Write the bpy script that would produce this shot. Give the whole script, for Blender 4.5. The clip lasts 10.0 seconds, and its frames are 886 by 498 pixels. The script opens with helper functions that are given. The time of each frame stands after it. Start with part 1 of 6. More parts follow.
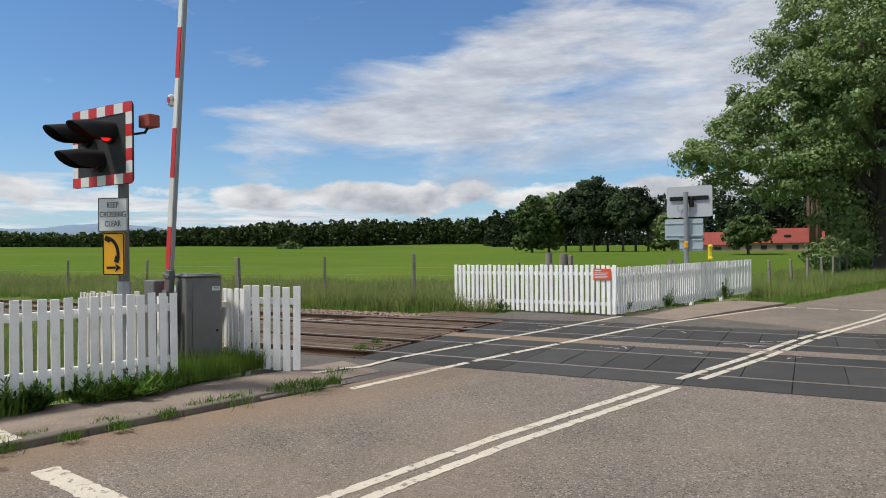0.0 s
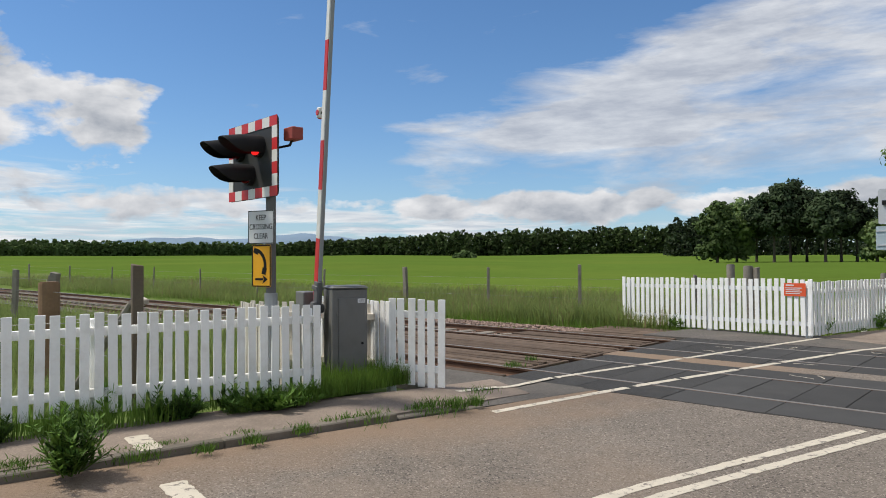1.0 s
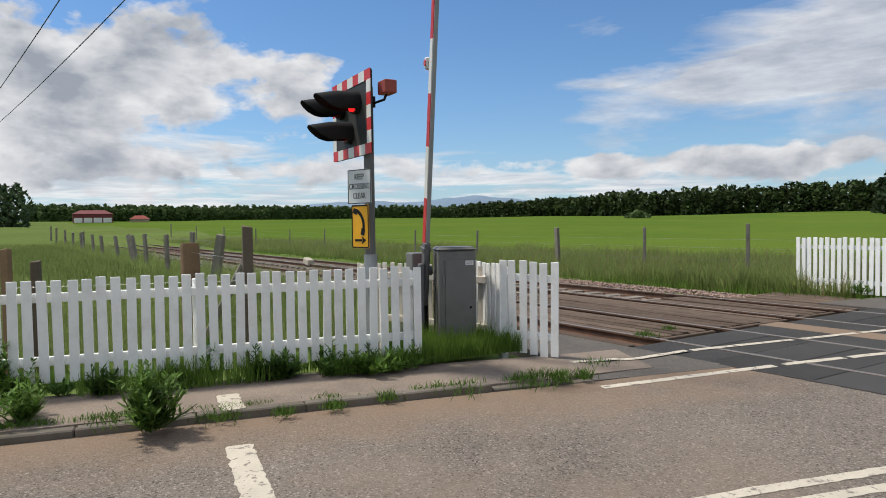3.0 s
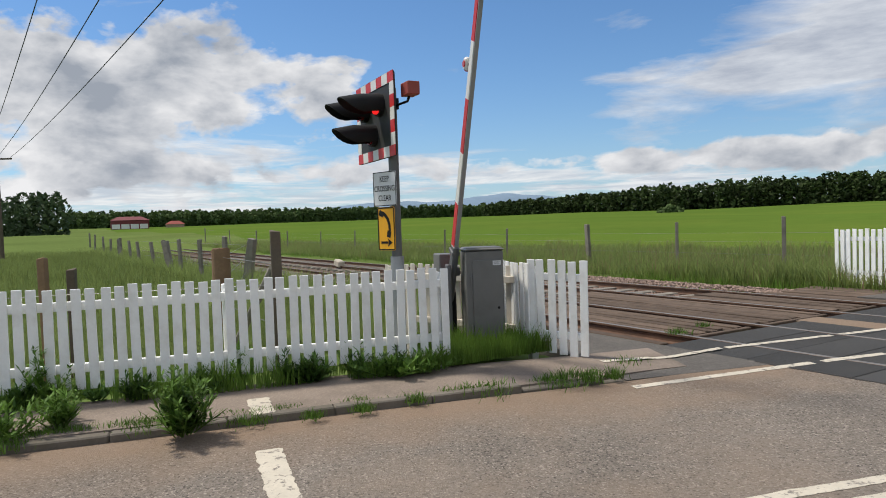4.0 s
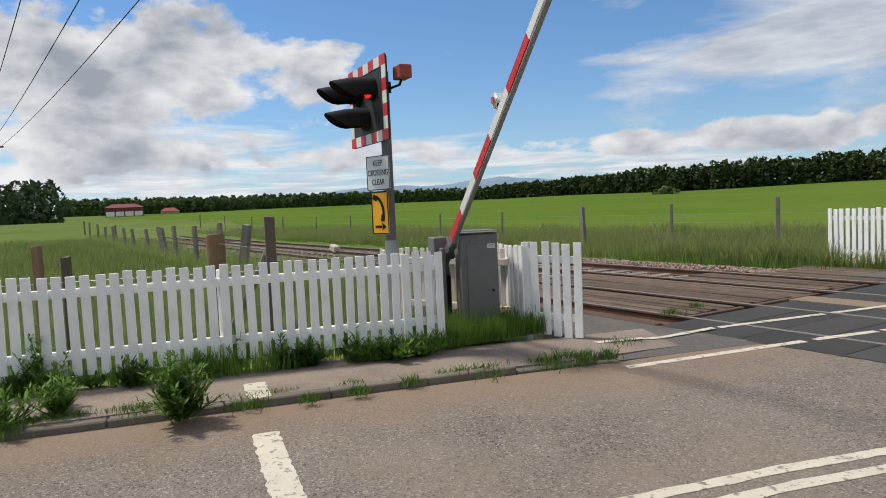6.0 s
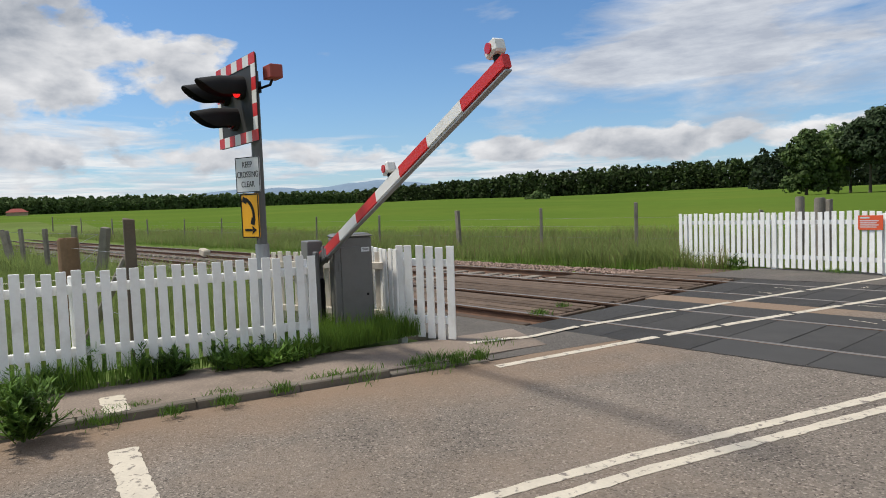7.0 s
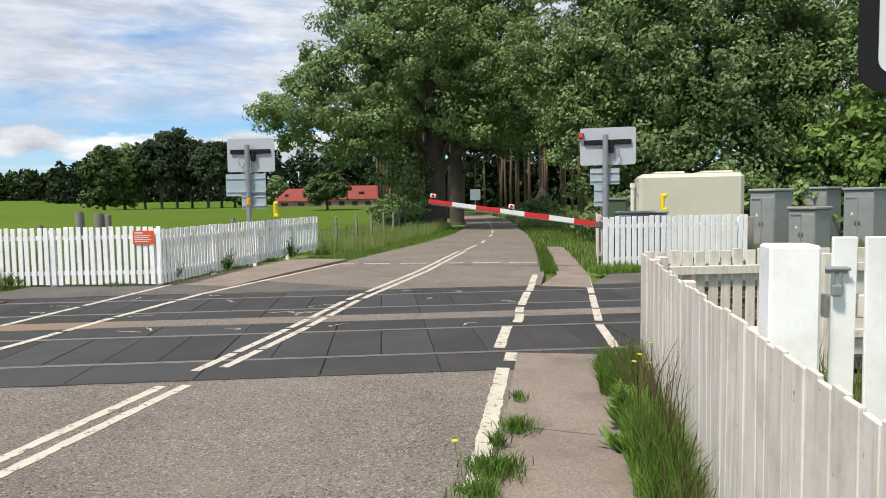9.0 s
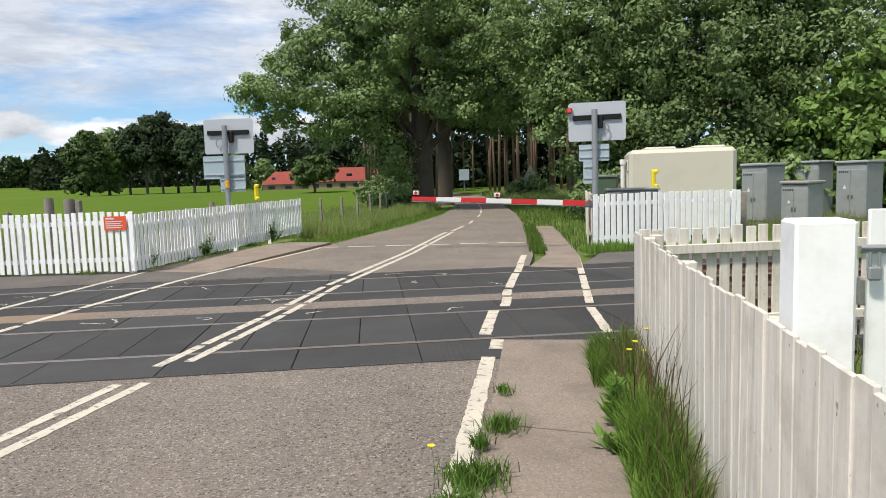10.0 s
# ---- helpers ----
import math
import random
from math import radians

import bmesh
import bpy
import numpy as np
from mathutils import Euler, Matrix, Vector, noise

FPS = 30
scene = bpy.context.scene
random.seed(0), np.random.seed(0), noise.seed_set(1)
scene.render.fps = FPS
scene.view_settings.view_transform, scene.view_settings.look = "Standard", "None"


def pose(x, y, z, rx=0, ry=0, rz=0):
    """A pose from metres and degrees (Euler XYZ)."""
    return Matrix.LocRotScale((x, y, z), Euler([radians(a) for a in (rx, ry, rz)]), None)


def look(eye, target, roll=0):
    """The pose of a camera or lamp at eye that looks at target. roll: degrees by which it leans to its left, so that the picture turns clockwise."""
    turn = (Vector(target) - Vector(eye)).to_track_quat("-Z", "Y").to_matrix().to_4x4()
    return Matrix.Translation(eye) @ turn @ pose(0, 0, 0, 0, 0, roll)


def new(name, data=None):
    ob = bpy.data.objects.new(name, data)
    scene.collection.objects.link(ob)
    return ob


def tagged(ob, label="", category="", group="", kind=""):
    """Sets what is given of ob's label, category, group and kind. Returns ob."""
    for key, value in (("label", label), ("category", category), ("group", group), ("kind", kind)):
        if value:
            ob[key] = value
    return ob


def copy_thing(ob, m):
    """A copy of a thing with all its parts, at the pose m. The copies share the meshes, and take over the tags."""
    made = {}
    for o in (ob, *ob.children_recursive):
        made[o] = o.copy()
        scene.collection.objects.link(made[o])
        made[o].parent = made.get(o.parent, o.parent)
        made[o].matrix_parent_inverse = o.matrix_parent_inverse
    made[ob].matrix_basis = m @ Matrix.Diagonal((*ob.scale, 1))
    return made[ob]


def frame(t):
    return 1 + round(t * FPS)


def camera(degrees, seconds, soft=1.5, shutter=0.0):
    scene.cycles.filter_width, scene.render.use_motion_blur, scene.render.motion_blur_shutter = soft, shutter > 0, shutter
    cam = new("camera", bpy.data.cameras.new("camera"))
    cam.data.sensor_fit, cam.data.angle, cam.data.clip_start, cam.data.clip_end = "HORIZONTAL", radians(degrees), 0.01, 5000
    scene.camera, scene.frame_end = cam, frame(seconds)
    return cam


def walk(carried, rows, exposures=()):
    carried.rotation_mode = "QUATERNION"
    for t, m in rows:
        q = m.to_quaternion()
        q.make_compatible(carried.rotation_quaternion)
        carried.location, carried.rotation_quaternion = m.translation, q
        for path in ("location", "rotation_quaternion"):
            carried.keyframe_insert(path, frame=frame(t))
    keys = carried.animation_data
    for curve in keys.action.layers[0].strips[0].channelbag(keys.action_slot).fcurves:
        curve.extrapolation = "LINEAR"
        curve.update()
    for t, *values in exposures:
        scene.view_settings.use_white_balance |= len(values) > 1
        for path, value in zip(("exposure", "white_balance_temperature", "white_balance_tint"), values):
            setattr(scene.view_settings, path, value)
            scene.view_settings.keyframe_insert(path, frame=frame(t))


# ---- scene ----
cam = camera(65.7, 10.0, soft=0.95)
PATH = [
    (0, (1.288, -1.201, 1.644), (-0.331, -0.027, 1.648), -0.5),
    (0.5, (1.036, -0.899, 1.636), (-0.759, -0.017, 1.591), -1.0),
    (1, (0.918, -0.6, 1.684), (-0.943, 0.132, 1.718), -0.3),
    (1.5, (0.831, -0.264, 1.669), (-1.081, 0.321, 1.673), 0.2),
    (2, (0.697, -0.007, 1.65), (-1.251, 0.443, 1.591), -1.1),
    (2.5, (0.597, 0.19, 1.65), (-1.373, 0.528, 1.578), -0.8),
    (4, (0.515, 0.351, 1.675), (-1.477, 0.513, 1.6), -2.0),
    (4.5, (0.523, 0.359, 1.666), (-1.47, 0.512, 1.588), -2.4),
    (5, (0.536, 0.364, 1.659), (-1.456, 0.502, 1.547), -2.9),
    (6.5, (0.539, 0.378, 1.672), (-1.443, 0.615, 1.541), -2.0),
    (7, (0.571, 0.416, 1.67), (-1.356, 0.935, 1.543), -2.2),
    (7.5, (0.716, 0.552, 1.694), (-0.847, 1.794, 1.579), -1.8),
    (8, (0.817, 0.666, 1.682), (-0.065, 2.457, 1.565), -0.7),
    (8.5, (0.823, 0.698, 1.678), (0.085, 2.552, 1.542), -1.5),
    (9, (0.832, 0.767, 1.67), (0.119, 2.631, 1.533), -0.8),
    (9.5, (0.79, 0.935, 1.646), (0.071, 2.793, 1.472), -1.3),
    (10, (0.754, 1.268, 1.638), (0.068, 3.137, 1.445), -1.7),
]
walk(cam, [(t, look(eye, target, roll)) for t, eye, target, roll in PATH], exposures=[(0, 0.05), (6.5, 0.05), (7.2, 0.05), (8.2, 0.35), (10, 0.38)])

# ---- world, sun, exposure ----
scene.view_settings.exposure = 0.0
SUN_AZ, SUN_EL = 206.0, 58.0      # degrees clockwise from +y, and above the horizon


def nodes_of(owner):
    owner.use_nodes = True
    return owner.node_tree.nodes, owner.node_tree.links


def build_world():
    w = bpy.data.worlds.new("sky")
    scene.world = w
    n, l = nodes_of(w)
    bg = n["Background"]
    sky = n.new("ShaderNodeTexSky")
    sky.sky_type = 'NISHITA'
    sky.sun_disc = False
    sky.sun_elevation = radians(SUN_EL)
    sky.sun_rotation = radians(SUN_AZ)
    sky.air_density, sky.dust_density, sky.ozone_density = 1.0, 0.3, 2.0
    co = n.new("ShaderNodeTexCoord")
    sep = n.new("ShaderNodeSeparateXYZ")
    l.new(co.outputs["Generated"], sep.inputs[0])

    def m(op, a, b=None, c=None, clamp=False):
        k = n.new("ShaderNodeMath")
        k.operation = op
        k.use_clamp = clamp
        for i, v in enumerate((a, b, c)):
            if v is None:
                continue
            if isinstance(v, (int, float)):
                k.inputs[i].default_value = v
            else:
                l.new(v, k.inputs[i])
        return k.outputs[0]

    def mix(fac, a, b):
        k = n.new("ShaderNodeMix")
        k.data_type = 'RGBA'
        for i, v in ((0, fac), (6, a), (7, b)):
            if isinstance(v, (int, float)):
                k.inputs[i].default_value = v
            elif isinstance(v, tuple):
                k.inputs[i].default_value = (*v, 1)
            else:
                l.new(v, k.inputs[i])
        return k.outputs[2]

    az = m('MULTIPLY', m('ARCTAN2', m('MULTIPLY', sep.outputs[0], -1), sep.outputs[1]), 57.2958)   # degrees to the left of +y
    el = m('MULTIPLY', m('ARCSINE', sep.outputs[2]), 57.2958)
    # cumulus: flat coordinates in angle, so that heaps keep their shape
    flat = n.new("ShaderNodeCombineXYZ")
    l.new(m('MULTIPLY', az, 0.06), flat.inputs[0])
    l.new(m('MULTIPLY', el, 0.11), flat.inputs[1])

    def noise_at(vec, scale, detail, rough, off=0.0, dist=0.0):
        k = n.new("ShaderNodeTexNoise")
        k.inputs["Scale"].default_value = scale
        k.inputs["Detail"].default_value = detail
        k.inputs["Roughness"].default_value = rough
        k.inputs["Distortion"].default_value = dist
        mp = n.new("ShaderNodeMapping")
        mp.inputs["Location"].default_value = (off, off * 0.7, off * 0.3)
        l.new(vec, mp.inputs[0])
        l.new(mp.outputs[0], k.inputs["Vector"])
        return k.outputs["Fac"]

    def blob(a0, e0, aw, ew, amount):
        da = m('DIVIDE', m('SUBTRACT', az, a0), aw)
        de = m('DIVIDE', m('SUBTRACT', el, e0), ew)
        r2 = m('ADD', m('MULTIPLY', da, da), m('MULTIPLY', de, de))
        return m('MULTIPLY', m('POWER', 2.718, m('MULTIPLY', r2, -1)), amount)

    def total(parts):
        s = parts[0]
        for p in parts[1:]:
            s = m('ADD', s, p)
        return s

    # where the heaped clouds stand (degrees left of +y, degrees up)
    heap = total([blob(*b) for b in HEAPS])
    def billow_at(vec):
        k = n.new("ShaderNodeTexVoronoi")
        k.feature, k.normalize = 'SMOOTH_F1', True
        k.inputs["Scale"].default_value, k.inputs["Detail"].default_value = 4.6, 3.5
        k.inputs["Roughness"].default_value, k.inputs["Smoothness"].default_value = 0.55, 0.7
        l.new(vec, k.inputs["Vector"])
        return m('SUBTRACT', 1.0, k.outputs["Distance"])

    def body(vec):
        puff = noise_at(vec, 2.9, 9, 0.55, 3.1, 0.2)
        return m('ADD', m('MULTIPLY', puff, 0.95), m('MULTIPLY', billow_at(vec), 0.55))

    low = noise_at(flat.outputs[0], 1.3, 3, 0.5, 7.7)
    mass = m('ADD', m('MULTIPLY', low, 0.4), m('MULTIPLY', heap, 1.3))
    c_heap = m('MULTIPLY', m('SUBTRACT', m('ADD', body(flat.outputs[0]), mass), 1.3), 9.0, clamp=True)
    # high sheet cloud: a wedge that widens to the right, drawn out along one direction
    stretch = n.new("ShaderNodeMapping")
    stretch.inputs["Rotation"].default_value = (0, 0, radians(14))
    stretch.inputs["Scale"].default_value = (0.7, 1.6, 1.0)
    l.new(flat.outputs[0], stretch.inputs[0])
    wisp = noise_at(stretch.outputs[0], 1.9, 10, 0.6, 1.3, 0.35)
    upper = m('MULTIPLY', m('SUBTRACT', m('ADD', 11.5, m('MULTIPLY', m('SUBTRACT', 74, az), 0.36)), el), 0.22, clamp=True)
    lower = m('MULTIPLY', m('SUBTRACT', el, 5.0), 0.3, clamp=True)
    side = m('MULTIPLY', m('SUBTRACT', 77, az), 0.13, clamp=True)
    mask = m('MULTIPLY', m('MULTIPLY', upper, lower), side)
    c_sheet = m('MULTIPLY', m('ADD', m('MULTIPLY', mask, 0.9), m('MULTIPLY', m('SUBTRACT', wisp, 0.6), 2.6)), 1.5, clamp=True)
    # an unseen thin bright veil overhead, added to lift the shade; the sun comes through
    veil = m('MULTIPLY', m('MULTIPLY', m('SUBTRACT', el, 22), 0.06, clamp=True), m('MULTIPLY', m('SUBTRACT', wisp, 0.2), 2.2, clamp=True))
    c_sheet = m('MAXIMUM', c_sheet, veil)
    # grey undersides, from the same heaps looked at a little higher up
    up = n.new("ShaderNodeVectorMath")
    up.operation = 'ADD'
    l.new(flat.outputs[0], up.inputs[0])
    up.inputs[1].default_value = (0.03, 0.13, 0)
    thick = m('MULTIPLY', m('SUBTRACT', m('ADD', body(up.outputs[0]), m('MULTIPLY', heap, 0.4)), 0.8), 2.6, clamp=True)
    white = mix(thick, (7.2, 7.2, 7.3), (2.8, 3.1, 3.6))
    grain = noise_at(stretch.outputs[0], 3.5, 6, 0.6, 5.0)
    grey = mix(m('MULTIPLY', m('SUBTRACT', grain, 0.36), 3.2, clamp=True), (3.9, 4.15, 4.7), (6.5, 6.65, 6.9))
    deep = n.new("ShaderNodeMix")
    deep.data_type, deep.blend_type = 'RGBA', 'MULTIPLY'
    deep.inputs[0].default_value = 1.0
    l.new(sky.outputs[0], deep.inputs[6])
    deep.inputs[7].default_value = (0.58, 0.8, 1.0, 1)
    base = deep.outputs[2]
    haze = m('POWER', 2.718, m('MULTIPLY', m('ABSOLUTE', el), -0.22))
    base = mix(m('MULTIPLY', haze, 0.65), base, (4.1, 5.1, 6.3))
    c1 = mix(m('MULTIPLY', c_sheet, 0.9), base, grey)
    # rows of low cloud running to the horizon, drawn on a level sheet
    lift = m('ADD', m('MAXIMUM', sep.outputs[2], 0.0), 0.045)
    level = n.new("ShaderNodeCombineXYZ")
    l.new(m('DIVIDE', sep.outputs[0], lift), level.inputs[0])
    l.new(m('DIVIDE', sep.outputs[1], lift), level.inputs[1])
    rows = noise_at(level.outputs[0], 0.62, 9, 0.6, 2.4, 0.3)
    edge = m('ADD', 6.6, m('MULTIPLY', m('SUBTRACT', az, 82), 0.09))
    cover = m('MULTIPLY', m('SUBTRACT', edge, el), 0.4, clamp=True)
    c_row = m('MULTIPLY', m('MULTIPLY', m('SUBTRACT', rows, m('SUBTRACT', 0.66, m('MULTIPLY', cover, 0.24))), 7.0, clamp=True), m('MULTIPLY', cover, 2.0, clamp=True))
    under = noise_at(level.outputs[0], 0.9, 7, 0.6, 9.4, 0.3)
    row_tone = mix(m('MULTIPLY', m('SUBTRACT', under, 0.38), 4.2, clamp=True), (4.7, 5.1, 5.7), (7.2, 7.25, 7.3))
    c1 = mix(m('MULTIPLY', c_row, 0.9), c1, row_tone)
    c2 = mix(c_heap, c1, white)
    l.new(c2, bg.inputs["Color"])
    bg.inputs["Strength"].default_value = 0.116


HEAPS = [(105, 12, 10, 3.8, 0.44), (118, 9, 9, 6, 0.34), (92.3, 13, 2.6, 1.2, 0.26), (93.5, 9.3, 3.6, 2.4, 0.28), (106, 4.4, 20, 2.2, 0.2), (72, 4.6, 16, 1.3, 0.22), (50, 4.4, 20, 1.7, 0.24),
         (28, 4.6, 16, 1.6, 0.24), (80, 12.5, 8, 6, -0.3), (60, 17, 24, 7, -0.25), (20, 16, 30, 7, -0.2), (86, 6.0, 5, 1.2, 0.12), (-120, 14, 90, 12, 0.1), (160, 16, 40, 14, 0.06)]
build_world()

sun = bpy.data.lights.new("sun", 'SUN')
sun.energy, sun.angle, sun.color = 3.7, radians(7.0), (1.0, 0.93, 0.82)
sun_ob = new("sun", sun)
sx, sy = math.sin(radians(SUN_AZ)), math.cos(radians(SUN_AZ))
ce, se = math.cos(radians(SUN_EL)), math.sin(radians(SUN_EL))
sun_ob.matrix_world = look((sx * ce * 60, sy * ce * 60, se * 60), (0, 0, 0))


# ---- materials ----
def material(name, color, rough=0.7, metal=0.0, spots=0.25, scale=6.0, fine=60.0, bump=0.25, bump_dist=0.004, spread=0.0, dirt=None, dirt_amount=0.0, dirt_scale=2.0, island=0.0, spec=0.5, grit=0.0, grit_scale=55.0, dirt_from=(0.5, 0.72)):
    """A surface with variation at two scales, fine relief, and optional dirt and differences from piece to piece."""
    mat = bpy.data.materials.new(name)
    n, l = nodes_of(mat)
    b = n["Principled BSDF"]
    b.inputs["Roughness"].default_value, b.inputs["Metallic"].default_value = rough, metal
    b.inputs["Specular IOR Level"].default_value = spec
    co = n.new("ShaderNodeTexCoord")
    geo = n.new("ShaderNodeNewGeometry")
    big = n.new("ShaderNodeTexNoise")
    big.inputs["Scale"].default_value, big.inputs["Detail"].default_value = scale, 5
    small = n.new("ShaderNodeTexNoise")
    small.inputs["Scale"].default_value, small.inputs["Detail"].default_value = fine, 4
    for k in (big, small):
        l.new(geo.outputs["Position"] if spread else co.outputs["Object"], k.inputs["Vector"])

    def mathn(op, a, bb):
        k = n.new("ShaderNodeMath")
        k.operation = op
        for i, v in enumerate((a, bb)):
            if isinstance(v, (int, float)):
                k.inputs[i].default_value = v
            else:
                l.new(v, k.inputs[i])
        return k.outputs[0]

    tone = mathn('ADD', mathn('MULTIPLY', mathn('SUBTRACT', big.outputs["Fac"], 0.5), 2 * spots), mathn('MULTIPLY', mathn('SUBTRACT', small.outputs["Fac"], 0.5), 1.2 * spots))
    if island:
        info = n.new("ShaderNodeObjectInfo")
        tone = mathn('ADD', tone, mathn('MULTIPLY', mathn('SUBTRACT', info.outputs["Random"], 0.5), island))
        tone = mathn('ADD', tone, mathn('MULTIPLY', mathn('SUBTRACT', geo.outputs["Random Per Island"], 0.5), island))
    if grit:
        gv = n.new("ShaderNodeTexVoronoi")
        gv.inputs["Scale"].default_value = grit_scale
        l.new(geo.outputs["Position"], gv.inputs["Vector"])
        sepc = n.new("ShaderNodeSeparateColor")
        l.new(gv.outputs["Color"], sepc.inputs[0])
        gn = n.new("ShaderNodeTexNoise")
        gn.inputs["Scale"].default_value, gn.inputs["Detail"].default_value = 2.6, 6
        l.new(geo.outputs["Position"], gn.inputs["Vector"])
        tone = mathn('ADD', tone, mathn('MULTIPLY', mathn('SUBTRACT', sepc.outputs[0], 0.5), grit * 0.55))
        tone = mathn('ADD', tone, mathn('MULTIPLY', mathn('GREATER_THAN', sepc.outputs[1], 0.9), grit * 0.8))
        tone = mathn('ADD', tone, mathn('MULTIPLY', mathn('GREATER_THAN', sepc.outputs[2], 0.88), grit * -0.5))
        tone = mathn('ADD', tone, mathn('MULTIPLY', mathn('SUBTRACT', gn.outputs["Fac"], 0.5), grit * 0.45))
    gain = mathn('ADD', tone, 1.0)
    col = n.new("ShaderNodeVectorMath")
    col.operation = 'SCALE'
    col.inputs[0].default_value = color
    l.new(gain, col.inputs["Scale"])
    out = col.outputs[0]
    if dirt:
        dn = n.new("ShaderNodeTexNoise")
        dn.inputs["Scale"].default_value, dn.inputs["Detail"].default_value, dn.inputs["Roughness"].default_value = dirt_scale, 7, 0.65
        l.new(geo.outputs["Position"] if spread else co.outputs["Object"], dn.inputs["Vector"])
        ramp = n.new("ShaderNodeMapRange")
        ramp.inputs["From Min"].default_value, ramp.inputs["From Max"].default_value = dirt_from
        ramp.inputs["To Max"].default_value = dirt_amount
        l.new(dn.outputs["Fac"], ramp.inputs["Value"])
        mx = n.new("ShaderNodeMix")
        mx.data_type = 'RGBA'
        l.new(ramp.outputs[0], mx.inputs[0])
        l.new(out, mx.inputs[6])
        mx.inputs[7].default_value = (*dirt, 1)
        out = mx.outputs[2]
    l.new(out, b.inputs["Base Color"])
    if bump:
        bp = n.new("ShaderNodeBump")
        bp.inputs["Strength"].default_value, bp.inputs["Distance"].default_value = bump, bump_dist
        l.new(small.outputs["Fac"], bp.inputs["Height"])
        l.new(bp.outputs[0], b.inputs["Normal"])
    return mat


def dusty(mat):
    """Adds the brown dust that gathers on the road along the kerb."""
    n, l = mat.node_tree.nodes, mat.node_tree.links
    b = n["Principled BSDF"]
    src = b.inputs["Base Color"].links[0].from_socket
    geo = n.new("ShaderNodeNewGeometry")
    dot = n.new("ShaderNodeVectorMath")
    dot.operation = 'DOT_PRODUCT'
    dot.inputs[1].default_value = (1.0, 0.222, 0)
    l.new(geo.outputs["Position"], dot.inputs[0])
    nz = n.new("ShaderNodeTexNoise")
    nz.inputs["Scale"].default_value, nz.inputs["Detail"].default_value = 1.4, 8
    l.new(geo.outputs["Position"], nz.inputs["Vector"])
    add = n.new("ShaderNodeMath")
    add.operation = 'MULTIPLY_ADD'
    add.inputs[1].default_value = 1.6
    l.new(nz.outputs["Fac"], add.inputs[0])
    l.new(dot.outputs["Value"], add.inputs[2])
    rg = n.new("ShaderNodeMapRange")
    rg.inputs["From Min"].default_value, rg.inputs["From Max"].default_value = -3.5, -4.7
    rg.inputs["To Max"].default_value = 0.75
    l.new(add.outputs[0], rg.inputs["Value"])
    mx = n.new("ShaderNodeMix")
    mx.data_type = 'RGBA'
    l.new(rg.outputs[0], mx.inputs[0])
    l.new(src, mx.inputs[6])
    mx.inputs[7].default_value = (0.27, 0.19, 0.13, 1)
    l.new(mx.outputs[2], b.inputs["Base Color"])
    return mat


def ribbed(mat, angle, period, depth):
    """Adds a rib relief that runs at an angle across the surface."""
    n, l = mat.node_tree.nodes, mat.node_tree.links
    geo = n.new("ShaderNodeNewGeometry")
    mp = n.new("ShaderNodeMapping")
    mp.inputs["Rotation"].default_value = (0, 0, radians(angle))
    w = n.new("ShaderNodeTexWave")
    w.wave_profile = 'TRI'
    w.inputs["Scale"].default_value = 1.0 / period * 0.314
    bp = n.new("ShaderNodeBump")
    bp.inputs["Strength"].default_value, bp.inputs["Distance"].default_value = 1.0, depth
    l.new(geo.outputs["Position"], mp.inputs[0])
    l.new(mp.outputs[0], w.inputs["Vector"])
    l.new(w.outputs["Fac"], bp.inputs["Height"])
    l.new(bp.outputs[0], n["Principled BSDF"].inputs["Normal"])
    return mat


def streaked(mat):
    """Adds rain streaks that run down the boards, and small chips in the paint."""
    n, l = mat.node_tree.nodes, mat.node_tree.links
    b = n["Principled BSDF"]
    src = b.inputs["Base Color"].links[0].from_socket
    geo = n.new("ShaderNodeNewGeometry")
    for scale, lo, hi, amount, tint, squash in ((26.0, 0.5, 0.7, 0.5, (0.4, 0.34, 0.27), 0.05), (9.0, 0.52, 0.72, 0.45, (0.5, 0.45, 0.36), 0.12), (30.0, 0.69, 0.73, 0.75, (0.2, 0.16, 0.12), 0.6)):
        mp = n.new("ShaderNodeMapping")
        mp.inputs["Scale"].default_value = (1, 1, squash)
        nz = n.new("ShaderNodeTexNoise")
        nz.inputs["Scale"].default_value, nz.inputs["Detail"].default_value = scale, 4
        l.new(geo.outputs["Position"], mp.inputs[0])
        l.new(mp.outputs[0], nz.inputs["Vector"])
        rg = n.new("ShaderNodeMapRange")
        rg.inputs["From Min"].default_value, rg.inputs["From Max"].default_value, rg.inputs["To Max"].default_value = lo, hi, amount
        l.new(nz.outputs["Fac"], rg.inputs["Value"])
        mx = n.new("ShaderNodeMix")
        mx.data_type = 'RGBA'
        l.new(rg.outputs[0], mx.inputs[0])
        l.new(src, mx.inputs[6])
        mx.inputs[7].default_value = (*tint, 1)
        src = mx.outputs[2]
    l.new(src, b.inputs["Base Color"])
    return mat


def translucent(mat, amount):
    n, l = mat.node_tree.nodes, mat.node_tree.links
    b, out = n["Principled BSDF"], n["Material Output"]
    tr = n.new("ShaderNodeBsdfTranslucent")
    src = b.inputs["Base Color"].links[0].from_socket
    l.new(src, tr.inputs[0])
    mx = n.new("ShaderNodeMixShader")
    mx.inputs[0].default_value = amount
    l.new(b.outputs[0], mx.inputs[1])
    l.new(tr.outputs[0], mx.inputs[2])
    l.new(mx.outputs[0], out.inputs[0])
    return mat


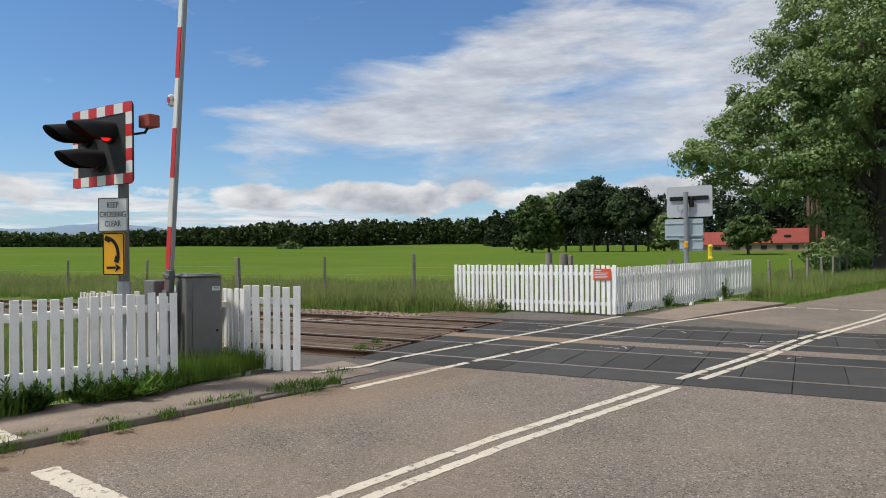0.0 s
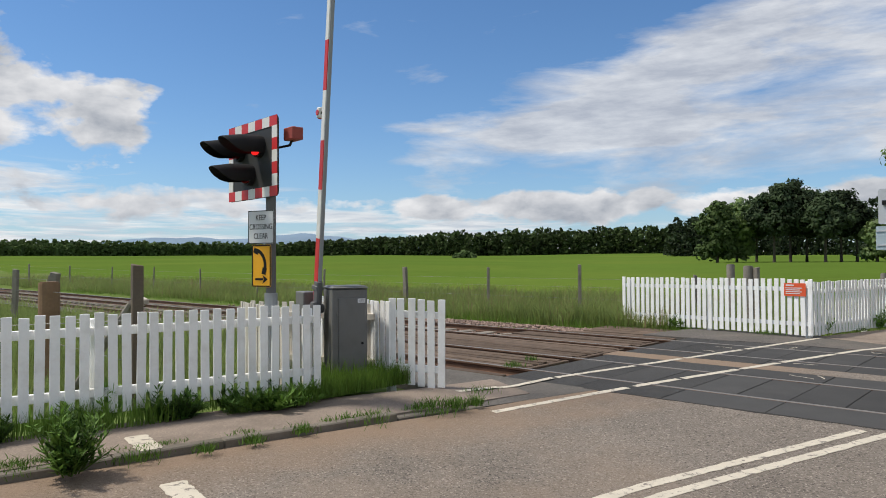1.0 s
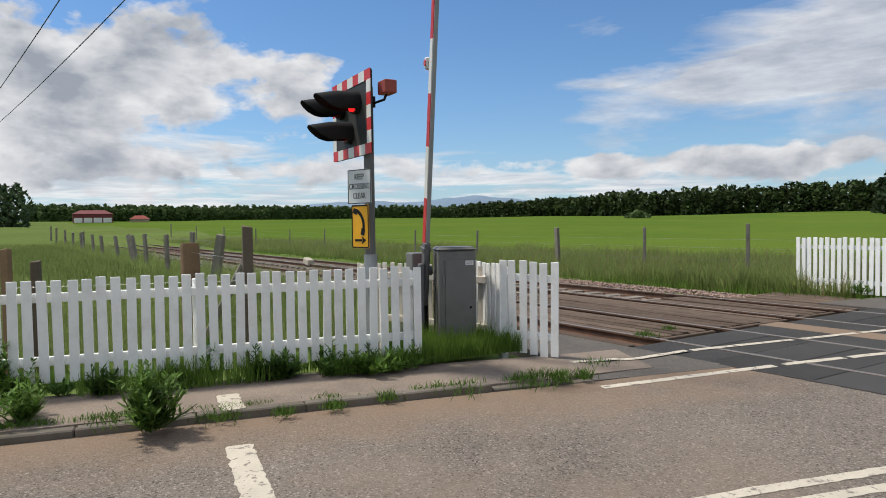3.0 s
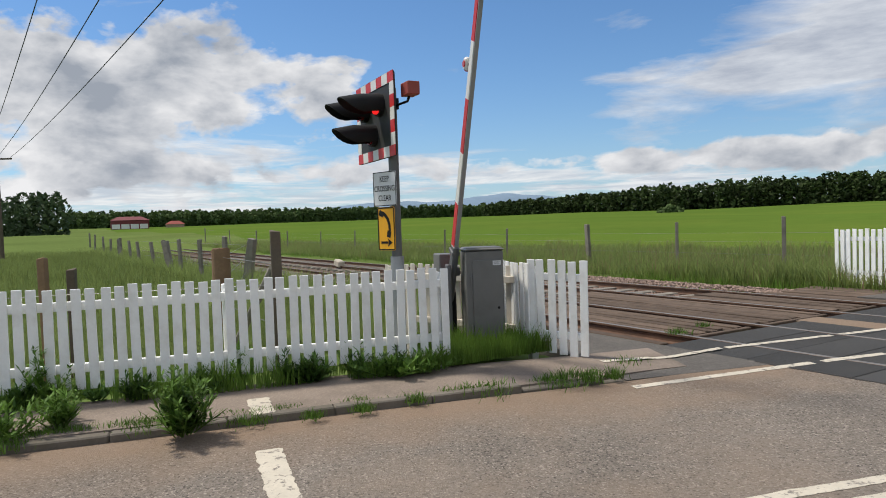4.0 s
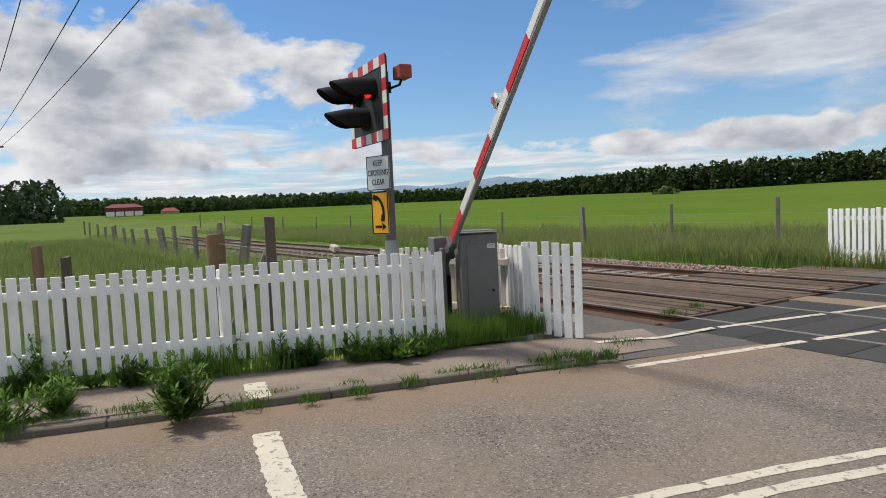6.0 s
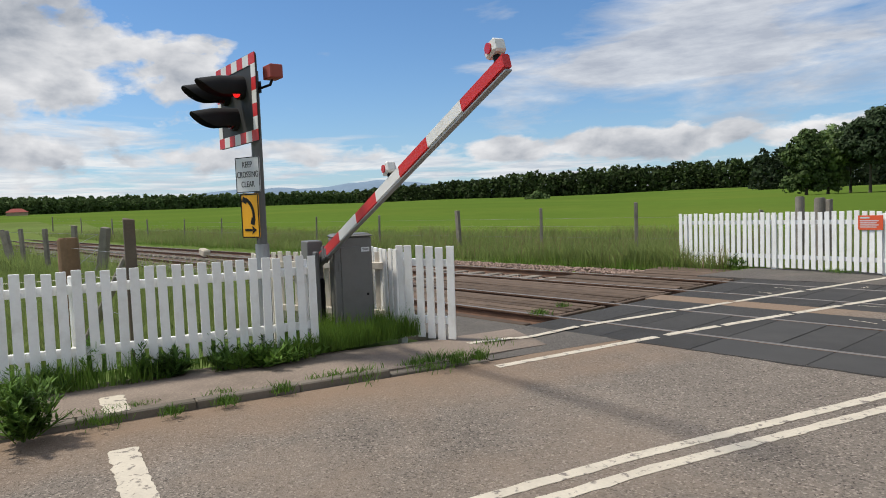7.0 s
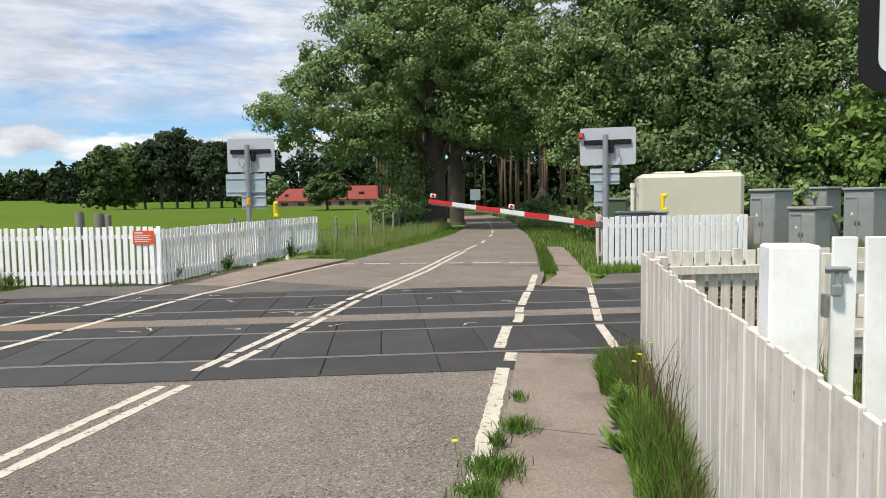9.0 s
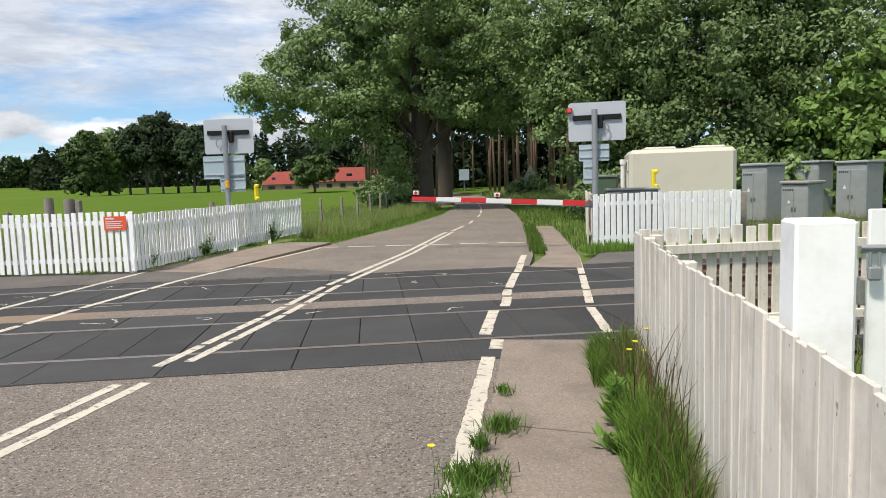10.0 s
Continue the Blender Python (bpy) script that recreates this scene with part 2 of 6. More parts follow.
M = dict(
    ground=material("field_soil_grass", (0.12, 0.165, 0.05), 0.9, spots=0.35, scale=0.05, fine=1.3, bump=0.6, bump_dist=0.05, spread=1, dirt=(0.16, 0.17, 0.06), dirt_amount=0.5, dirt_scale=0.03, spec=0.0),
    asphalt=dusty(material("asphalt", (0.2, 0.173, 0.147), 0.9, spots=0.3, scale=0.6, fine=90, bump=0.9, bump_dist=0.012, spread=1, dirt=(0.245, 0.188, 0.14), dirt_amount=0.75, dirt_scale=0.3, grit=0.8, grit_scale=75, spec=0.15)),
    asphalt_dark=material("dark_patched_asphalt", (0.125, 0.115, 0.105), 0.9, spots=0.25, scale=0.9, fine=80, bump=0.7, bump_dist=0.008, spread=1, dirt=(0.18, 0.155, 0.13), dirt_amount=0.6, dirt_scale=0.9, grit=0.45, grit_scale=70, spec=0.1),
    pavement=material("worn_pavement", (0.25, 0.205, 0.17), 0.92, spots=0.25, scale=1.1, fine=60, bump=0.5, bump_dist=0.006, spread=1, grit=0.3, grit_scale=90, dirt=(0.12, 0.1, 0.08), dirt_amount=0.6, dirt_scale=1.2, spec=0.1),
    kerb=material("kerb_concrete", (0.17, 0.15, 0.125), 0.9, spots=0.3, scale=3, fine=50, bump=0.5, spread=1, dirt=(0.09, 0.085, 0.06), dirt_amount=0.7, island=0.25, spec=0.1),
    paint=material("road_paint", (0.56, 0.505, 0.41), 0.75, spots=0.22, scale=4, fine=45, bump=0.5, bump_dist=0.004, spread=1, dirt=(0.2, 0.173, 0.147), dirt_amount=1.0, dirt_scale=11.0, dirt_from=(0.55, 0.62)),
    pad=material("rubber_panel", (0.062, 0.061, 0.06), 0.8, spots=0.22, scale=1.5, fine=40, bump=0.3, bump_dist=0.003, spread=1, dirt=(0.085, 0.083, 0.08), dirt_amount=0.6, dirt_scale=1.1, island=0.25, spec=0.12),
    pad_rib=ribbed(material("ribbed_rubber_panel", (0.068, 0.067, 0.066), 0.8, spots=0.2, scale=1.5, fine=40, spread=1, dirt=(0.085, 0.08, 0.075), dirt_amount=0.5, dirt_scale=1.5, island=0.25, spec=0.12), 38, 0.036, 0.012),
    rail_top=material("polished_rail", (0.175, 0.158, 0.145), 0.55, 0.3, spots=0.2, scale=3, fine=60, bump=0.1, spread=1),
    rust=material("rusty_rail", (0.125, 0.068, 0.043), 0.85, 0.1, spots=0.4, scale=4, fine=80, bump=0.5, spread=1, dirt=(0.06, 0.04, 0.03), dirt_amount=0.7, dirt_scale=3),
    deck=material("weathered_brown_timber", (0.135, 0.1, 0.077), 0.9, spots=0.35, scale=2.5, fine=50, bump=0.7, bump_dist=0.008, spread=1, dirt=(0.075, 0.06, 0.048), dirt_amount=0.7, dirt_scale=3, island=0.45, spec=0.1),
    dark=material("dark_gap", (0.025, 0.022, 0.02), 0.95, spots=0.2, bump=0.3),
    ballast=material("ballast_stone", (0.26, 0.19, 0.155), 0.92, spots=0.3, scale=5, fine=50, bump=0.5, island=0.7, spread=1, spec=0.1),
    ballast_bed=material("ballast_bed", (0.15, 0.112, 0.09), 0.95, spots=0.6, scale=14, fine=45, bump=1.0, bump_dist=0.03, spread=1, spec=0.05),
    white=material("white_painted_timber", (0.9, 0.9, 0.88), 0.6, spots=0.07, scale=2.2, fine=35, bump=0.35, bump_dist=0.002, dirt=(0.55, 0.52, 0.45), dirt_amount=0.35, dirt_scale=3.5, spread=1, island=0.07),
    white_old=streaked(material("weathered_white_timber", (0.68, 0.63, 0.55), 0.7, spots=0.1, scale=2.5, fine=40, bump=0.6, bump_dist=0.003, dirt=(0.42, 0.36, 0.28), dirt_amount=0.6, dirt_scale=3.0, spread=1, island=0.1)),
    post=material("weathered_post_timber", (0.12, 0.09, 0.065), 0.9, spots=0.4, scale=3, fine=40, bump=0.8, bump_dist=0.006, dirt=(0.09, 0.075, 0.06), dirt_amount=0.7, spread=1),
    post_grey=material("grey_post_timber", (0.23, 0.205, 0.17), 0.9, spots=0.4, scale=3, fine=40, bump=0.8, bump_dist=0.006, dirt=(0.1, 0.09, 0.07), dirt_amount=0.7, spread=1),
    post_brown=material("brown_strainer_timber", (0.24, 0.145, 0.082), 0.85, spots=0.3, scale=3, fine=30, bump=0.5, spread=1),
    wire=material("galvanised_wire", (0.25, 0.25, 0.25), 0.5, 0.7, spots=0.2, bump=0.0),
    cable=material("black_cable", (0.02, 0.02, 0.022), 0.6, spots=0.1, bump=0.0),
    cab=material("grey_painted_steel", (0.155, 0.153, 0.145), 0.5, 0.0, spots=0.1, scale=2.5, fine=30, bump=0.15, dirt=(0.09, 0.085, 0.075), dirt_amount=0.5, dirt_scale=2.0),
    cab_light=material("light_grey_steel", (0.27, 0.285, 0.28), 0.5, 0.0, spots=0.12, scale=3, fine=30, bump=0.15, dirt=(0.22, 0.2, 0.17), dirt_amount=0.6, dirt_scale=2.5),
    cab_rust=material("rusted_steel_top", (0.25, 0.13, 0.075), 0.9, spots=0.35, scale=6, fine=40, bump=0.4),
    cream=material("cream_fibreglass", (0.56, 0.53, 0.43), 0.45, spots=0.06, scale=1.2, fine=25, bump=0.08, dirt=(0.42, 0.4, 0.32), dirt_amount=0.4, dirt_scale=1.2),
    steel=material("galvanised_pole", (0.3, 0.31, 0.32), 0.5, 0.4, spots=0.15, scale=4, fine=40, bump=0.1),
    pole_dark=material("dark_grey_pole", (0.13, 0.13, 0.13), 0.55, 0.2, spots=0.2, scale=4, fine=40, bump=0.1),
    black=material("black_plastic", (0.012, 0.012, 0.013), 0.6, spots=0.2, scale=5, fine=50, bump=0.1, spec=0.2),
    board=material("matt_black_board", (0.022, 0.023, 0.024), 0.65, spots=0.25, scale=4, fine=50, bump=0.1),
    red=material("red_reflective", (0.56, 0.022, 0.022), 0.5, spots=0.08, scale=4, fine=30, bump=0.06),
    red_dull=material("dull_red_box", (0.3, 0.055, 0.04), 0.55, spots=0.2, scale=5, fine=30, bump=0.1),
    white_gloss=material("white_reflective", (0.72, 0.72, 0.7), 0.5, spots=0.05, scale=4, fine=30, bump=0.06, dirt=(0.5, 0.48, 0.43), dirt_amount=0.35, dirt_scale=3),
    yellow=material("yellow_sign", (0.83, 0.4, 0.01), 0.5, spots=0.06, scale=5, fine=40, bump=0.05),
    yellow_lemon=material("yellow_plastic", (0.8, 0.62, 0.015), 0.45, spots=0.06, bump=0.05),
    signback=material("grey_sign_back", (0.47, 0.49, 0.52), 0.45, 0.15, spots=0.08, scale=2, fine=30, bump=0.06),
    sign_blue=material("pale_blue_grey_sign_back", (0.36, 0.44, 0.48), 0.45, 0.1, spots=0.08, scale=2, fine=30, bump=0.06),
    sign_white=material("white_sign_face", (0.66, 0.67, 0.68), 0.5, spots=0.06, scale=4, fine=40, bump=0.04),
    sign_orange=material("orange_red_sign", (0.72, 0.1, 0.03), 0.5, spots=0.06, bump=0.04),
    tile=material("red_pantile", (0.25, 0.05, 0.036), 0.85, spots=0.3, scale=0.5, fine=6, bump=0.5, bump_dist=0.04, spread=1),
    stonewall=material("house_stone", (0.36, 0.27, 0.2), 0.9, spots=0.3, scale=0.6, fine=4, spread=1, bump=0.3),
    barn=material("maroon_barn_cladding", (0.17, 0.035, 0.04), 0.8, spots=0.2, scale=0.5, fine=3, spread=1),
    render_white=material("white_render", (0.75, 0.73, 0.7), 0.8, spots=0.08, scale=0.5, fine=3, spread=1),
    glass_dark=material("dark_window", (0.02, 0.025, 0.03), 0.15, spots=0.2, bump=0.0),
    bark=material("bark", (0.085, 0.07, 0.055), 0.95, spots=0.4, scale=2, fine=14, bump=1.0, bump_dist=0.04, spread=1),
    bark_pine=material("pine_bark", (0.17, 0.11, 0.08), 0.95, spots=0.4, scale=0.8, fine=6, bump=0.8, bump_dist=0.03, spread=1),
    leaf=translucent(material("oak_leaf", (0.17, 0.245, 0.085), 0.45, spots=0.3, scale=0.35, fine=4, bump=0.0, spread=1, island=0.4, spec=0.35), 0.3),
    leaf_b=translucent(material("lime_leaf", (0.165, 0.24, 0.08), 0.45, spots=0.3, scale=0.3, fine=4, bump=0.0, spread=1, island=0.4, spec=0.35), 0.3),
    leaf_y=translucent(material("fresh_leaf", (0.135, 0.21, 0.05), 0.55, spots=0.3, scale=0.3, fine=4, bump=0.0, spread=1, island=0.7, spec=0.25), 0.32),
    leaf_d=translucent(material("dark_pine_needles", (0.05, 0.075, 0.036), 0.7, spots=0.35, scale=0.1, fine=2, bump=0.0, spread=1, island=0.8, spec=0.1), 0.15),
    leaf_m=translucent(material("mixed_wood_leaf", (0.08, 0.12, 0.042), 0.7, spots=0.35, scale=0.08, fine=2, bump=0.0, spread=1, island=0.8, spec=0.1), 0.2),
    grass=translucent(material("grass_blade", (0.15, 0.25, 0.045), 0.6, spots=0.35, scale=0.8, fine=5, bump=0.0, spread=1, island=0.6, spec=0.1), 0.42),
    grass_tall=translucent(material("tall_meadow_grass", (0.235, 0.29, 0.095), 0.65, spots=0.4, scale=0.35, fine=3, bump=0.0, spread=1, island=0.45, spec=0.05), 0.45),
    grass_dry=translucent(material("dry_grass_stalk", (0.2, 0.15, 0.085), 0.7, spots=0.3, scale=0.8, fine=5, bump=0.0, spread=1, island=0.7, spec=0.05), 0.25),
    weed=translucent(material("weed_leaf", (0.125, 0.23, 0.04), 0.6, spots=0.3, scale=3, fine=20, bump=0.0, spread=1, island=0.7, spec=0.15), 0.25),
    nettle=translucent(material("nettle_leaf", (0.075, 0.15, 0.03), 0.6, spots=0.3, scale=3, fine=20, bump=0.0, spread=1, island=0.6, spec=0.15), 0.2),
    crop=material("young_barley", (0.092, 0.148, 0.026), 0.85, spots=0.2, scale=0.03, fine=0.8, bump=0.7, bump_dist=0.06, spread=1, dirt=(0.14, 0.185, 0.035), dirt_amount=0.7, dirt_scale=0.02, spec=0.0),
    # the blue haze of distance is put into the hills' own colour
    hill=material("haze_tinted_hill", (0.19, 0.26, 0.34), 0.95, spots=0.2, scale=0.004, fine=0.03, bump=0.0, spread=1, spec=0.0),
)


def glowing(name, color, strength):
    mat = bpy.data.materials.new(name)
    n, l = nodes_of(mat)
    b = n["Principled BSDF"]
    b.inputs["Base Color"].default_value = (*color, 1)
    b.inputs["Emission Color"].default_value = (*color, 1)
    b.inputs["Emission Strength"].default_value = strength
    return mat


M["lamp_on"] = glowing("lit_red_lamp", (1.0, 0.02, 0.02), 0.9)
M["lamp_off"] = material("dark_red_lens", (0.12, 0.008, 0.008), 0.2, spots=0.1, bump=0)
M["lens_red"] = material("red_lens", (0.5, 0.015, 0.02), 0.2, spots=0.1, bump=0)


# ---- mesh helpers ----
def put_mesh(name, bm, mat, smooth=False):
    me = bpy.data.meshes.new(name)
    bm.to_mesh(me)
    bm.free()
    for k in (mat if isinstance(mat, (list, tuple)) else [mat]):
        me.materials.append(k)
    if smooth:
        me.polygons.foreach_set("use_smooth", [True] * len(me.polygons))
    return me


def part(name, bm, mat, parent=None, label="", smooth=False):
    ob = new(name, put_mesh(name, bm, mat, smooth))
    if parent is not None:
        ob.parent = parent
    return tagged(ob, label) if label else ob


def share(name, mesh, parent, m):
    ob = new(name, mesh)
    ob.parent = parent
    ob.matrix_basis = m
    return ob


def empty(name, m, label, category, group="", kind=""):
    ob = new(name)
    ob.empty_display_size = 0.1
    ob.matrix_world = m
    return tagged(ob, label, category, group, kind)


def box(bm, c, s, m=None, bev=0.0, mi=0):
    """A box of size s about c, bevelled, turned by m."""
    r = bmesh.ops.create_cube(bm, size=1.0, matrix=(m or Matrix()) @ Matrix.Translation(c) @ Matrix.Diagonal((*s, 1)))
    faces = list({f for v in r["verts"] for f in v.link_faces})
    if bev:
        edges = list({e for v in r["verts"] for e in v.link_edges})
        out = bmesh.ops.bevel(bm, geom=edges, offset=bev, segments=1, affect='EDGES', clamp_overlap=True)
        faces = list(set(out["faces"]) | {f for f in faces if f.is_valid})
    for f in faces:
        if f.is_valid:
            f.material_index = mi
    return bm


def tube(bm, a, b, r1, r2=None, seg=10, mi=0, caps=True):
    a, b = Vector(a), Vector(b)
    d = b - a
    m = Matrix.Translation((a + b) / 2) @ d.to_track_quat('Z', 'Y').to_matrix().to_4x4()
    r = bmesh.ops.create_cone(bm, cap_ends=caps, segments=seg, radius1=r1, radius2=r1 if r2 is None else r2, depth=d.length, matrix=m)
    for f in {f for v in r["verts"] for f in v.link_faces}:
        f.material_index = mi
    return bm


def ribbon(pl, pr, top, under, mi=0):
    """A slab between two polylines."""
    bm = bmesh.new()
    n = len(pl)
    rows = []
    for i in range(n):
        zt = top[i] if isinstance(top, (list, tuple)) else top
        rows.append([bm.verts.new((*pl[i], zt)), bm.verts.new((*pr[i], zt)), bm.verts.new((*pr[i], zt - under)), bm.verts.new((*pl[i], zt - under))])
    for a, b in zip(rows, rows[1:]):
        for i in range(4):
            bm.faces.new((a[i], b[i], b[(i + 1) % 4], a[(i + 1) % 4]))
    bm.faces.new(rows[0][::-1])
    bm.faces.new(rows[-1])
    bmesh.ops.recalc_face_normals(bm, faces=bm.faces)
    return bm


def lerp_x(line, y):
    """x at y on a polyline of (x, y)."""
    for (x0, y0), (x1, y1) in zip(line, line[1:]):
        if y <= y1:
            break
    return x0 + (x1 - x0) * (y - y0) / (y1 - y0)


# ---- the plan ----
RA = radians(26)                                   # the railway's heading
RC, RS = math.cos(RA), math.sin(RA)
RAILS = (7.80, 9.31, 11.31, 12.82)                 # offsets of the rails across the railway
PAD0, PAD1 = -5.55, 5.6                            # ends of the rubber panels along the railway


def rw(s, o, z=0.0):
    """World place from along and across the railway."""
    return Vector((s * RC - o * RS, s * RS + o * RC, z))


RAILM = Matrix.Rotation(RA, 4, 'Z')
LEFT = [(-3.2, -10), (-4.85, -2.55), (-5.98, 2.65), (-6.72, 5.3), (-7.5, 8.7), (-8.02, 11.1), (-8.45, 16.0), (-9.1, 22.0), (-9.7, 27.0), (-11.0, 34.0), (-12.9, 41.0), (-15.8, 50.0), (-19.6, 60.0)]
RIGHT = [(2.6, -10), (1.02, -2.55), (0.0, 2.65), (-0.6, 5.3), (-1.35, 8.7), (-1.85, 11.1), (-2.75, 16.0), (-4.25, 22.0), (-5.6, 27.0), (-7.6, 34.0), (-9.9, 41.0), (-12.7, 50.0), (-16.3, 60.0)]
CENTRE = [(-0.2, -10), (-1.95, -2.55), (-3.2, 2.65), (-3.68, 5.3), (-4.3, 8.7), (-4.82, 11.1), (-5.55, 16.0), (-6.72, 22.0), (-7.55, 27.0), (-9.2, 34.0), (-11.3, 41.0), (-14.3, 50.0), (-18.0, 60.0)]


def ground_z(x, y):
    s, o = x * RC + y * RS, -x * RS + y * RC
    r = math.hypot(x + 4, y - 6)
    z = -0.1
    if 5.9 < o < 15.3 and (s < PAD0 or s > PAD1):
        z = -0.27
    far = max(0.0, r - 26)
    far = min(far, 400.0)
    az = math.degrees(math.atan2(-x, y))
    rise = 1.0 if abs(az) > 90 else min(1.0, max(0.25, (az - 18) / 8))      # the lane runs level between the trees
    return z + 0.0135 * rise * far * min(1.0, far / 60)


def build_ground():
    bm = bmesh.new()
    rings = [0.0]
    r = 0.8
    while r < 3500:
        rings.append(r)
        r *= 1.07 if r > 14 else 1.0
        r += 0.8 if r <= 14 else 0.0
    seg = 160
    prev = None
    for r in rings:
        row = []
        for k in range(seg):
            a = 2 * math.pi * k / seg
            x, y = -4 + r * math.cos(a), 6 + r * math.sin(a)
            z = ground_z(x, y) + (noise.noise((x * 0.012, y * 0.012, 0)) * 0.02 * max(0, min(r - 40, 60)) if r > 40 else 0)
            row.append(bm.verts.new((x, y, z)))
        if prev:
            for k in range(seg):
                bm.faces.new((prev[k], row[k], row[(k + 1) % seg], prev[(k + 1) % seg]))
        prev = row
    bmesh.ops.remove_doubles(bm, verts=bm.verts[:seg], dist=0.001)
    bmesh.ops.recalc_face_normals(bm, faces=bm.faces)
    for f in bm.faces:
        f.smooth = True
        c = f.calc_center_median()
        o = -c.x * RS + c.y * RC
        if o > 24 and c.x < lerp_x(LEFT, min(c.y, 60)) - 6:
            f.material_index = 1
    ob = part("ground", bm, [M["ground"], M["crop"]])
    tagged(ob, "green farmland with a barley field and rough grass", "ground", kind="structure")


build_ground()


# ---- road, markings, kerbs ----
def extend(line):
    """The road beyond the crossing bends to the left under the trees."""
    out = list(line)
    for k in range(1, 9):
        a = radians(19 + 2 * k + max(0, k - 3) * 9)
        x, y = out[-1]
        out.append((x - 7 * math.sin(a), y + 7 * math.cos(a)))
    return out


def road_z(y):
    return 0.004 * max(0.0, y - 30)


def build_road():
    pl, pr = extend([(x - 0.25, y) for x, y in LEFT]), extend([(x + 0.2, y) for x, y in RIGHT])
    # the near part ends at the rubber panels
    def cut(o):
        res = []
        for line in (pl, pr):
            for (x0, y0), (x1, y1) in zip(line, line[1:]):
                o0, o1 = -x0 * RS + y0 * RC, -x1 * RS + y1 * RC
                if o0 <= o <= o1:
                    f = (o - o0) / (o1 - o0)
                    res.append((x0 + (x1 - x0) * f, y0 + (y1 - y0) * f))
                    break
        return res
    c0, c1 = cut(7.0), cut(13.5)
    near = ribbon(pl[:3] + [c0[0]], pr[:3] + [c0[1]], 0.0, 0.25)
    tagged(part("road", near, M["asphalt"]), "worn grey-brown asphalt road before the level crossing", "road", kind="structure")
    L, R = [c1[0]] + pl[6:], [c1[1]] + pr[6:]
    ys = [p[1] for p in L]
    far = ribbon(L, R, [road_z(y) for y in ys], 0.25)
    ob = part("road", far, M["asphalt"])
    tagged(ob, "asphalt lane beyond the crossing, running under trees", "road", kind="structure")
    mid = bmesh.new()
    box(mid, ((PAD0 + PAD1) / 2 - 0.3, 10.325, -0.125), (PAD1 - PAD0 - 0.4, 0.54, 0.25), RAILM)
    tagged(part("road", mid, M["asphalt"]), "strip of asphalt between the two tracks", "road", kind="structure")


def wavy(y):
    return 0.014 * noise.noise((0.0, y * 5.0, 3.0)) + 0.012 * noise.noise((4.0, y * 17.0, 1.0))


def stripe(line, y0, y1, off, width, z=0.004, step=0.06, label="worn white road line"):
    """A painted line along a polyline, with ragged edges."""
    n = max(2, int((y1 - y0) / step))
    pl, pr, zz = [], [], []
    for i in range(n + 1):
        y = y0 + (y1 - y0) * i / n
        x = lerp_x(line, y) + off
        pl.append((x - width / 2 + wavy(y), y))
        pr.append((x + width / 2 + wavy(y + 40), y + 0.02))
        zz.append(z + road_z(y))
    ob = part("road_marking", ribbon(pl, pr, zz, 0.003), M["paint"])
    return tagged(ob, label, "road marking", "painted lines on the road")


def ragged_patch(a, b, width, z, label):
    """A broad bar of paint from a to b with broken edges and ends."""
    a, b = Vector(a), Vector(b)
    d = (b - a).normalized()
    n = Vector((-d.y, d.x))
    k = int((b - a).length / 0.025)
    pl, pr = [], []
    for i in range(k + 1):
        p = a.lerp(b, i / k)
        e = 1.0 if 0 < i < k else 0.8
        pl.append(tuple(p + n * width / 2 * (e + 0.22 * noise.noise((i * 0.31, 1.0, z)) + 0.12 * noise.noise((i * 0.9, 4.0, z)))))
        pr.append(tuple(p - n * width / 2 * (e + 0.22 * noise.noise((i * 0.27, 8.0, z)) + 0.12 * noise.noise((i * 0.8, 2.0, z)))))
    tagged(part("road_marking", ribbon(pl, pr, z, 0.003), M["paint"]), label, "road marking", "painted lines on the road")


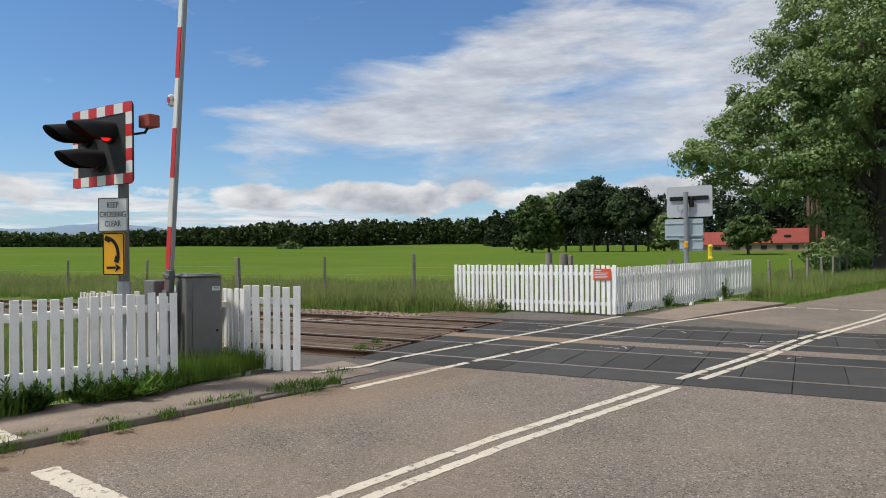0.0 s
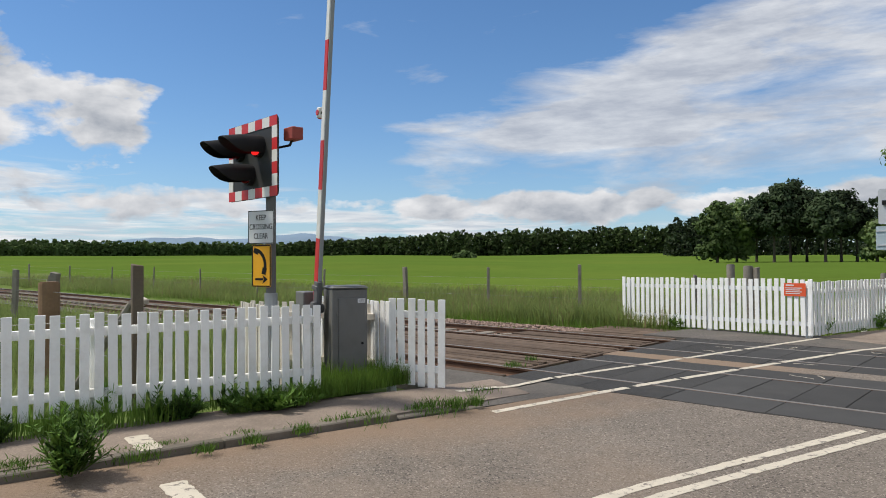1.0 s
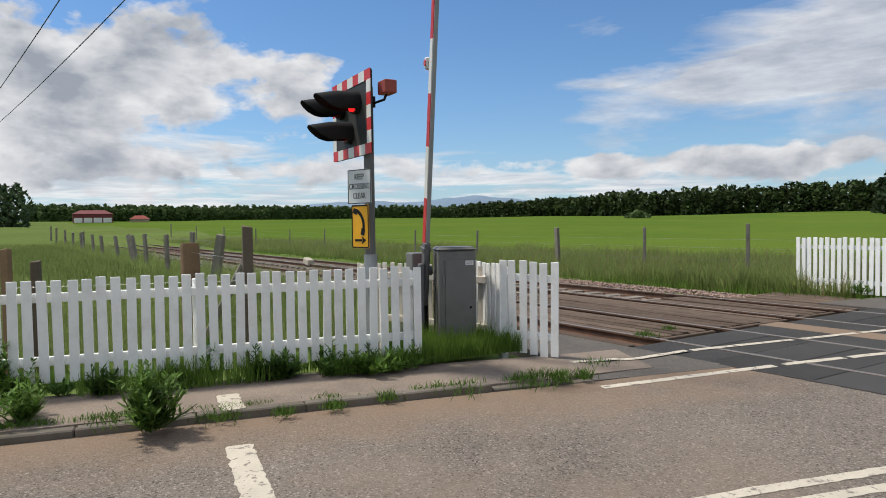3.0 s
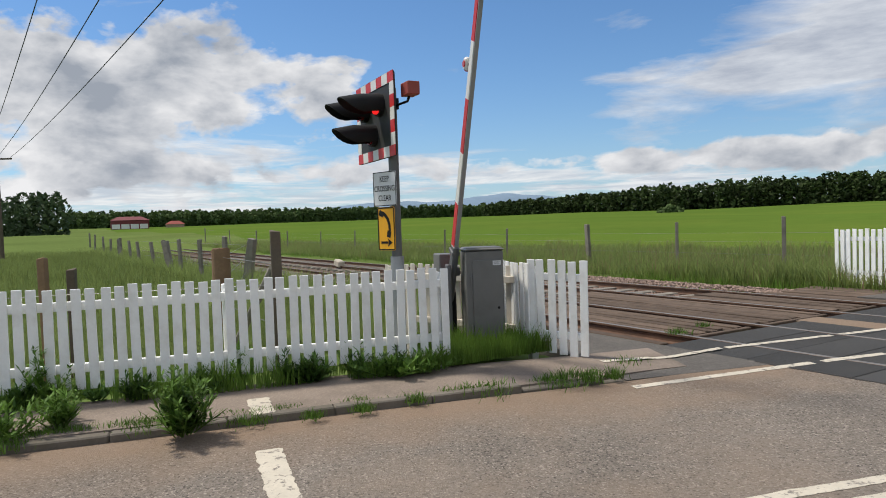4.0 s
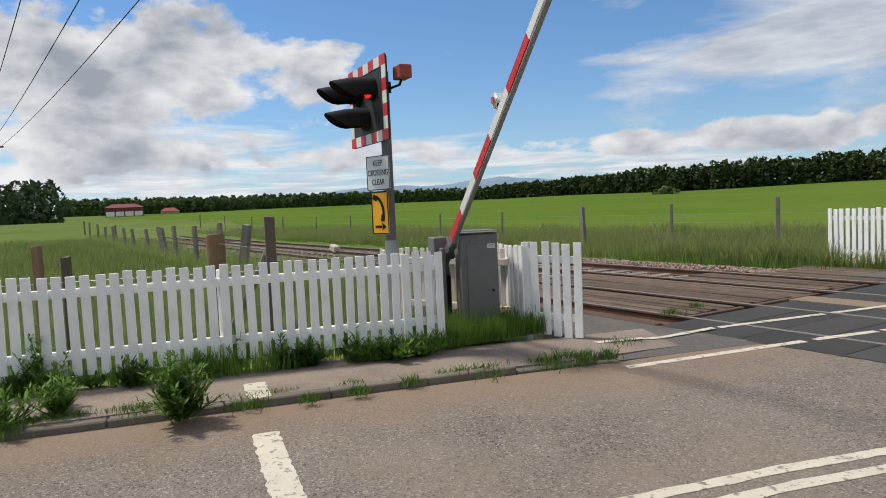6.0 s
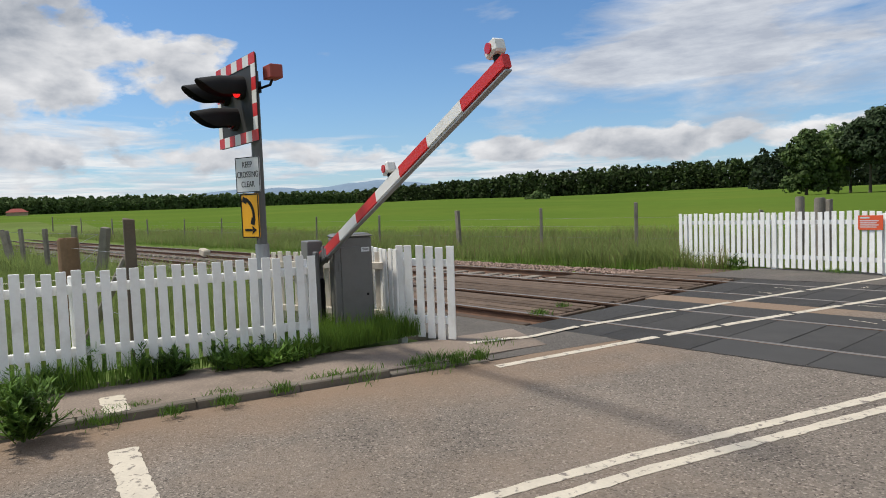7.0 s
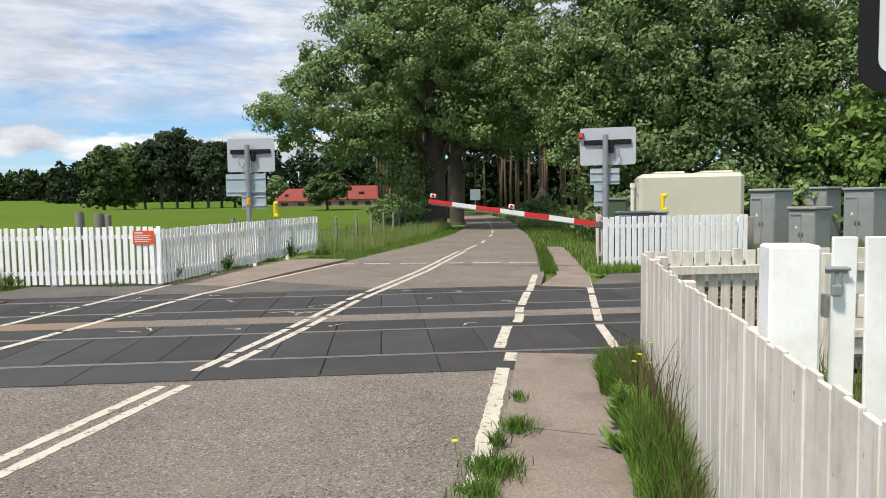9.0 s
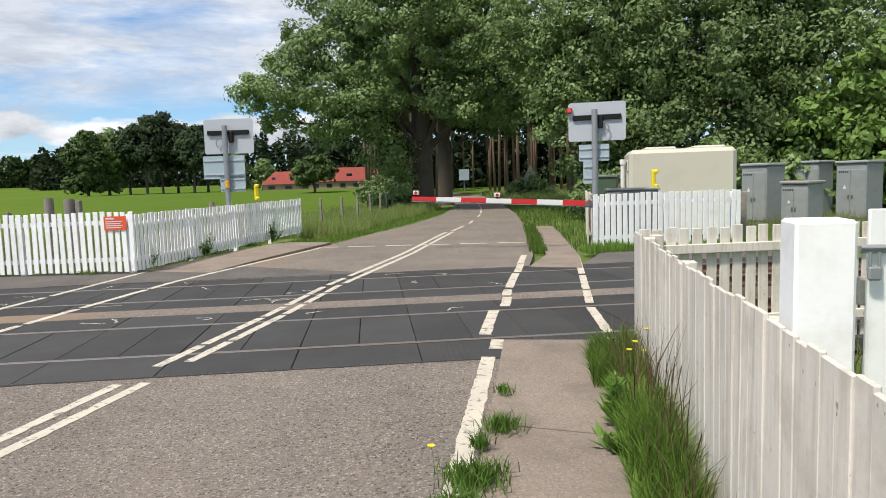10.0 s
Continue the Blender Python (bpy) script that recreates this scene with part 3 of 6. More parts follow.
def build_markings():
    for off in (-0.11, 0.11):
        stripe(CENTRE, -9.5, 5.72 + off * 0.5, off, 0.1, label="one of two solid white centre lines")
        for a, b in ((6.35, 7.15), (7.22, 8.6), (8.68, 9.35), (9.5, 10.3), (10.38, 11.1), (11.3, 12.1)):
            stripe(CENTRE, a + off, b + off, off, 0.1, label="broken centre line over the rubber panels")
        stripe(CENTRE, 12.25, 22.5, off, 0.1, label="one of two solid white centre lines")
    for a in range(23, 56, 4):
        stripe(CENTRE, a, a + 2.6, 0, 0.1, label="white centre dash on the far lane")
    for a, b, off in ((3.2, 7.3, 0.0), (7.62, 8.0, 0.05), (8.2, 9.55, -0.1), (9.85, 10.55, 0.03), (10.7, 11.2, 0.0), (11.4, 13.0, 0.0), (13.15, 14.3, 0.02), (14.4, 15.9, 0.0)):
        stripe(RIGHT, a, b, off, 0.13, label="worn white line along the road edge")
    for a, b in ((2.7, 4.95), (5.1, 6.0), (6.1, 7.4), (7.5, 8.5), (8.6, 10.2), (10.3, 13), (13.1, 17.5)):
        stripe(LEFT, a, b, 0.0, 0.11, label="worn white line along the road edge")
    inner_l = [(-7.05, 2.0), (-7.25, 3.6), (-7.7, 4.6), (-9.75, 12.3)]
    stripe(inner_l, 2.75, 3.35, 0.0, 0.1, 0.027, label="white line marking the footway edge")
    for a, b in ((3.3, 4.4), (4.5, 6.2), (6.35, 7.4), (7.5, 9.2), (9.35, 12.2)):
        stripe(inner_l, a, b, 0.0, 0.1, 0.016 if a < 4 else 0.006, label="white line marking the footway edge")
    inner_r = [(0.1, 7.9), (-0.45, 9.9), (-1.6, 16.0)]
    for a, b in ((7.75, 8.35), (8.6, 10.0), (10.3, 11.3), (11.45, 12.9), (13.1, 15.8)):
        stripe(inner_r, a, b, 0.0, 0.11, label="white line marking the footway edge")
    for k in range(6):
        x = -8.9 + k * 0.95
        bm = ribbon([(x, 17.35 + 0.3 * k), (x + 0.7, 17.35 + 0.3 * k + 0.2)], [(x + 0.03, 17.23 + 0.3 * k), (x + 0.73, 17.23 + 0.3 * k + 0.2)], 0.004, 0.003)
        tagged(part("road_marking", bm, M["paint"]), "short white dash across the lane", "road marking", "painted lines on the road")
    ragged_patch((-4.74, -0.61), (-3.0, -0.13), 0.2, 0.004, "broad white stop line with worn edges")
    ragged_patch((-6.06, -0.93), (-5.5, -0.77), 0.2, 0.079, "worn white patch on the footway")


def kerb_run(line, inward, label):
    """Kerb stones one by one along a polyline."""
    root = empty("kerb", Matrix(), label, "kerb", kind="structure")
    bm = bmesh.new()
    box(bm, (0, 0, -0.02), (0.125, 0.91, 0.22), bev=0.012)
    me = put_mesh("kerb_stone", bm, M["kerb"])
    rng = random.Random(5)
    y = line[0][1]
    while y < line[-1][1] - 0.4:
        x0, x1 = lerp_x(line, y), lerp_x(line, y + 0.91)
        a = math.atan2(-(x1 - x0), 0.91)
        share("kerb_stone", me, root, pose((x0 + x1) / 2, y + 0.455, rng.uniform(-0.008, 0.008) - 0.02 - 0.075 * max(0.0, min(1.0, (y - 0.9) / 1.3)), 0, 0, math.degrees(a)) @ pose(0, 0, 0, 0, 0, rng.uniform(-0.6, 0.6)))
        y += 0.915 * math.cos(a)


def build_footways():
    kl = [(-3.35, -10), (-5.02, -2.55), (-6.22, 2.3), (-6.45, 3.2)]
    kerb_run([(x - 0.06, y) for x, y in kl], -1, "low weathered concrete kerb along the footway")
    back = [(-4.6, -10), (-6.2, -3.0), (-7.2, 0.9), (-7.55, 2.5), (-7.9, 3.6)]
    ys = [-10, -6, -2.55, 0, 2.3, 3.2, 3.6]
    bm = ribbon([(lerp_x(back, y), y) for y in ys], [(lerp_x(kl, y) - 0.12 + (0.0 if y < 3 else -0.1), y) for y in ys], [0.075, 0.075, 0.075, 0.07, 0.03, 0.012, 0.006], 0.25)
    tagged(part("pavement", bm, M["pavement"]), "narrow brown footway beside the road", "footway", kind="structure")
    # apron between the footway and the panels
    bm = ribbon([(-9.3, 2.35), (-9.87, 2.95)], [(-6.3, 2.75), (-6.66, 4.53)], 0.002, 0.2)
    bmesh.ops.recalc_face_normals(bm, faces=bm.faces)
    tagged(part("pavement", bm, M["asphalt_dark"]), "patched asphalt apron beside the rubber panels", "footway", kind="structure")
    # right-hand footway near the camera: slabs of old asphalt with a joint
    for a, b in ((-6, 1.2), (1.22, 3.4), (3.42, 5.55), (5.57, 7.95)):
        n = 4
        yy = [a + (b - a) * i / n for i in range(n + 1)]
        bm = ribbon([(lerp_x(RIGHT, y) + 0.12, y) for y in yy], [(lerp_x(RIGHT, y) + 1.02, y + (0.2 if b > 7 and y > 7 else 0)) for y in yy], 0.02, 0.25)
        tagged(part("pavement", bm, M["pavement"]), "worn brown asphalt footway slab", "footway", kind="structure")
    yy = [13.9, 16, 18, 20, 22, 25]
    bm = ribbon([(lerp_x(RIGHT, y) + (0.2 if y < 15 else 0.5), y) for y in yy], [(lerp_x(RIGHT, y) + 1.2, y) for y in yy], 0.012, 0.25)
    tagged(part("pavement", bm, M["pavement"]), "far footway strip beside the lane", "footway", kind="structure")
    a, b, c, d = rw(-6.6, 13.52), rw(1.3, 13.52), rw(-1.8, 15.75), rw(-6.3, 15.55)
    bm = ribbon([tuple(a[:2]), tuple(d[:2])], [tuple(b[:2]), tuple(c[:2])], 0.001, 0.2)
    bmesh.ops.recalc_face_normals(bm, faces=bm.faces)
    tagged(part("pavement", bm, M["asphalt_dark"]), "asphalt apron between the panels and the far fence", "footway", kind="structure")
    a, b, c, d = rw(5.2, 13.52), rw(9.5, 13.52), rw(9.5, 15.9), rw(6.5, 15.9)
    bm = ribbon([tuple(a[:2]), tuple(d[:2])], [tuple(b[:2]), tuple(c[:2])], 0.001, 0.2)
    bmesh.ops.recalc_face_normals(bm, faces=bm.faces)
    tagged(part("pavement", bm, M["asphalt_dark"]), "asphalt apron before the compound fence", "footway", kind="structure")
    yy = [12.3, 14, 16, 18.2]
    bm = ribbon([(lerp_x(LEFT, y) - 1.75, y) for y in yy], [(lerp_x(LEFT, y) - 0.1, y) for y in yy], [0.006, 0.04, 0.06, 0.06], 0.2)
    tagged(part("pavement", bm, M["pavement"]), "narrow footway in front of the far fence", "footway", kind="structure")


build_road()
build_markings()
build_footways()


# ---- railway ----
def rail_mesh(length):
    bm = bmesh.new()
    prof = [(-0.07, -0.155), (0.07, -0.155), (0.07, -0.14), (0.012, -0.12), (0.012, -0.045), (0.035, -0.03), (0.035, -0.004), (0.03, 0.0), (-0.03, 0.0), (-0.035, -0.004), (-0.035, -0.03), (-0.012, -0.045), (-0.012, -0.12), (-0.07, -0.14)]
    a = [bm.verts.new((0, y, z)) for y, z in prof]
    b = [bm.verts.new((length, y, z)) for y, z in prof]
    for i in range(len(prof)):
        j = (i + 1) % len(prof)
        f = bm.faces.new((a[i], b[i], b[j], a[j]))
        f.material_index = 1 if i in (6, 7, 8) else 0
    bm.faces.new(a[::-1]), bm.faces.new(b)
    bmesh.ops.recalc_face_normals(bm, faces=bm.faces)
    return bm


def build_railway():
    for i, o in enumerate(RAILS):
        p = rw(-330, o, 0.003)
        ob = part("rail", rail_mesh(330 + 40), [M["rust"], M["rail_top"]])
        ob.matrix_world = Matrix.Translation(p) @ RAILM
        tagged(ob, "rusty steel rail with a polished top", "rail", "rails of the double track")
    bm = bmesh.new()
    for s0, s1 in ((-330, PAD0 - 0.02), (PAD1 + 0.02, 40)):
        box(bm, ((s0 + s1) / 2, 10.3, -0.29), (s1 - s0, 7.6, 0.2), RAILM)
    box(bm, (0, 10.3, -0.33), (11.4, 7.2, 0.2), RAILM)
    tagged(part("trackbed", bm, M["ballast_bed"]), "brown ballast bed under the double track", "trackbed", kind="structure")
    # sleepers
    bm = bmesh.new()
    box(bm, (0, 0, -0.2), (0.26, 2.6, 0.12), bev=0.01)
    sl = put_mesh("sleeper", bm, M["post_grey"])
    for tr, mid in ((0, 8.555), (1, 12.065)):
        root = empty("sleeper_row", RAILM, "weathered sleepers half sunk in ballast", "sleepers")
        for k in range(60):
            share("sleeper", sl, root, pose((-13.0 if tr == 0 else -9.7) - 0.65 * k, mid, 0.02, 0, 0, 0))
    # rubber panels
    root = empty("crossing_deck", RAILM, "black rubber crossing panels between and beside the rails", "crossing deck", kind="structure")
    rng = random.Random(3)
    meshes = {}

    def panel(w, d, rib):
        key = (round(w, 2), round(d, 2), rib)
        if key not in meshes:
            b = bmesh.new()
            box(b, (0, 0, -0.07), (w - 0.006, d, 0.14), bev=0.008)
            meshes[key] = put_mesh("rubber_panel", b, M["pad_rib"] if rib else M["pad"])
        return meshes[key]

    for o0, o1, w in ((7.0, 7.75, 1.2), (7.86, 9.25, 0.6), (9.37, 10.05, 1.2), (10.6, 11.26, 1.2), (11.37, 12.76, 0.6), (12.88, 13.5, 1.2)):
        s = PAD0 + 0.0
        shift = 0.0 if o0 < 10.3 else -0.75
        while s < PAD1 - 0.1:
            mid = s + w / 2
            rib = mid < -3.3 + shift + (0.5 if o0 > 9.3 else 0) or mid > 1.7 + shift * 0.3
            share("rubber_panel", panel(w, o1 - o0, rib), root, pose(mid, (o0 + o1) / 2, rng.uniform(-0.004, 0.004)))
            s += w
    # timber guards beside the panels
    b = bmesh.new()
    box(b, (0, 0, 0), (1.0, 0.135, 0.05), bev=0.008)
    plank = put_mesh("plank", b, M["deck"])
    for o0, o1, lo in ((7.9, 9.22, -12.6), (9.4, 11.2, -11.4), (11.42, 12.72, -9.2), (12.95, 15.1, -8.4)):
        root = empty("timber_guard", RAILM, "weathered brown timber boards laid beside the rails", "timber guard", "timber guards in the track")
        n = int((o1 - o0) / 0.145)
        for k in range(n):
            length = PAD0 - 0.35 - lo - rng.uniform(0, 0.15)
            m = pose(lo + length / 2, o0 + 0.07 + (o1 - o0 - 0.14) * k / max(1, n - 1), -0.055 + rng.uniform(-0.012, 0.012), rng.uniform(-3, 3), rng.uniform(-0.3, 0.3), rng.uniform(-0.4, 0.4))
            share("plank", plank, root, m @ Matrix.Diagonal((length, 1, 1, 1)))
        for s_, z_ in ((PAD0 - 0.32, -0.1), (lo - 0.03, -0.12)):
            be = bmesh.new()
            box(be, (s_, (o0 + o1) / 2, z_), (0.08, o1 - o0, 0.13), bev=0.01)
            part("end_board", be, M["deck"], root)
    # dirt strip and timber edge beside the first rail
    bm = bmesh.new()
    box(bm, (-8.2, 7.2, -0.1), (5.0, 0.16, 0.16), RAILM, bev=0.012)
    tagged(part("timber_edge", bm, M["deck"]), "dark timber beam along the track edge", "timber beam")
    # ballast stones
    rng = np.random.default_rng(4)
    bm = bmesh.new()
    bmesh.ops.create_icosphere(bm, subdivisions=1, radius=1)
    vv = np.array([v.co[:] for v in bm.verts])
    ff = np.array([[v.index for v in f.verts] for f in bm.faces])
    bm.free()
    N = 5200
    s = rng.uniform(-17, -8.2, N)
    o = rng.uniform(11.4, 14.9, N)
    o = np.where((s > -9.2) & (o < 12.9), 13.6, o)
    s2 = rng.uniform(-26, -10.3, 2500)
    o2 = rng.uniform(7.2, 13.6, 2500)
    s, o = np.r_[s, s2], np.r_[o, o2]
    keep = np.ones(len(s), bool)
    for r in RAILS:
        keep &= abs(o - r) > 0.09
    s, o = s[keep], o[keep]
    size = rng.uniform(0.018, 0.042, (len(s), 1, 1)) * rng.uniform(0.6, 1.3, (len(s), 1, 3))
    pos = np.stack([s * RC - o * RS, s * RS + o * RC, -0.17 + 0.12 * np.clip((o - 12.9) / 0.5, 0, 1) * np.clip((14.9 - o) / 0.8, 0, 1)], -1)
    shape = vv[None] * (1 + rng.uniform(-0.3, 0.3, (len(s), len(vv), 1)))
    verts = (shape * size + pos[:, None]).reshape(-1, 3)
    faces = (ff[None] + (np.arange(len(s)) * len(vv))[:, None, None]).reshape(-1, 3)
    me = bpy.data.meshes.new("ballast")
    me.from_pydata(verts.tolist(), [], faces.tolist())
    me.materials.append(M["ballast"])
    tagged(new("ballast", me), "loose reddish-brown ballast stones beside the rails", "ballast", kind="stuff")


build_railway()


def panel_edge():
    """The broken dark joint where the asphalt meets the rubber panels, and sprayed marks on the far panels."""
    for o, s0, s1, sign in ((6.985, -4.2, 5.4, -1), (13.52, -4.6, 4.2, 1)):
        pl, pr = [], []
        n = 90
        for k in range(n + 1):
            s_ = s0 + (s1 - s0) * k / n
            w = 0.035 + 0.05 * max(0.0, noise.noise((s_ * 1.7, o, 0))) + 0.02 * noise.noise((s_ * 7, o, 2))
            pl.append(tuple(rw(s_, o)[:2]))
            pr.append(tuple(rw(s_, o + sign * max(0.012, w))[:2]))
        bm = ribbon(pl, pr, 0.003, 0.002)
        bmesh.ops.recalc_face_normals(bm, faces=bm.faces)
        tagged(part("joint", bm, M["dark"]), "dark crumbling joint between asphalt and rubber panels", "road joint", kind="structure")
    rng = random.Random(17)
    for k in range(22):
        o = rng.choice((11.6, 12.3, 13.1, 10.9, 9.7)) + rng.uniform(-0.1, 0.1)
        s_ = rng.uniform(-5, 4.8)
        a = rng.uniform(0, 6.28)
        pts = [(s_, o)]
        for q in range(6):
            a += rng.uniform(-1.4, 1.4)
            pts.append((pts[-1][0] + 0.07 * math.cos(a), pts[-1][1] + 0.05 * math.sin(a)))
        bm = bmesh.new()
        for (a0, b0), (a1, b1) in zip(pts, pts[1:]):
            tube(bm, rw(a0, b0, 0.009), rw(a1, b1, 0.009), 0.011, seg=4)
        for v in bm.verts:
            v.co.z = 0.009 + (v.co.z - 0.009) * 0.15
        tagged(part("spray_mark", bm, M["paint"]), "small sprayed white squiggle on a rubber panel", "paint mark", "sprayed marks on the panels")


panel_edge()


# ---- picket fences ----
def pale_mesh(height, width, mat, thick=0.02):
    bm = bmesh.new()
    box(bm, (0, 0, height / 2), (width, thick, height), bev=0.004)
    return put_mesh("pale", bm, mat)


def fence(a, b, z0a, z0b, height, pitch, label, mat="white", width=0.083, face=1, posts=True, lean=0.6, seed=1, rails=(0.2, 0.82), zt=None):
    """A picket fence from a to b; pales stand on the side 'face' of the rails."""
    a, b = Vector((*a, 0)), Vector((*b, 0))
    d = b - a
    ang = math.degrees(math.atan2(d.y, d.x))
    length = d.length
    root = empty("picket_fence", Matrix.Translation(a) @ Matrix.Rotation(radians(ang), 4, 'Z'), label, "fence", "white picket fences at the crossing")
    rng = random.Random(seed)
    me = pale_mesh(height, width, M[mat])
    n = max(2, int(round(length / pitch)))
    slope = math.degrees(math.atan2(z0b - z0a, length))
    for k in range(n + 1):
        x = length * k / n
        z = z0a + (z0b - z0a) * k / n
        share("pale", me, root, pose(x, -face * 0.03, z + rng.uniform(-0.012, 0.012), rng.uniform(-0.5, 0.5), rng.uniform(-lean, lean), rng.uniform(-1, 1)))
    for h in rails:
        bm = bmesh.new()
        box(bm, (length / 2, face * 0.012, (z0a + z0b) / 2 + height * h), (length + 0.06, 0.045, 0.09), pose(0, 0, 0, 0, 0, 0), bev=0.006)
        if abs(slope) > 0.05:
            bmesh.ops.rotate(bm, verts=bm.verts, cent=(length / 2, 0, (z0a + z0b) / 2 + height * h), matrix=Matrix.Rotation(radians(-slope), 3, 'Y'))
        part("fence_rail", bm, M[mat], root)
    if posts:
        m = max(1, int(round(length / 2.2)))
        for k in range(m + 1):
            bm = bmesh.new()
            x = 0.08 + (length - 0.16) * k / m
            z = z0a + (z0b - z0a) * x / length
            box(bm, (x, face * 0.085, z - 0.15 + (height + 0.1) / 2), (0.1, 0.1, height + 0.1), bev=0.008)
            part("fence_post", bm, M[mat], root)
    return root


def build_fences():
    fence((-5.72, -5.8), (-7.17, 0.97), 0.19, 0.2, 0.98, 0.128, "white painted picket fence beside the footway", width=0.088, face=1, seed=2)
    fence((-7.3, 0.62), (-9.4, 0.35), 0.15, 0.1, 1.0, 0.15, "yellowed picket fence behind the signal post", "white_old", face=-1, seed=3, posts=False)
    fence((-9.7, 0.5), (-8.15, 1.98), 0.1, 0.1, 1.0, 0.14, "old picket fence behind the barrier cabinet", "white_old", face=-1, seed=9, posts=False)
    fence((-9.6, 1.55), (-7.86, 2.08), 0.06, 0.05, 1.1, 0.13, "white picket fence beside the barrier cabinet", face=1, seed=4, width=0.095)
    fence((-7.84, 2.12), (-7.43, 2.66), 0.05, 0.03, 1.14, 0.13, "short white picket fence end facing the road", face=1, seed=5, posts=False, width=0.098)
    fence((-14.2, 10.5), (-9.8, 12.0), 0.03, 0.05, 1.2, 0.142, "white picket fence along the far side of the track", face=1, seed=6, width=0.095)
    fence((-9.8, 12.0), (-11.75, 21.4), 0.05, 0.1, 1.14, 0.142, "white picket fence beside the far footway", face=1, seed=7, width=0.095)
    fence((-1.36, 17.15), (1.75, 19.2), 0.02, 0.02, 1.25, 0.15, "white picket fence round the equipment compound", "white", face=1, seed=8, width=0.11)
    fence((-2.3, 22.4), (-1.68, 18.5), 0.02, 0.02, 1.25, 0.15, "grey weathered fence along the compound's road side", "white_old", face=1, seed=10, width=0.11)
    fence((0.27, 8.0), (1.72, 0.4), 0.0, 0.0, 1.12, 0.1085, "close-boarded white fence beside the footway", "white_old", face=1, seed=11, width=0.105, lean=0.2)
    fence((0.32, 8.02), (3.6, 9.65), 0.0, 0.0, 1.14, 0.135, "white picket fence with a top rail along the track", "white_old", face=-1, seed=12, width=0.098)


build_fences()


def build_wicket_gate():
    root = empty("gate_post", pose(1.17, 4.02, 0, 0, 0, 8), "thick white-painted square gate post with flaking paint", "gate post")
    bm = bmesh.new()
    box(bm, (0, 0, 0.72), (0.2, 0.2, 1.5), bev=0.012)
    part("post", bm, M["white"], root)
    g = empty("wicket_gate", pose(1.34, 4.1, 0, 0, 0, 14), "white picket wicket gate with a metal latch", "gate")
    me = pale_mesh(1.38, 0.1, M["white"])
    for k in range(7):
        share("pale", me, g, pose(0.03 + k * 0.152, -0.03, 0.12, 0, random.Random(k).uniform(-0.6, 0.6), 0))
    for h in (0.4, 1.2):
        bm = bmesh.new()
        box(bm, (0.5, 0.01, h), (1.06, 0.05, 0.1), bev=0.006)
        part("gate_rail", bm, M["white_old"], g)
    bm = bmesh.new()
    box(bm, (0.0, -0.05, 1.36), (0.09, 0.014, 0.03), bev=0.004)
    tube(bm, (-0.05, -0.065, 1.365), (0.05, -0.065, 1.365), 0.007, seg=8)
    tube(bm, (-0.02, -0.07, 1.35), (-0.02, -0.07, 1.3), 0.006, seg=8)
    tube(bm, (0.01, -0.07, 1.35), (0.01, -0.07, 1.3), 0.006, seg=8)
    box(bm, (-0.005, -0.07, 1.275), (0.045, 0.02, 0.05), bev=0.006)
    part("latch", bm, M["steel"], g, "galvanised steel latch")


build_wicket_gate()


# ---- barriers ----
def barrier_cabinet(m, label, mat):
    root = empty("barrier_cabinet", m, label, "barrier machine")
    bm = bmesh.new()
    box(bm, (0, 0, 0.65), (0.44, 0.47, 1.3), bev=0.012)
    part("body", bm, M[mat], root)
    bm = bmesh.new()
    box(bm, (0, 0, 1.325), (0.48, 0.5, 0.04), bev=0.014)
    for v in bm.verts:
        if v.co.z > 1.33:
            v.co.x *= 0.9
            v.co.y *= 0.9
    part("lid", bm, M[mat], root)
    bm = bmesh.new()
    box(bm, (0.226, 0.03, 0.64), (0.02, 0.37, 1.1), bev=0.008)
    d = part("door", bm, M[mat], root)
    for y, z in ((-0.2, 0.95), (-0.2, 0.35)):
        b = bmesh.new()
        tube(b, (0.24, y + 0.03, z - 0.05), (0.24, y + 0.03, z + 0.05), 0.012, seg=8)
        part("hinge", b, M[mat], d)
    b = bmesh.new()
    tube(b, (0.234, 0.16, 0.6), (0.248, 0.16, 0.6), 0.016, seg=10)
    part("lock", b, M["black"], d, "dark round lock")
    b = bmesh.new()
    box(b, (0.238, 0.15, 1.15), (0.004, 0.1, 0.055))
    box(b, (0.2405, 0.15, 1.16), (0.002, 0.08, 0.006), mi=1)
    box(b, (0.2405, 0.15, 1.145), (0.002, 0.07, 0.006), mi=1)
    part("sticker", b, [M["sign_white"], M["pole_dark"]], d, "small white sticker with illegible lines")
    return root


BOOM_U = math.degrees(math.atan2(0.2, 0.98))
PIVOT = (-8.12, 1.16, 1.06)


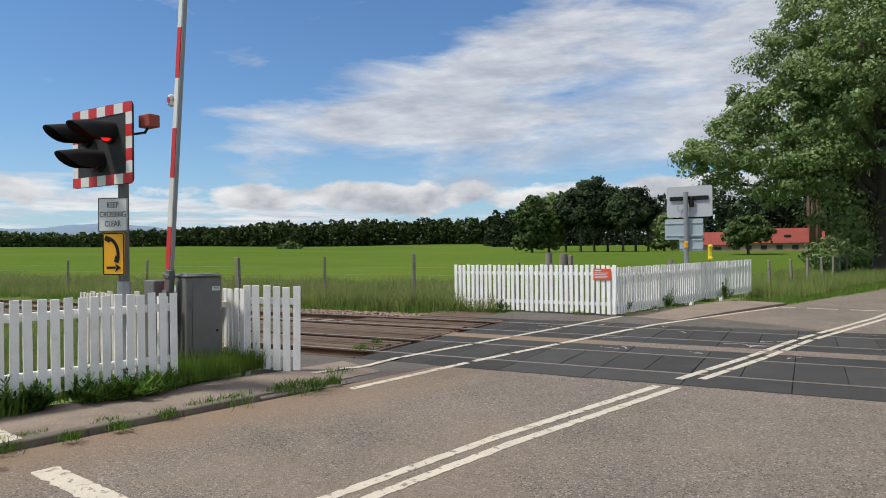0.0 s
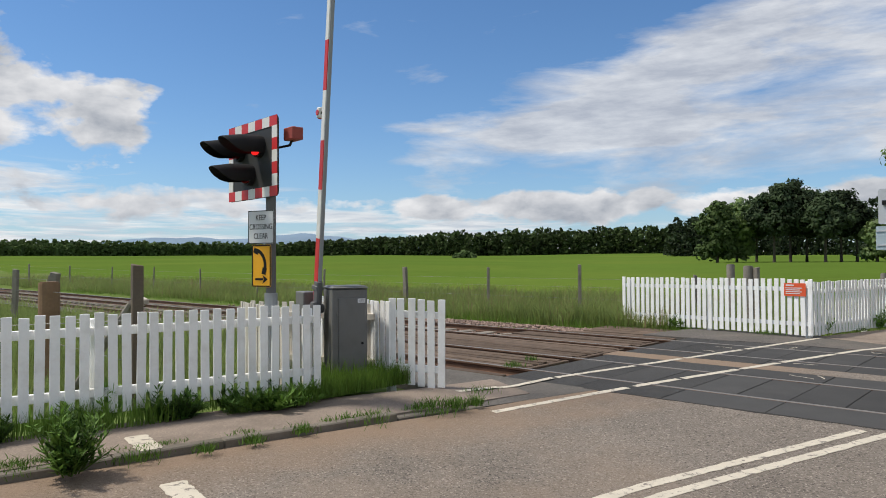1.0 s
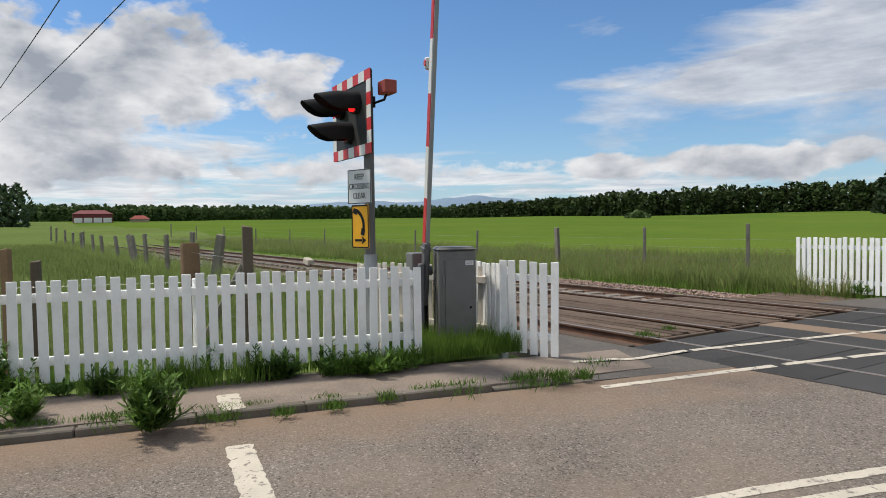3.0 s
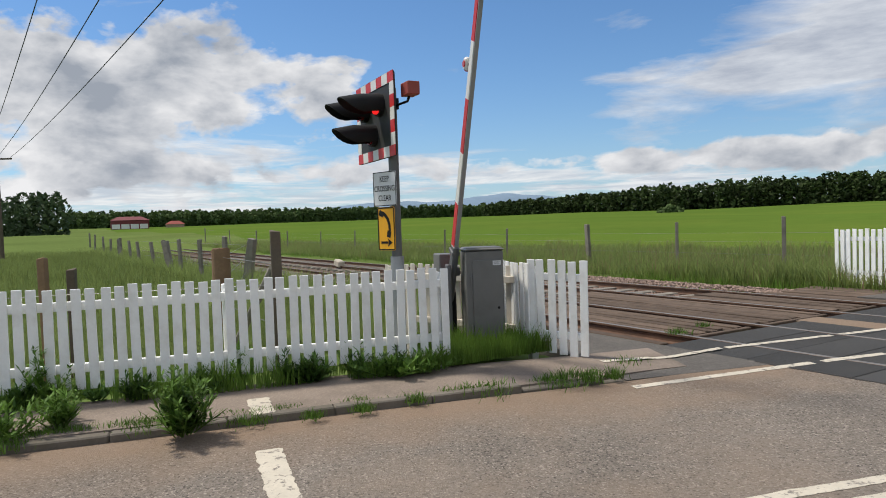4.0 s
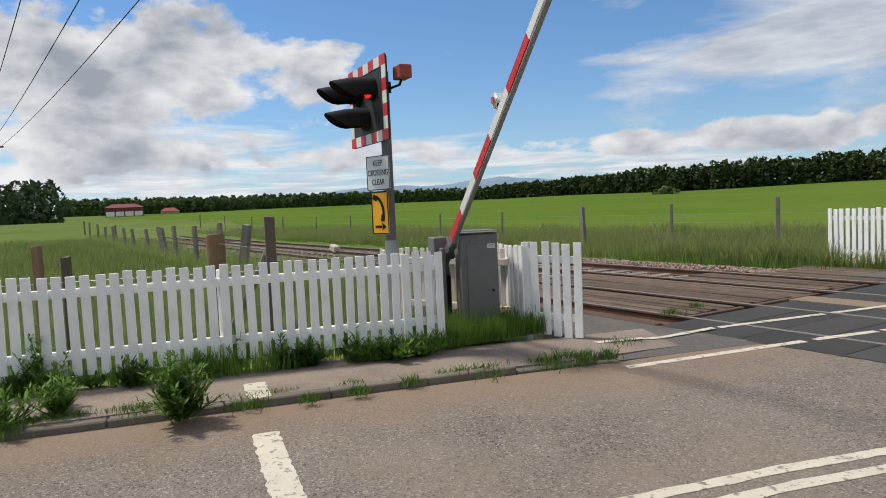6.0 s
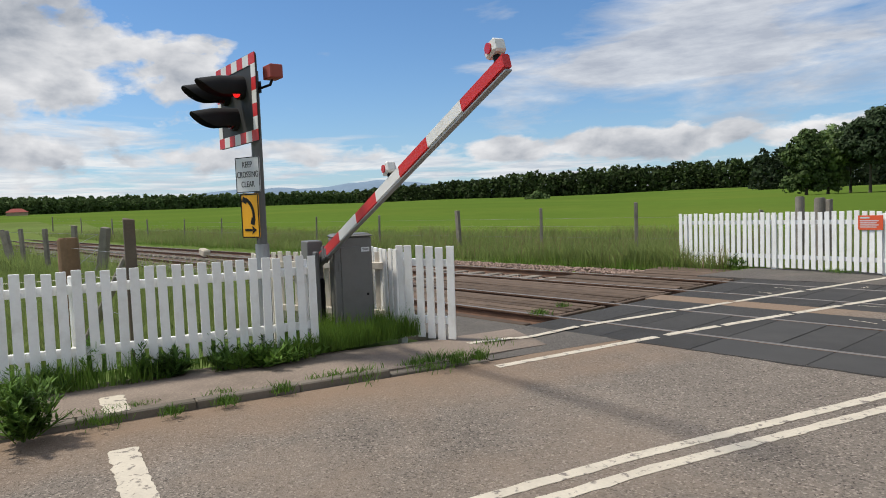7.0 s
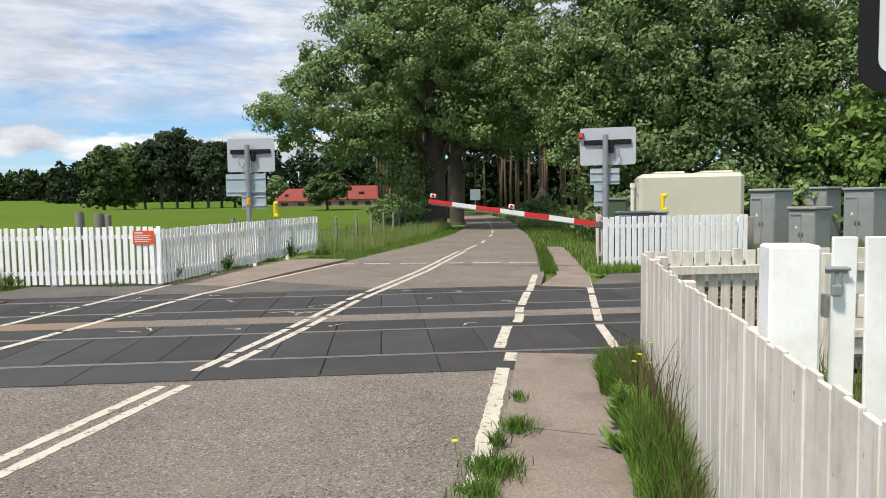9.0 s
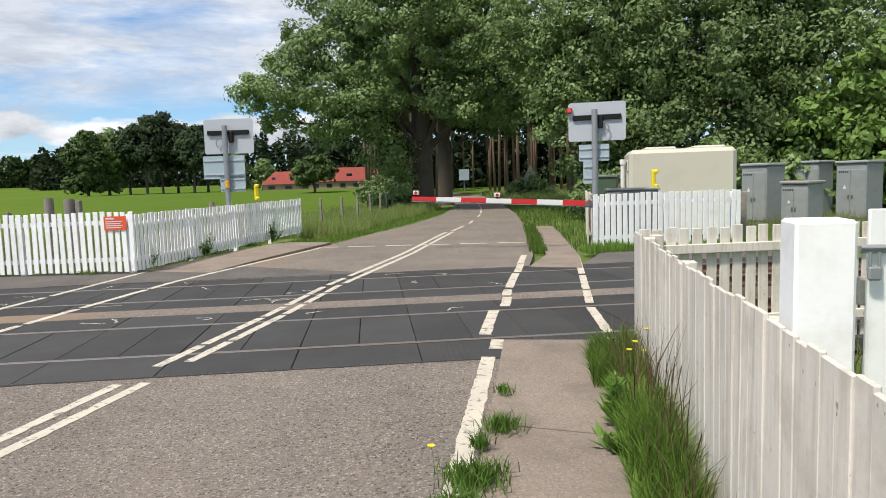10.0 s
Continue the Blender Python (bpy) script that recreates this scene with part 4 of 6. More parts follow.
def boom(name_label, length=4.74):
    """A striped boom along +x from its pivot; built of bands, stiffened, with lamps on its top edge."""
    root = empty("barrier_boom", Matrix(), name_label, "barrier boom")
    n = 6
    first = 0.196 * length
    w = (length - first) / n
    for k in range(n + 1):
        x0 = 0.0 if k == 0 else first + (k - 1) * w
        x1 = first + k * w
        h0 = 0.135 - 0.035 * x0 / length
        h1 = 0.135 - 0.035 * x1 / length
        bm = bmesh.new()
        vs = []
        for x, h in ((x0, h0), (x1, h1)):
            vs.append([bm.verts.new((x, y, z)) for y, z in ((-0.03, -h / 2), (0.03, -h / 2), (0.03, h / 2), (-0.03, h / 2))])
        for i in range(4):
            bm.faces.new((vs[0][i], vs[1][i], vs[1][(i + 1) % 4], vs[0][(i + 1) % 4]))
        bm.faces.new(vs[0][::-1]), bm.faces.new(vs[1])
        bmesh.ops.recalc_face_normals(bm, faces=bm.faces)
        bmesh.ops.bevel(bm, geom=[e for e in bm.edges if abs((e.verts[0].co - e.verts[1].co).x) > 0.01], offset=0.008, segments=2, affect='EDGES')
        part("band", bm, M["red"] if k % 2 == 0 else M["white_gloss"], root, "red band" if k % 2 == 0 else "white band")
    bm = bmesh.new()
    box(bm, (length / 2, 0, -0.068), (length, 0.05, 0.012))
    part("lower_edge", bm, M["steel"], root, "grey lower edge")
    for x in (length - 0.1, length * 0.54):
        lamp = part("lamp", box(bmesh.new(), (x, 0, 0.145), (0.14, 0.1, 0.1), bev=0.015), M["white_gloss"], root, "white lamp housing with a red lens")
        bm = bmesh.new()
        tube(bm, (x, -0.05, 0.145), (x, -0.062, 0.145), 0.038, seg=14)
        tube(bm, (x, 0.05, 0.145), (x, 0.062, 0.145), 0.038, seg=14)
        tube(bm, (x - 0.07, 0, 0.145), (x - 0.08, 0, 0.145), 0.038, seg=14)
        part("lens", bm, M["lens_red"], lamp)
        bm = bmesh.new()
        tube(bm, (x, 0, 0.05), (x, 0, 0.1), 0.025, seg=10)
        part("bracket", bm, M["black"], lamp)
    bm = bmesh.new()
    box(bm, (-0.03, 0, -0.02), (0.82, 0.075, 0.15), bev=0.02)
    box(bm, (0.28, 0, 0.0), (0.06, 0.1, 0.17), bev=0.01)
    tube(bm, (0, -0.09, 0), (0, 0.09, 0), 0.06, seg=14)
    part("boom_root", bm, M["pole_dark"], root, "dark metal boom root")
    return root


def pedestal(m, label):
    root = empty("barrier_pedestal", m, label, "barrier pedestal")
    bm = bmesh.new()
    box(bm, (0.12, -0.09, 0.58), (0.12, 0.05, 1.16), bev=0.01)
    part("upright", bm, M["pole_dark"], root)
    bm = bmesh.new()
    box(bm, (-0.3, -0.02, 0.64), (0.3, 0.2, 1.28), bev=0.012)
    part("side_case", bm, M["cab"], root, "narrow grey side case")
    bm = bmesh.new()
    box(bm, (0, 0, 0.06), (0.4, 0.36, 0.12), bev=0.015)
    part("base", bm, M["kerb"], root)
    bm = bmesh.new()
    box(bm, (-0.12, 0, 0.45), (0.1, 0.14, 0.7), bev=0.02)
    part("counterweight", bm, M["black"], root, "black counterweight arm")
    return root


barrier_cabinet(pose(-8.01, 1.52, 0.02, 0, 0, 2), "grey steel barrier machine cabinet with a door, in grass", "cab")
pedestal(pose(PIVOT[0], PIVOT[1], 0, 0, 0, BOOM_U), "dark metal barrier pivot beside the grey cabinet")
near_boom = boom("red and white barrier boom coming down over the lane")
FAR_PIVOT = (-1.3, 17.75, 1.03)
far_boom = boom("red and white barrier boom on the far side of the crossing", 4.53)
pedestal(pose(-1.3, 17.75, 0, 0, 0, BOOM_U + 180), "barrier pivot at the compound fence")


# ---- signals and signs ----
def rounded_plate(bm, w, h, t, r, mi=0, y=0.0, seg=5):
    """A plate in the xz plane with rounded corners, about the origin."""
    pts = []
    for cx, cz, a0 in ((w / 2 - r, h / 2 - r, 0), (-w / 2 + r, h / 2 - r, 90), (-w / 2 + r, -h / 2 + r, 180), (w / 2 - r, -h / 2 + r, 270)):
        for k in range(seg + 1):
            a = radians(a0 + 90 * k / seg)
            pts.append((cx + r * math.cos(a), cz + r * math.sin(a)))
    f = [bm.verts.new((x, y - t / 2, z)) for x, z in pts]
    b = [bm.verts.new((x, y + t / 2, z)) for x, z in pts]
    faces = [bm.faces.new(f), bm.faces.new(b[::-1])]
    n = len(pts)
    for i in range(n):
        faces.append(bm.faces.new((f[i], b[i], b[(i + 1) % n], f[(i + 1) % n])))
    for k in faces:
        k.material_index = mi
    return bm


def hood(bm, x, z, r, length):
    """A lamp cowl: closed above, cut away below, drooping a little to a long rounded peak."""
    seg = 22
    rings = []
    for k in range(seg + 1):
        a = radians(-38 + 256 * k / seg)
        reach = length * (0.42 + 0.58 * max(0.0, min(1.0, (math.sin(a) + 0.62) / 1.5)) ** 0.6)
        p = []
        for q, f in ((r, 0.0), (r, 0.5), (r * 0.93, 1.0), (r * 0.93 - 0.008, 1.0), (r - 0.008, 0.5), (r - 0.008, 0.0)):
            p.append(bm.verts.new((x + q * math.cos(a), -0.02 - reach * f, z + q * math.sin(a) - 0.05 * f * f * reach / length)))
        rings.append(p)
    for a, b in zip(rings, rings[1:]):
        for i in range(6):
            bm.faces.new((a[i], b[i], b[(i + 1) % 6], a[(i + 1) % 6]))
    bmesh.ops.recalc_face_normals(bm, faces=bm.faces)
    return bm


def writing(text, size, mat, parent, m, name="lettering"):
    cu = bpy.data.curves.new("text", 'FONT')
    cu.body, cu.size, cu.align_x, cu.align_y, cu.extrude = text, size, 'CENTER', 'CENTER', 0.001
    tmp = bpy.data.objects.new("text", cu)
    me = bpy.data.meshes.new_from_object(tmp)
    bpy.data.objects.remove(tmp)
    me.materials.clear()
    me.materials.append(mat)
    ob = new(name, me)
    ob.parent = parent
    ob.matrix_basis = m
    return ob


def striped_border(parent, w, h, b):
    """Red and white reflective segments round a board, piece by piece."""
    pieces = []
    for i in range(7):
        for z in (h / 2 - b / 2, -h / 2 + b / 2):
            pieces.append((i % 2 == 0, (-w / 2 + w * (i + 0.5) / 7, -0.012, z), (w / 7, 0.006, b)))
    hh = h - 2 * b
    for i in range(5):
        for x in (-w / 2 + b / 2, w / 2 - b / 2):
            pieces.append((i % 2 == 1, (x, -0.012, -hh / 2 + hh * (i + 0.5) / 5), (b, 0.006, hh / 5)))
    for red, c, s in pieces:
        part("border_segment", box(bmesh.new(), c, s), M["red"] if red else M["white_gloss"], parent, "red reflective segment" if red else "white reflective segment")


def near_signal():
    root = empty("wigwag_signal", pose(-7.25, 0.46, 0, 0, 0, 21.4), "level crossing signal with a striped black board and hooded red lamps", "crossing signal")
    bm = bmesh.new()
    tube(bm, (0, 0, -0.1), (0, 0, 1.32), 0.075, seg=18, mi=1)
    tube(bm, (0, 0, 1.32), (0, 0, 3.2), 0.058, seg=18)
    part("pole", bm, [M["pole_dark"], M["steel"]], root, "grey metal pole")
    bx, bz = -0.25, 2.88
    brd = new("board")
    brd.parent = root
    brd.matrix_basis = pose(bx, -0.1, bz)
    bm = bmesh.new()
    rounded_plate(bm, 1.2, 0.92, 0.016, 0.06)
    brd_plate = part("backing_board", bm, M["board"], root, "matt black backing board with rounded corners")
    brd_plate.matrix_basis = pose(bx, -0.1, bz)
    bpy.data.objects.remove(brd)
    striped_border(brd_plate, 1.19, 0.91, 0.115)
    for x, z, on in ((-0.28, 0.14, False), (0.2, 0.14, True), (-0.04, -0.17, False)):
        b = hood(bmesh.new(), bx + x, bz + z, 0.128, 0.46)
        bmesh.ops.translate(b, verts=b.verts, vec=(0, -0.12, 0))
        part("lamp_hood", b, M["black"], root, "long black lamp hood")
        b = bmesh.new()
        tube(b, (bx + x, -0.105, bz + z), (bx + x, -0.16, bz + z), 0.128, seg=20)
        part("lamp_body", b, M["black"], root)
        b = bmesh.new()
        tube(b, (bx + x, -0.16, bz + z), (bx + x, -0.185, bz + z), 0.105, seg=20)
        part("lens", b, M["lamp_on"] if on else M["lamp_off"], root, "lit red lamp" if on else "unlit dark lens")
    b = bmesh.new()
    box(b, (0.42, 0.05, 3.12), (0.2, 0.14, 0.14), pose(0, 0, 0), bev=0.008)
    part("sounder_box", b, M["red_dull"], root, "dull red sounder box on a bracket")
    b = bmesh.new()
    tube(b, (0.05, 0.02, 3.0), (0.36, 0.04, 3.0), 0.014, seg=8)
    tube(b, (0.36, 0.04, 3.0), (0.4, 0.05, 3.06), 0.014, seg=8)
    box(b, (0.07, 0.02, 3.02), (0.05, 0.06, 0.12))
    part("bracket", b, M["black"], root)
    # the words
    pl = part("sign_plate", rounded_plate(bmesh.new(), 0.385, 0.385, 0.006, 0.015), M["sign_white"], root, "white sign reading KEEP CROSSING CLEAR")
    pl.matrix_basis = pose(-0.05, -0.1, 2.085, 0, 0, 20)
    e = bmesh.new()
    for c, s in (((0, -0.0045, 0.187), (0.375, 0.003, 0.008)), ((0, -0.0045, -0.187), (0.375, 0.003, 0.008)), ((0.187, -0.0045, 0), (0.008, 0.003, 0.37)), ((-0.187, -0.0045, 0), (0.008, 0.003, 0.37))):
        box(e, c, s)
    part("border", e, M["black"], pl)
    for txt, z in (("KEEP", 0.107), ("CROSSING", 0.0), ("CLEAR", -0.107)):
        writing(txt, 0.088, M["black"], pl, pose(0, -0.005, z, 90, 0, 0) @ Matrix.Diagonal((0.82, 1.05, 1, 1)))
    # the telephone sign
    pl = part("telephone_sign", rounded_plate(bmesh.new(), 0.285, 0.49, 0.006, 0.025), M["yellow"], root, "yellow sign with a black telephone and arrow")
    pl.matrix_basis = pose(-0.04, -0.1, 1.635, 0, 0, 20)
    e = bmesh.new()
    for c, s in (((0, -0.0045, 0.235), (0.26, 0.003, 0.014)), ((0, -0.0045, -0.235), (0.26, 0.003, 0.014)), ((0.134, -0.0045, 0), (0.014, 0.003, 0.46)), ((-0.134, -0.0045, 0), (0.014, 0.003, 0.46))):
        box(e, c, s)
    part("border", e, M["black"], pl)
    e = bmesh.new()
    prev = None
    for k in range(13):
        a = radians(72 - 100 * k / 12)
        c = Vector((-0.11 + 0.17 * math.cos(a), -0.006, 0.0 + 0.19 * math.sin(a)))
        w = 0.02
        d = Vector((math.cos(a), 0, math.sin(a))) * w
        row = [e.verts.new(c - d), e.verts.new(c + d)]
        if prev:
            e.faces.new((prev[0], prev[1], row[1], row[0]))
        prev = row
    for x, z, rot in ((-0.075, 0.172, 25), (0.045, -0.06, -75)):
        box(e, (0, -0.006, 0), (0.075, 0.003, 0.06), Matrix.Translation((x, 0, z)) @ Matrix.Rotation(radians(rot), 4, 'Y'))
    part("telephone_symbol", e, M["black"], pl)
    e = bmesh.new()
    box(e, (-0.03, -0.006, -0.155), (0.12, 0.003, 0.026))
    vs = [e.verts.new(p) for p in ((0.02, -0.0065, -0.105), (0.1, -0.0065, -0.155), (0.02, -0.0065, -0.205), (0.04, -0.0065, -0.155))]
    e.faces.new(vs)
    part("arrow", e, M["black"], pl)


def far_signal(m, label, second=True, tilt=0):
    """A signal seen from behind: board, mounting bar, pole and two smaller plates."""
    root = empty("wigwag_signal", m, label, "crossing signal", "signals on the far side")
    bm = bmesh.new()
    tube(bm, (0, 0, -0.1), (0, 0, 3.28), 0.07, seg=16)
    part("pole", bm, M["steel"], root, "galvanised pole")
    bm = bmesh.new()
    rounded_plate(bm, 1.36, 0.93, 0.02, 0.06)
    b = part("backing_board", bm, M["signback"], root, "plain grey back of the signal board")
    b.matrix_basis = pose(0.05, 0.16, 3.0)
    bm = bmesh.new()
    box(bm, (0.05, 0.12, 3.1), (1.15, 0.06, 0.12), bev=0.01)
    part("mounting_bar", bm, M["black"], root, "black mounting bar")
    bm = bmesh.new()
    box(bm, (0.14, 0.08, 2.98), (0.12, 0.1, 0.3), bev=0.02)
    part("cable_box", bm, M["black"], root)
    bm = bmesh.new()
    prev = None
    for k in range(17):
        a = radians(-60 + 300 * k / 16)
        p = Vector(((0.2 if second else -0.14) + 0.13 * math.cos(a), 0.06, 2.82 + 0.15 * math.sin(a)))
        if prev is not None:
            tube(bm, prev, p, 0.013, seg=6, caps=False)
        prev = p
    part("cable", bm, M["steel"], root, "loop of pale conduit")
    return root


def far_signals():
    a = far_signal(pose(-11.1, 16.8, 0.05, 0, 0, 16), "grey back of a signal board on a galvanised pole", second=False)
    for w, h, x, z, mat in ((1.15, 0.62, -0.1, 2.17, "sign_blue"), (0.7, 0.42, 0.12, 1.72, "sign_blue")):
        p = part("sign_plate", rounded_plate(bmesh.new(), w, h, 0.012, 0.02), M[mat], a, "pale blue-grey back of a sign")
        p.matrix_basis = pose(x, 0.1, z)
        bm = bmesh.new()
        box(bm, (0, -0.02, h * 0.3), (w * 0.98, 0.02, 0.035))
        part("stiffener", bm, M["signback"], p)
        bm = bmesh.new()
        box(bm, (0, -0.02, -h * 0.3), (w * 0.98, 0.02, 0.035))
        part("stiffener", bm, M["signback"], p)
    bm = bmesh.new()
    tube(bm, (0.02, -0.07, 1.62), (0.02, -0.075, 1.78), 0.05, seg=12)
    box(bm, (0.03, -0.085, 1.7), (0.1, 0.01, 0.2), bev=0.004)
    part("label_plate", bm, M["yellow"], a, "small yellow plate")
    b = far_signal(pose(-1.5, 18.25, 0, 0, 0, 6), "grey back of a signal board with a small red lamp")
    bm = bmesh.new()
    box(bm, (-0.6, 0.1, 3.28), (0.13, 0.12, 0.13), bev=0.01)
    c = part("lamp_box", bm, M["red_dull"], b, "small red lamp box")
    bm = bmesh.new()
    tube(bm, (-0.6, 0.035, 3.28), (-0.6, 0.03, 3.28), 0.03, seg=12)
    part("lens", bm, M["lamp_on"], c)
    for w, h, x, z, mat in ((0.72, 0.4, -0.02, 2.25, "sign_blue"), (0.36, 0.55, -0.1, 1.78, "sign_blue")):
        p = part("sign_plate", rounded_plate(bmesh.new(), w, h, 0.012, 0.02), M[mat], b, "pale blue-grey back of a sign")
        p.matrix_basis = pose(x, 0.1, z)
        for zz in (-h * 0.25, h * 0.25):
            bm = bmesh.new()
            box(bm, (0, -0.02, zz), (w * 0.98, 0.02, 0.035))
            part("stiffener", bm, M["signback"], p)


def telephone(m, label):
    root = empty("telephone_marker", m, label, "phone marker")
    bm = bmesh.new()
    tube(bm, (0, 0, 0), (0, 0, 1.3), 0.03, seg=10)
    part("post", bm, M["steel"], root)
    bm = bmesh.new()
    box(bm, (0, 0, 1.5), (0.12, 0.1, 0.5), bev=0.03)
    box(bm, (0, -0.07, 1.7), (0.11, 0.12, 0.11), bev=0.03)
    box(bm, (0, -0.07, 1.32), (0.11, 0.12, 0.11), bev=0.03)
    part("handset", bm, M["yellow_lemon"], root, "bright yellow handset shape")


def fence_notice():
    u = Vector((-9.8 + 14.2, 12.0 - 10.5, 0)).normalized()
    ang = math.degrees(math.atan2(u.y, u.x))
    p = Vector((-9.8, 12.0, 0)) - u * 0.3 + Vector((u.y, -u.x, 0)) * 0.055
    ob = part("notice", rounded_plate(bmesh.new(), 0.45, 0.28, 0.006, 0.01), M["sign_orange"])
    ob.matrix_world = pose(p.x, p.y, 1.02, 0, 0, ang)
    tagged(ob, "small orange-red warning notice screwed to the picket fence", "sign")
    bm = bmesh.new()
    box(bm, (-0.1, -0.005, 0.095), (0.17, 0.003, 0.03))
    for k in range(4):
        box(bm, (-0.02 - 0.02 * (k % 2), -0.005, 0.035 - 0.04 * k), (0.34 - 0.04 * (k % 2), 0.003, 0.018))
    part("text_bars", bm, M["sign_white"], ob, "rows of white writing too small to read")


def roadside_sign():
    root = empty("road_sign", pose(1.78, 3.62, 0, 0, 0, 8), "white road sign with a black rounded border on a post", "road sign")
    bm = bmesh.new()
    tube(bm, (0, 0.06, 0), (0, 0.06, 2.9), 0.038, seg=12)
    part("post", bm, M["steel"], root)
    p = part("sign_plate", rounded_plate(bmesh.new(), 0.92, 0.8, 0.012, 0.085), M["black"], root, "black sign rim with rounded corners")
    p.matrix_basis = pose(0, 0, 2.43)
    q = part("sign_face", rounded_plate(bmesh.new(), 0.8, 0.68, 0.012, 0.05), M["sign_white"], p, "white reflective sign face")
    q.matrix_basis = pose(0, -0.004, 0)


near_signal()
far_signals()
telephone(pose(-11.6, 18.8, 0, 0, 0, 60), "yellow emergency telephone marker behind the fence")
telephone(pose(-0.25, 20.3, 0.06, 0, 0, 75), "yellow emergency telephone marker in the compound")
fence_notice()
roadside_sign()


# ---- the compound ----
def cream_housing():
    root = empty("equipment_housing", pose(0.3, 22.4, -0.02, 0, 0, 9), "large cream fibreglass equipment housing with rounded edges", "equipment housing")
    bm = bmesh.new()
    box(bm, (0, 0, 1.2), (2.85, 2.0, 2.4), bev=0.11)
    part("shell", bm, M["cream"], root)
    for x in (-0.55, 0.75):
        bm = bmesh.new()
        box(bm, (x, 0, 2.42), (0.85, 1.5, 0.1), bev=0.04)
        part("roof_pad", bm, M["cream"], root)
    bm = bmesh.new()
    box(bm, (-1.43, -0.3, 1.2), (0.05, 0.8, 1.7), bev=0.02)
    d = part("door", bm, M["cream"], root)
    bm = bmesh.new()
    box(bm, (-1.44, -0.6, 1.98), (0.05, 0.5, 0.34), bev=0.02)
    part("vent_surround", bm, M["cream"], root)
    bm = bmesh.new()
    for k in range(4):
        box(bm, (-1.468, -0.6, 1.98 + 0.05 * (k - 1.5)), (0.02, 0.34, 0.022))
    part("vent", bm, M["pole_dark"], root, "dark louvred vent")


def grey_cabinet(m, w, d, h, label, rust=False):
    root = empty("equipment_cabinet", m, label, "equipment cabinet", "grey cabinets beside the track")
    bm = bmesh.new()
    box(bm, (0, 0, h / 2 - 0.04), (w, d, h - 0.06), bev=0.02)
    part("body", bm, M["cab_light"], root)
    bm = bmesh.new()
    v = box(bm, (0, 0, h - 0.02), (w + 0.1, d + 0.12, 0.1), bev=0.03)
    part("roof", bm, M["cab_light"], root)
    if rust:
        bm = bmesh.new()
        box(bm, (-w * 0.2, -0.02, h + 0.035), (w * 0.6, d * 0.9, 0.015), bev=0.005)
        part("rust_patch", bm, M["cab_rust"], root, "rust-brown patch on the roof")
    for s in (-1, 1):
        bm = bmesh.new()
        box(bm, (s * w * 0.245, -d / 2 - 0.01, h * 0.5 - 0.06), (w * 0.46, 0.03, h * 0.8), bev=0.012)
        door = part("door", bm, M["cab_light"], root)
        bm = bmesh.new()
        box(bm, (s * w * 0.06, -d / 2 - 0.035, h * 0.42), (0.05, 0.03, 0.12), bev=0.008)
        part("handle", bm, M["pole_dark"], door, "dark handle")
    bm = bmesh.new()
    for k in range(5):
        box(bm, (-w * 0.38 + 0.07 * k, -d / 2 - 0.03, h * 0.83), (0.032, 0.006, 0.06))
    part("code_bars", bm, M["black"], root, "dark stencilled code as plain bars")
    bm = bmesh.new()
    vs = [bm.verts.new(p) for p in ((-w * 0.25, -d / 2 - 0.031, h * 0.55), (-w * 0.25 + 0.12, -d / 2 - 0.031, h * 0.55), (-w * 0.25 + 0.06, -d / 2 - 0.031, h * 0.62))]
    bm.faces.new(vs)
    part("warning_mark", bm, M["sign_white"], root, "small pale triangle")
    return root


def compound():
    cream_housing()
    grey_cabinet(pose(2.9, 26.3, -0.05, 0, 0, -40), 0.92, 0.95, 1.98, "tall grey steel equipment cabinet with a rusty roof", True)
    grey_cabinet(pose(4.85, 29.6, -0.05, 0, 0, -40), 0.95, 0.92, 2.05, "tall grey steel equipment cabinet in the back row")
    grey_cabinet(pose(3.8, 24.3, -0.05, 0, 0, -38), 0.82, 0.82, 1.4, "low grey steel cabinet with a rust patch", True)
    grey_cabinet(pose(5.9, 27.4, -0.05, 0, 0, -40), 0.98, 1.0, 1.98, "tall grey steel equipment cabinet beside the grass")
    root = empty("green_cabinet", pose(-1.75, 22.2, 0), "dark green utility cabinet behind the fence", "utility cabinet")
    bm = bmesh.new()
    box(bm, (0, 0, 0.85), (0.75, 0.5, 1.6), bev=0.02)
    part("body", bm, material("dark_green_steel", (0.055, 0.09, 0.05), 0.5, spots=0.12, bump=0.1), root)
    bm = bmesh.new()
    box(bm, (0, 0, 1.68), (0.82, 0.58, 0.08), bev=0.02)
    part("lid", bm, M["cab"], root)
    root = empty("barrier_machine", pose(-0.75, 19.5, 0, 0, 0, 12), "low grey barrier machine box behind the fence", "barrier machine")
    bm = bmesh.new()
    box(bm, (0, 0, 0.66), (1.25, 0.6, 1.3), bev=0.02)
    part("body", bm, M["cab"], root)
    bm = bmesh.new()
    box(bm, (0, 0, 1.33), (1.32, 0.66, 0.06), bev=0.015)
    part("lid", bm, M["cab_light"], root)
    bm = bmesh.new()
    tube(bm, (0, 0, 0), (0, 0, 2.0), 0.06, seg=14)
    tube(bm, (0, 0, 2.0), (0, 0, 2.15), 0.08, seg=14)
    ob = part("vent_pipe", bm, M["white_gloss"])
    ob.matrix_world = pose(-1.2, 22.0, 0)
    tagged(ob, "short white vent pipe behind the fence", "pipe")


compound()


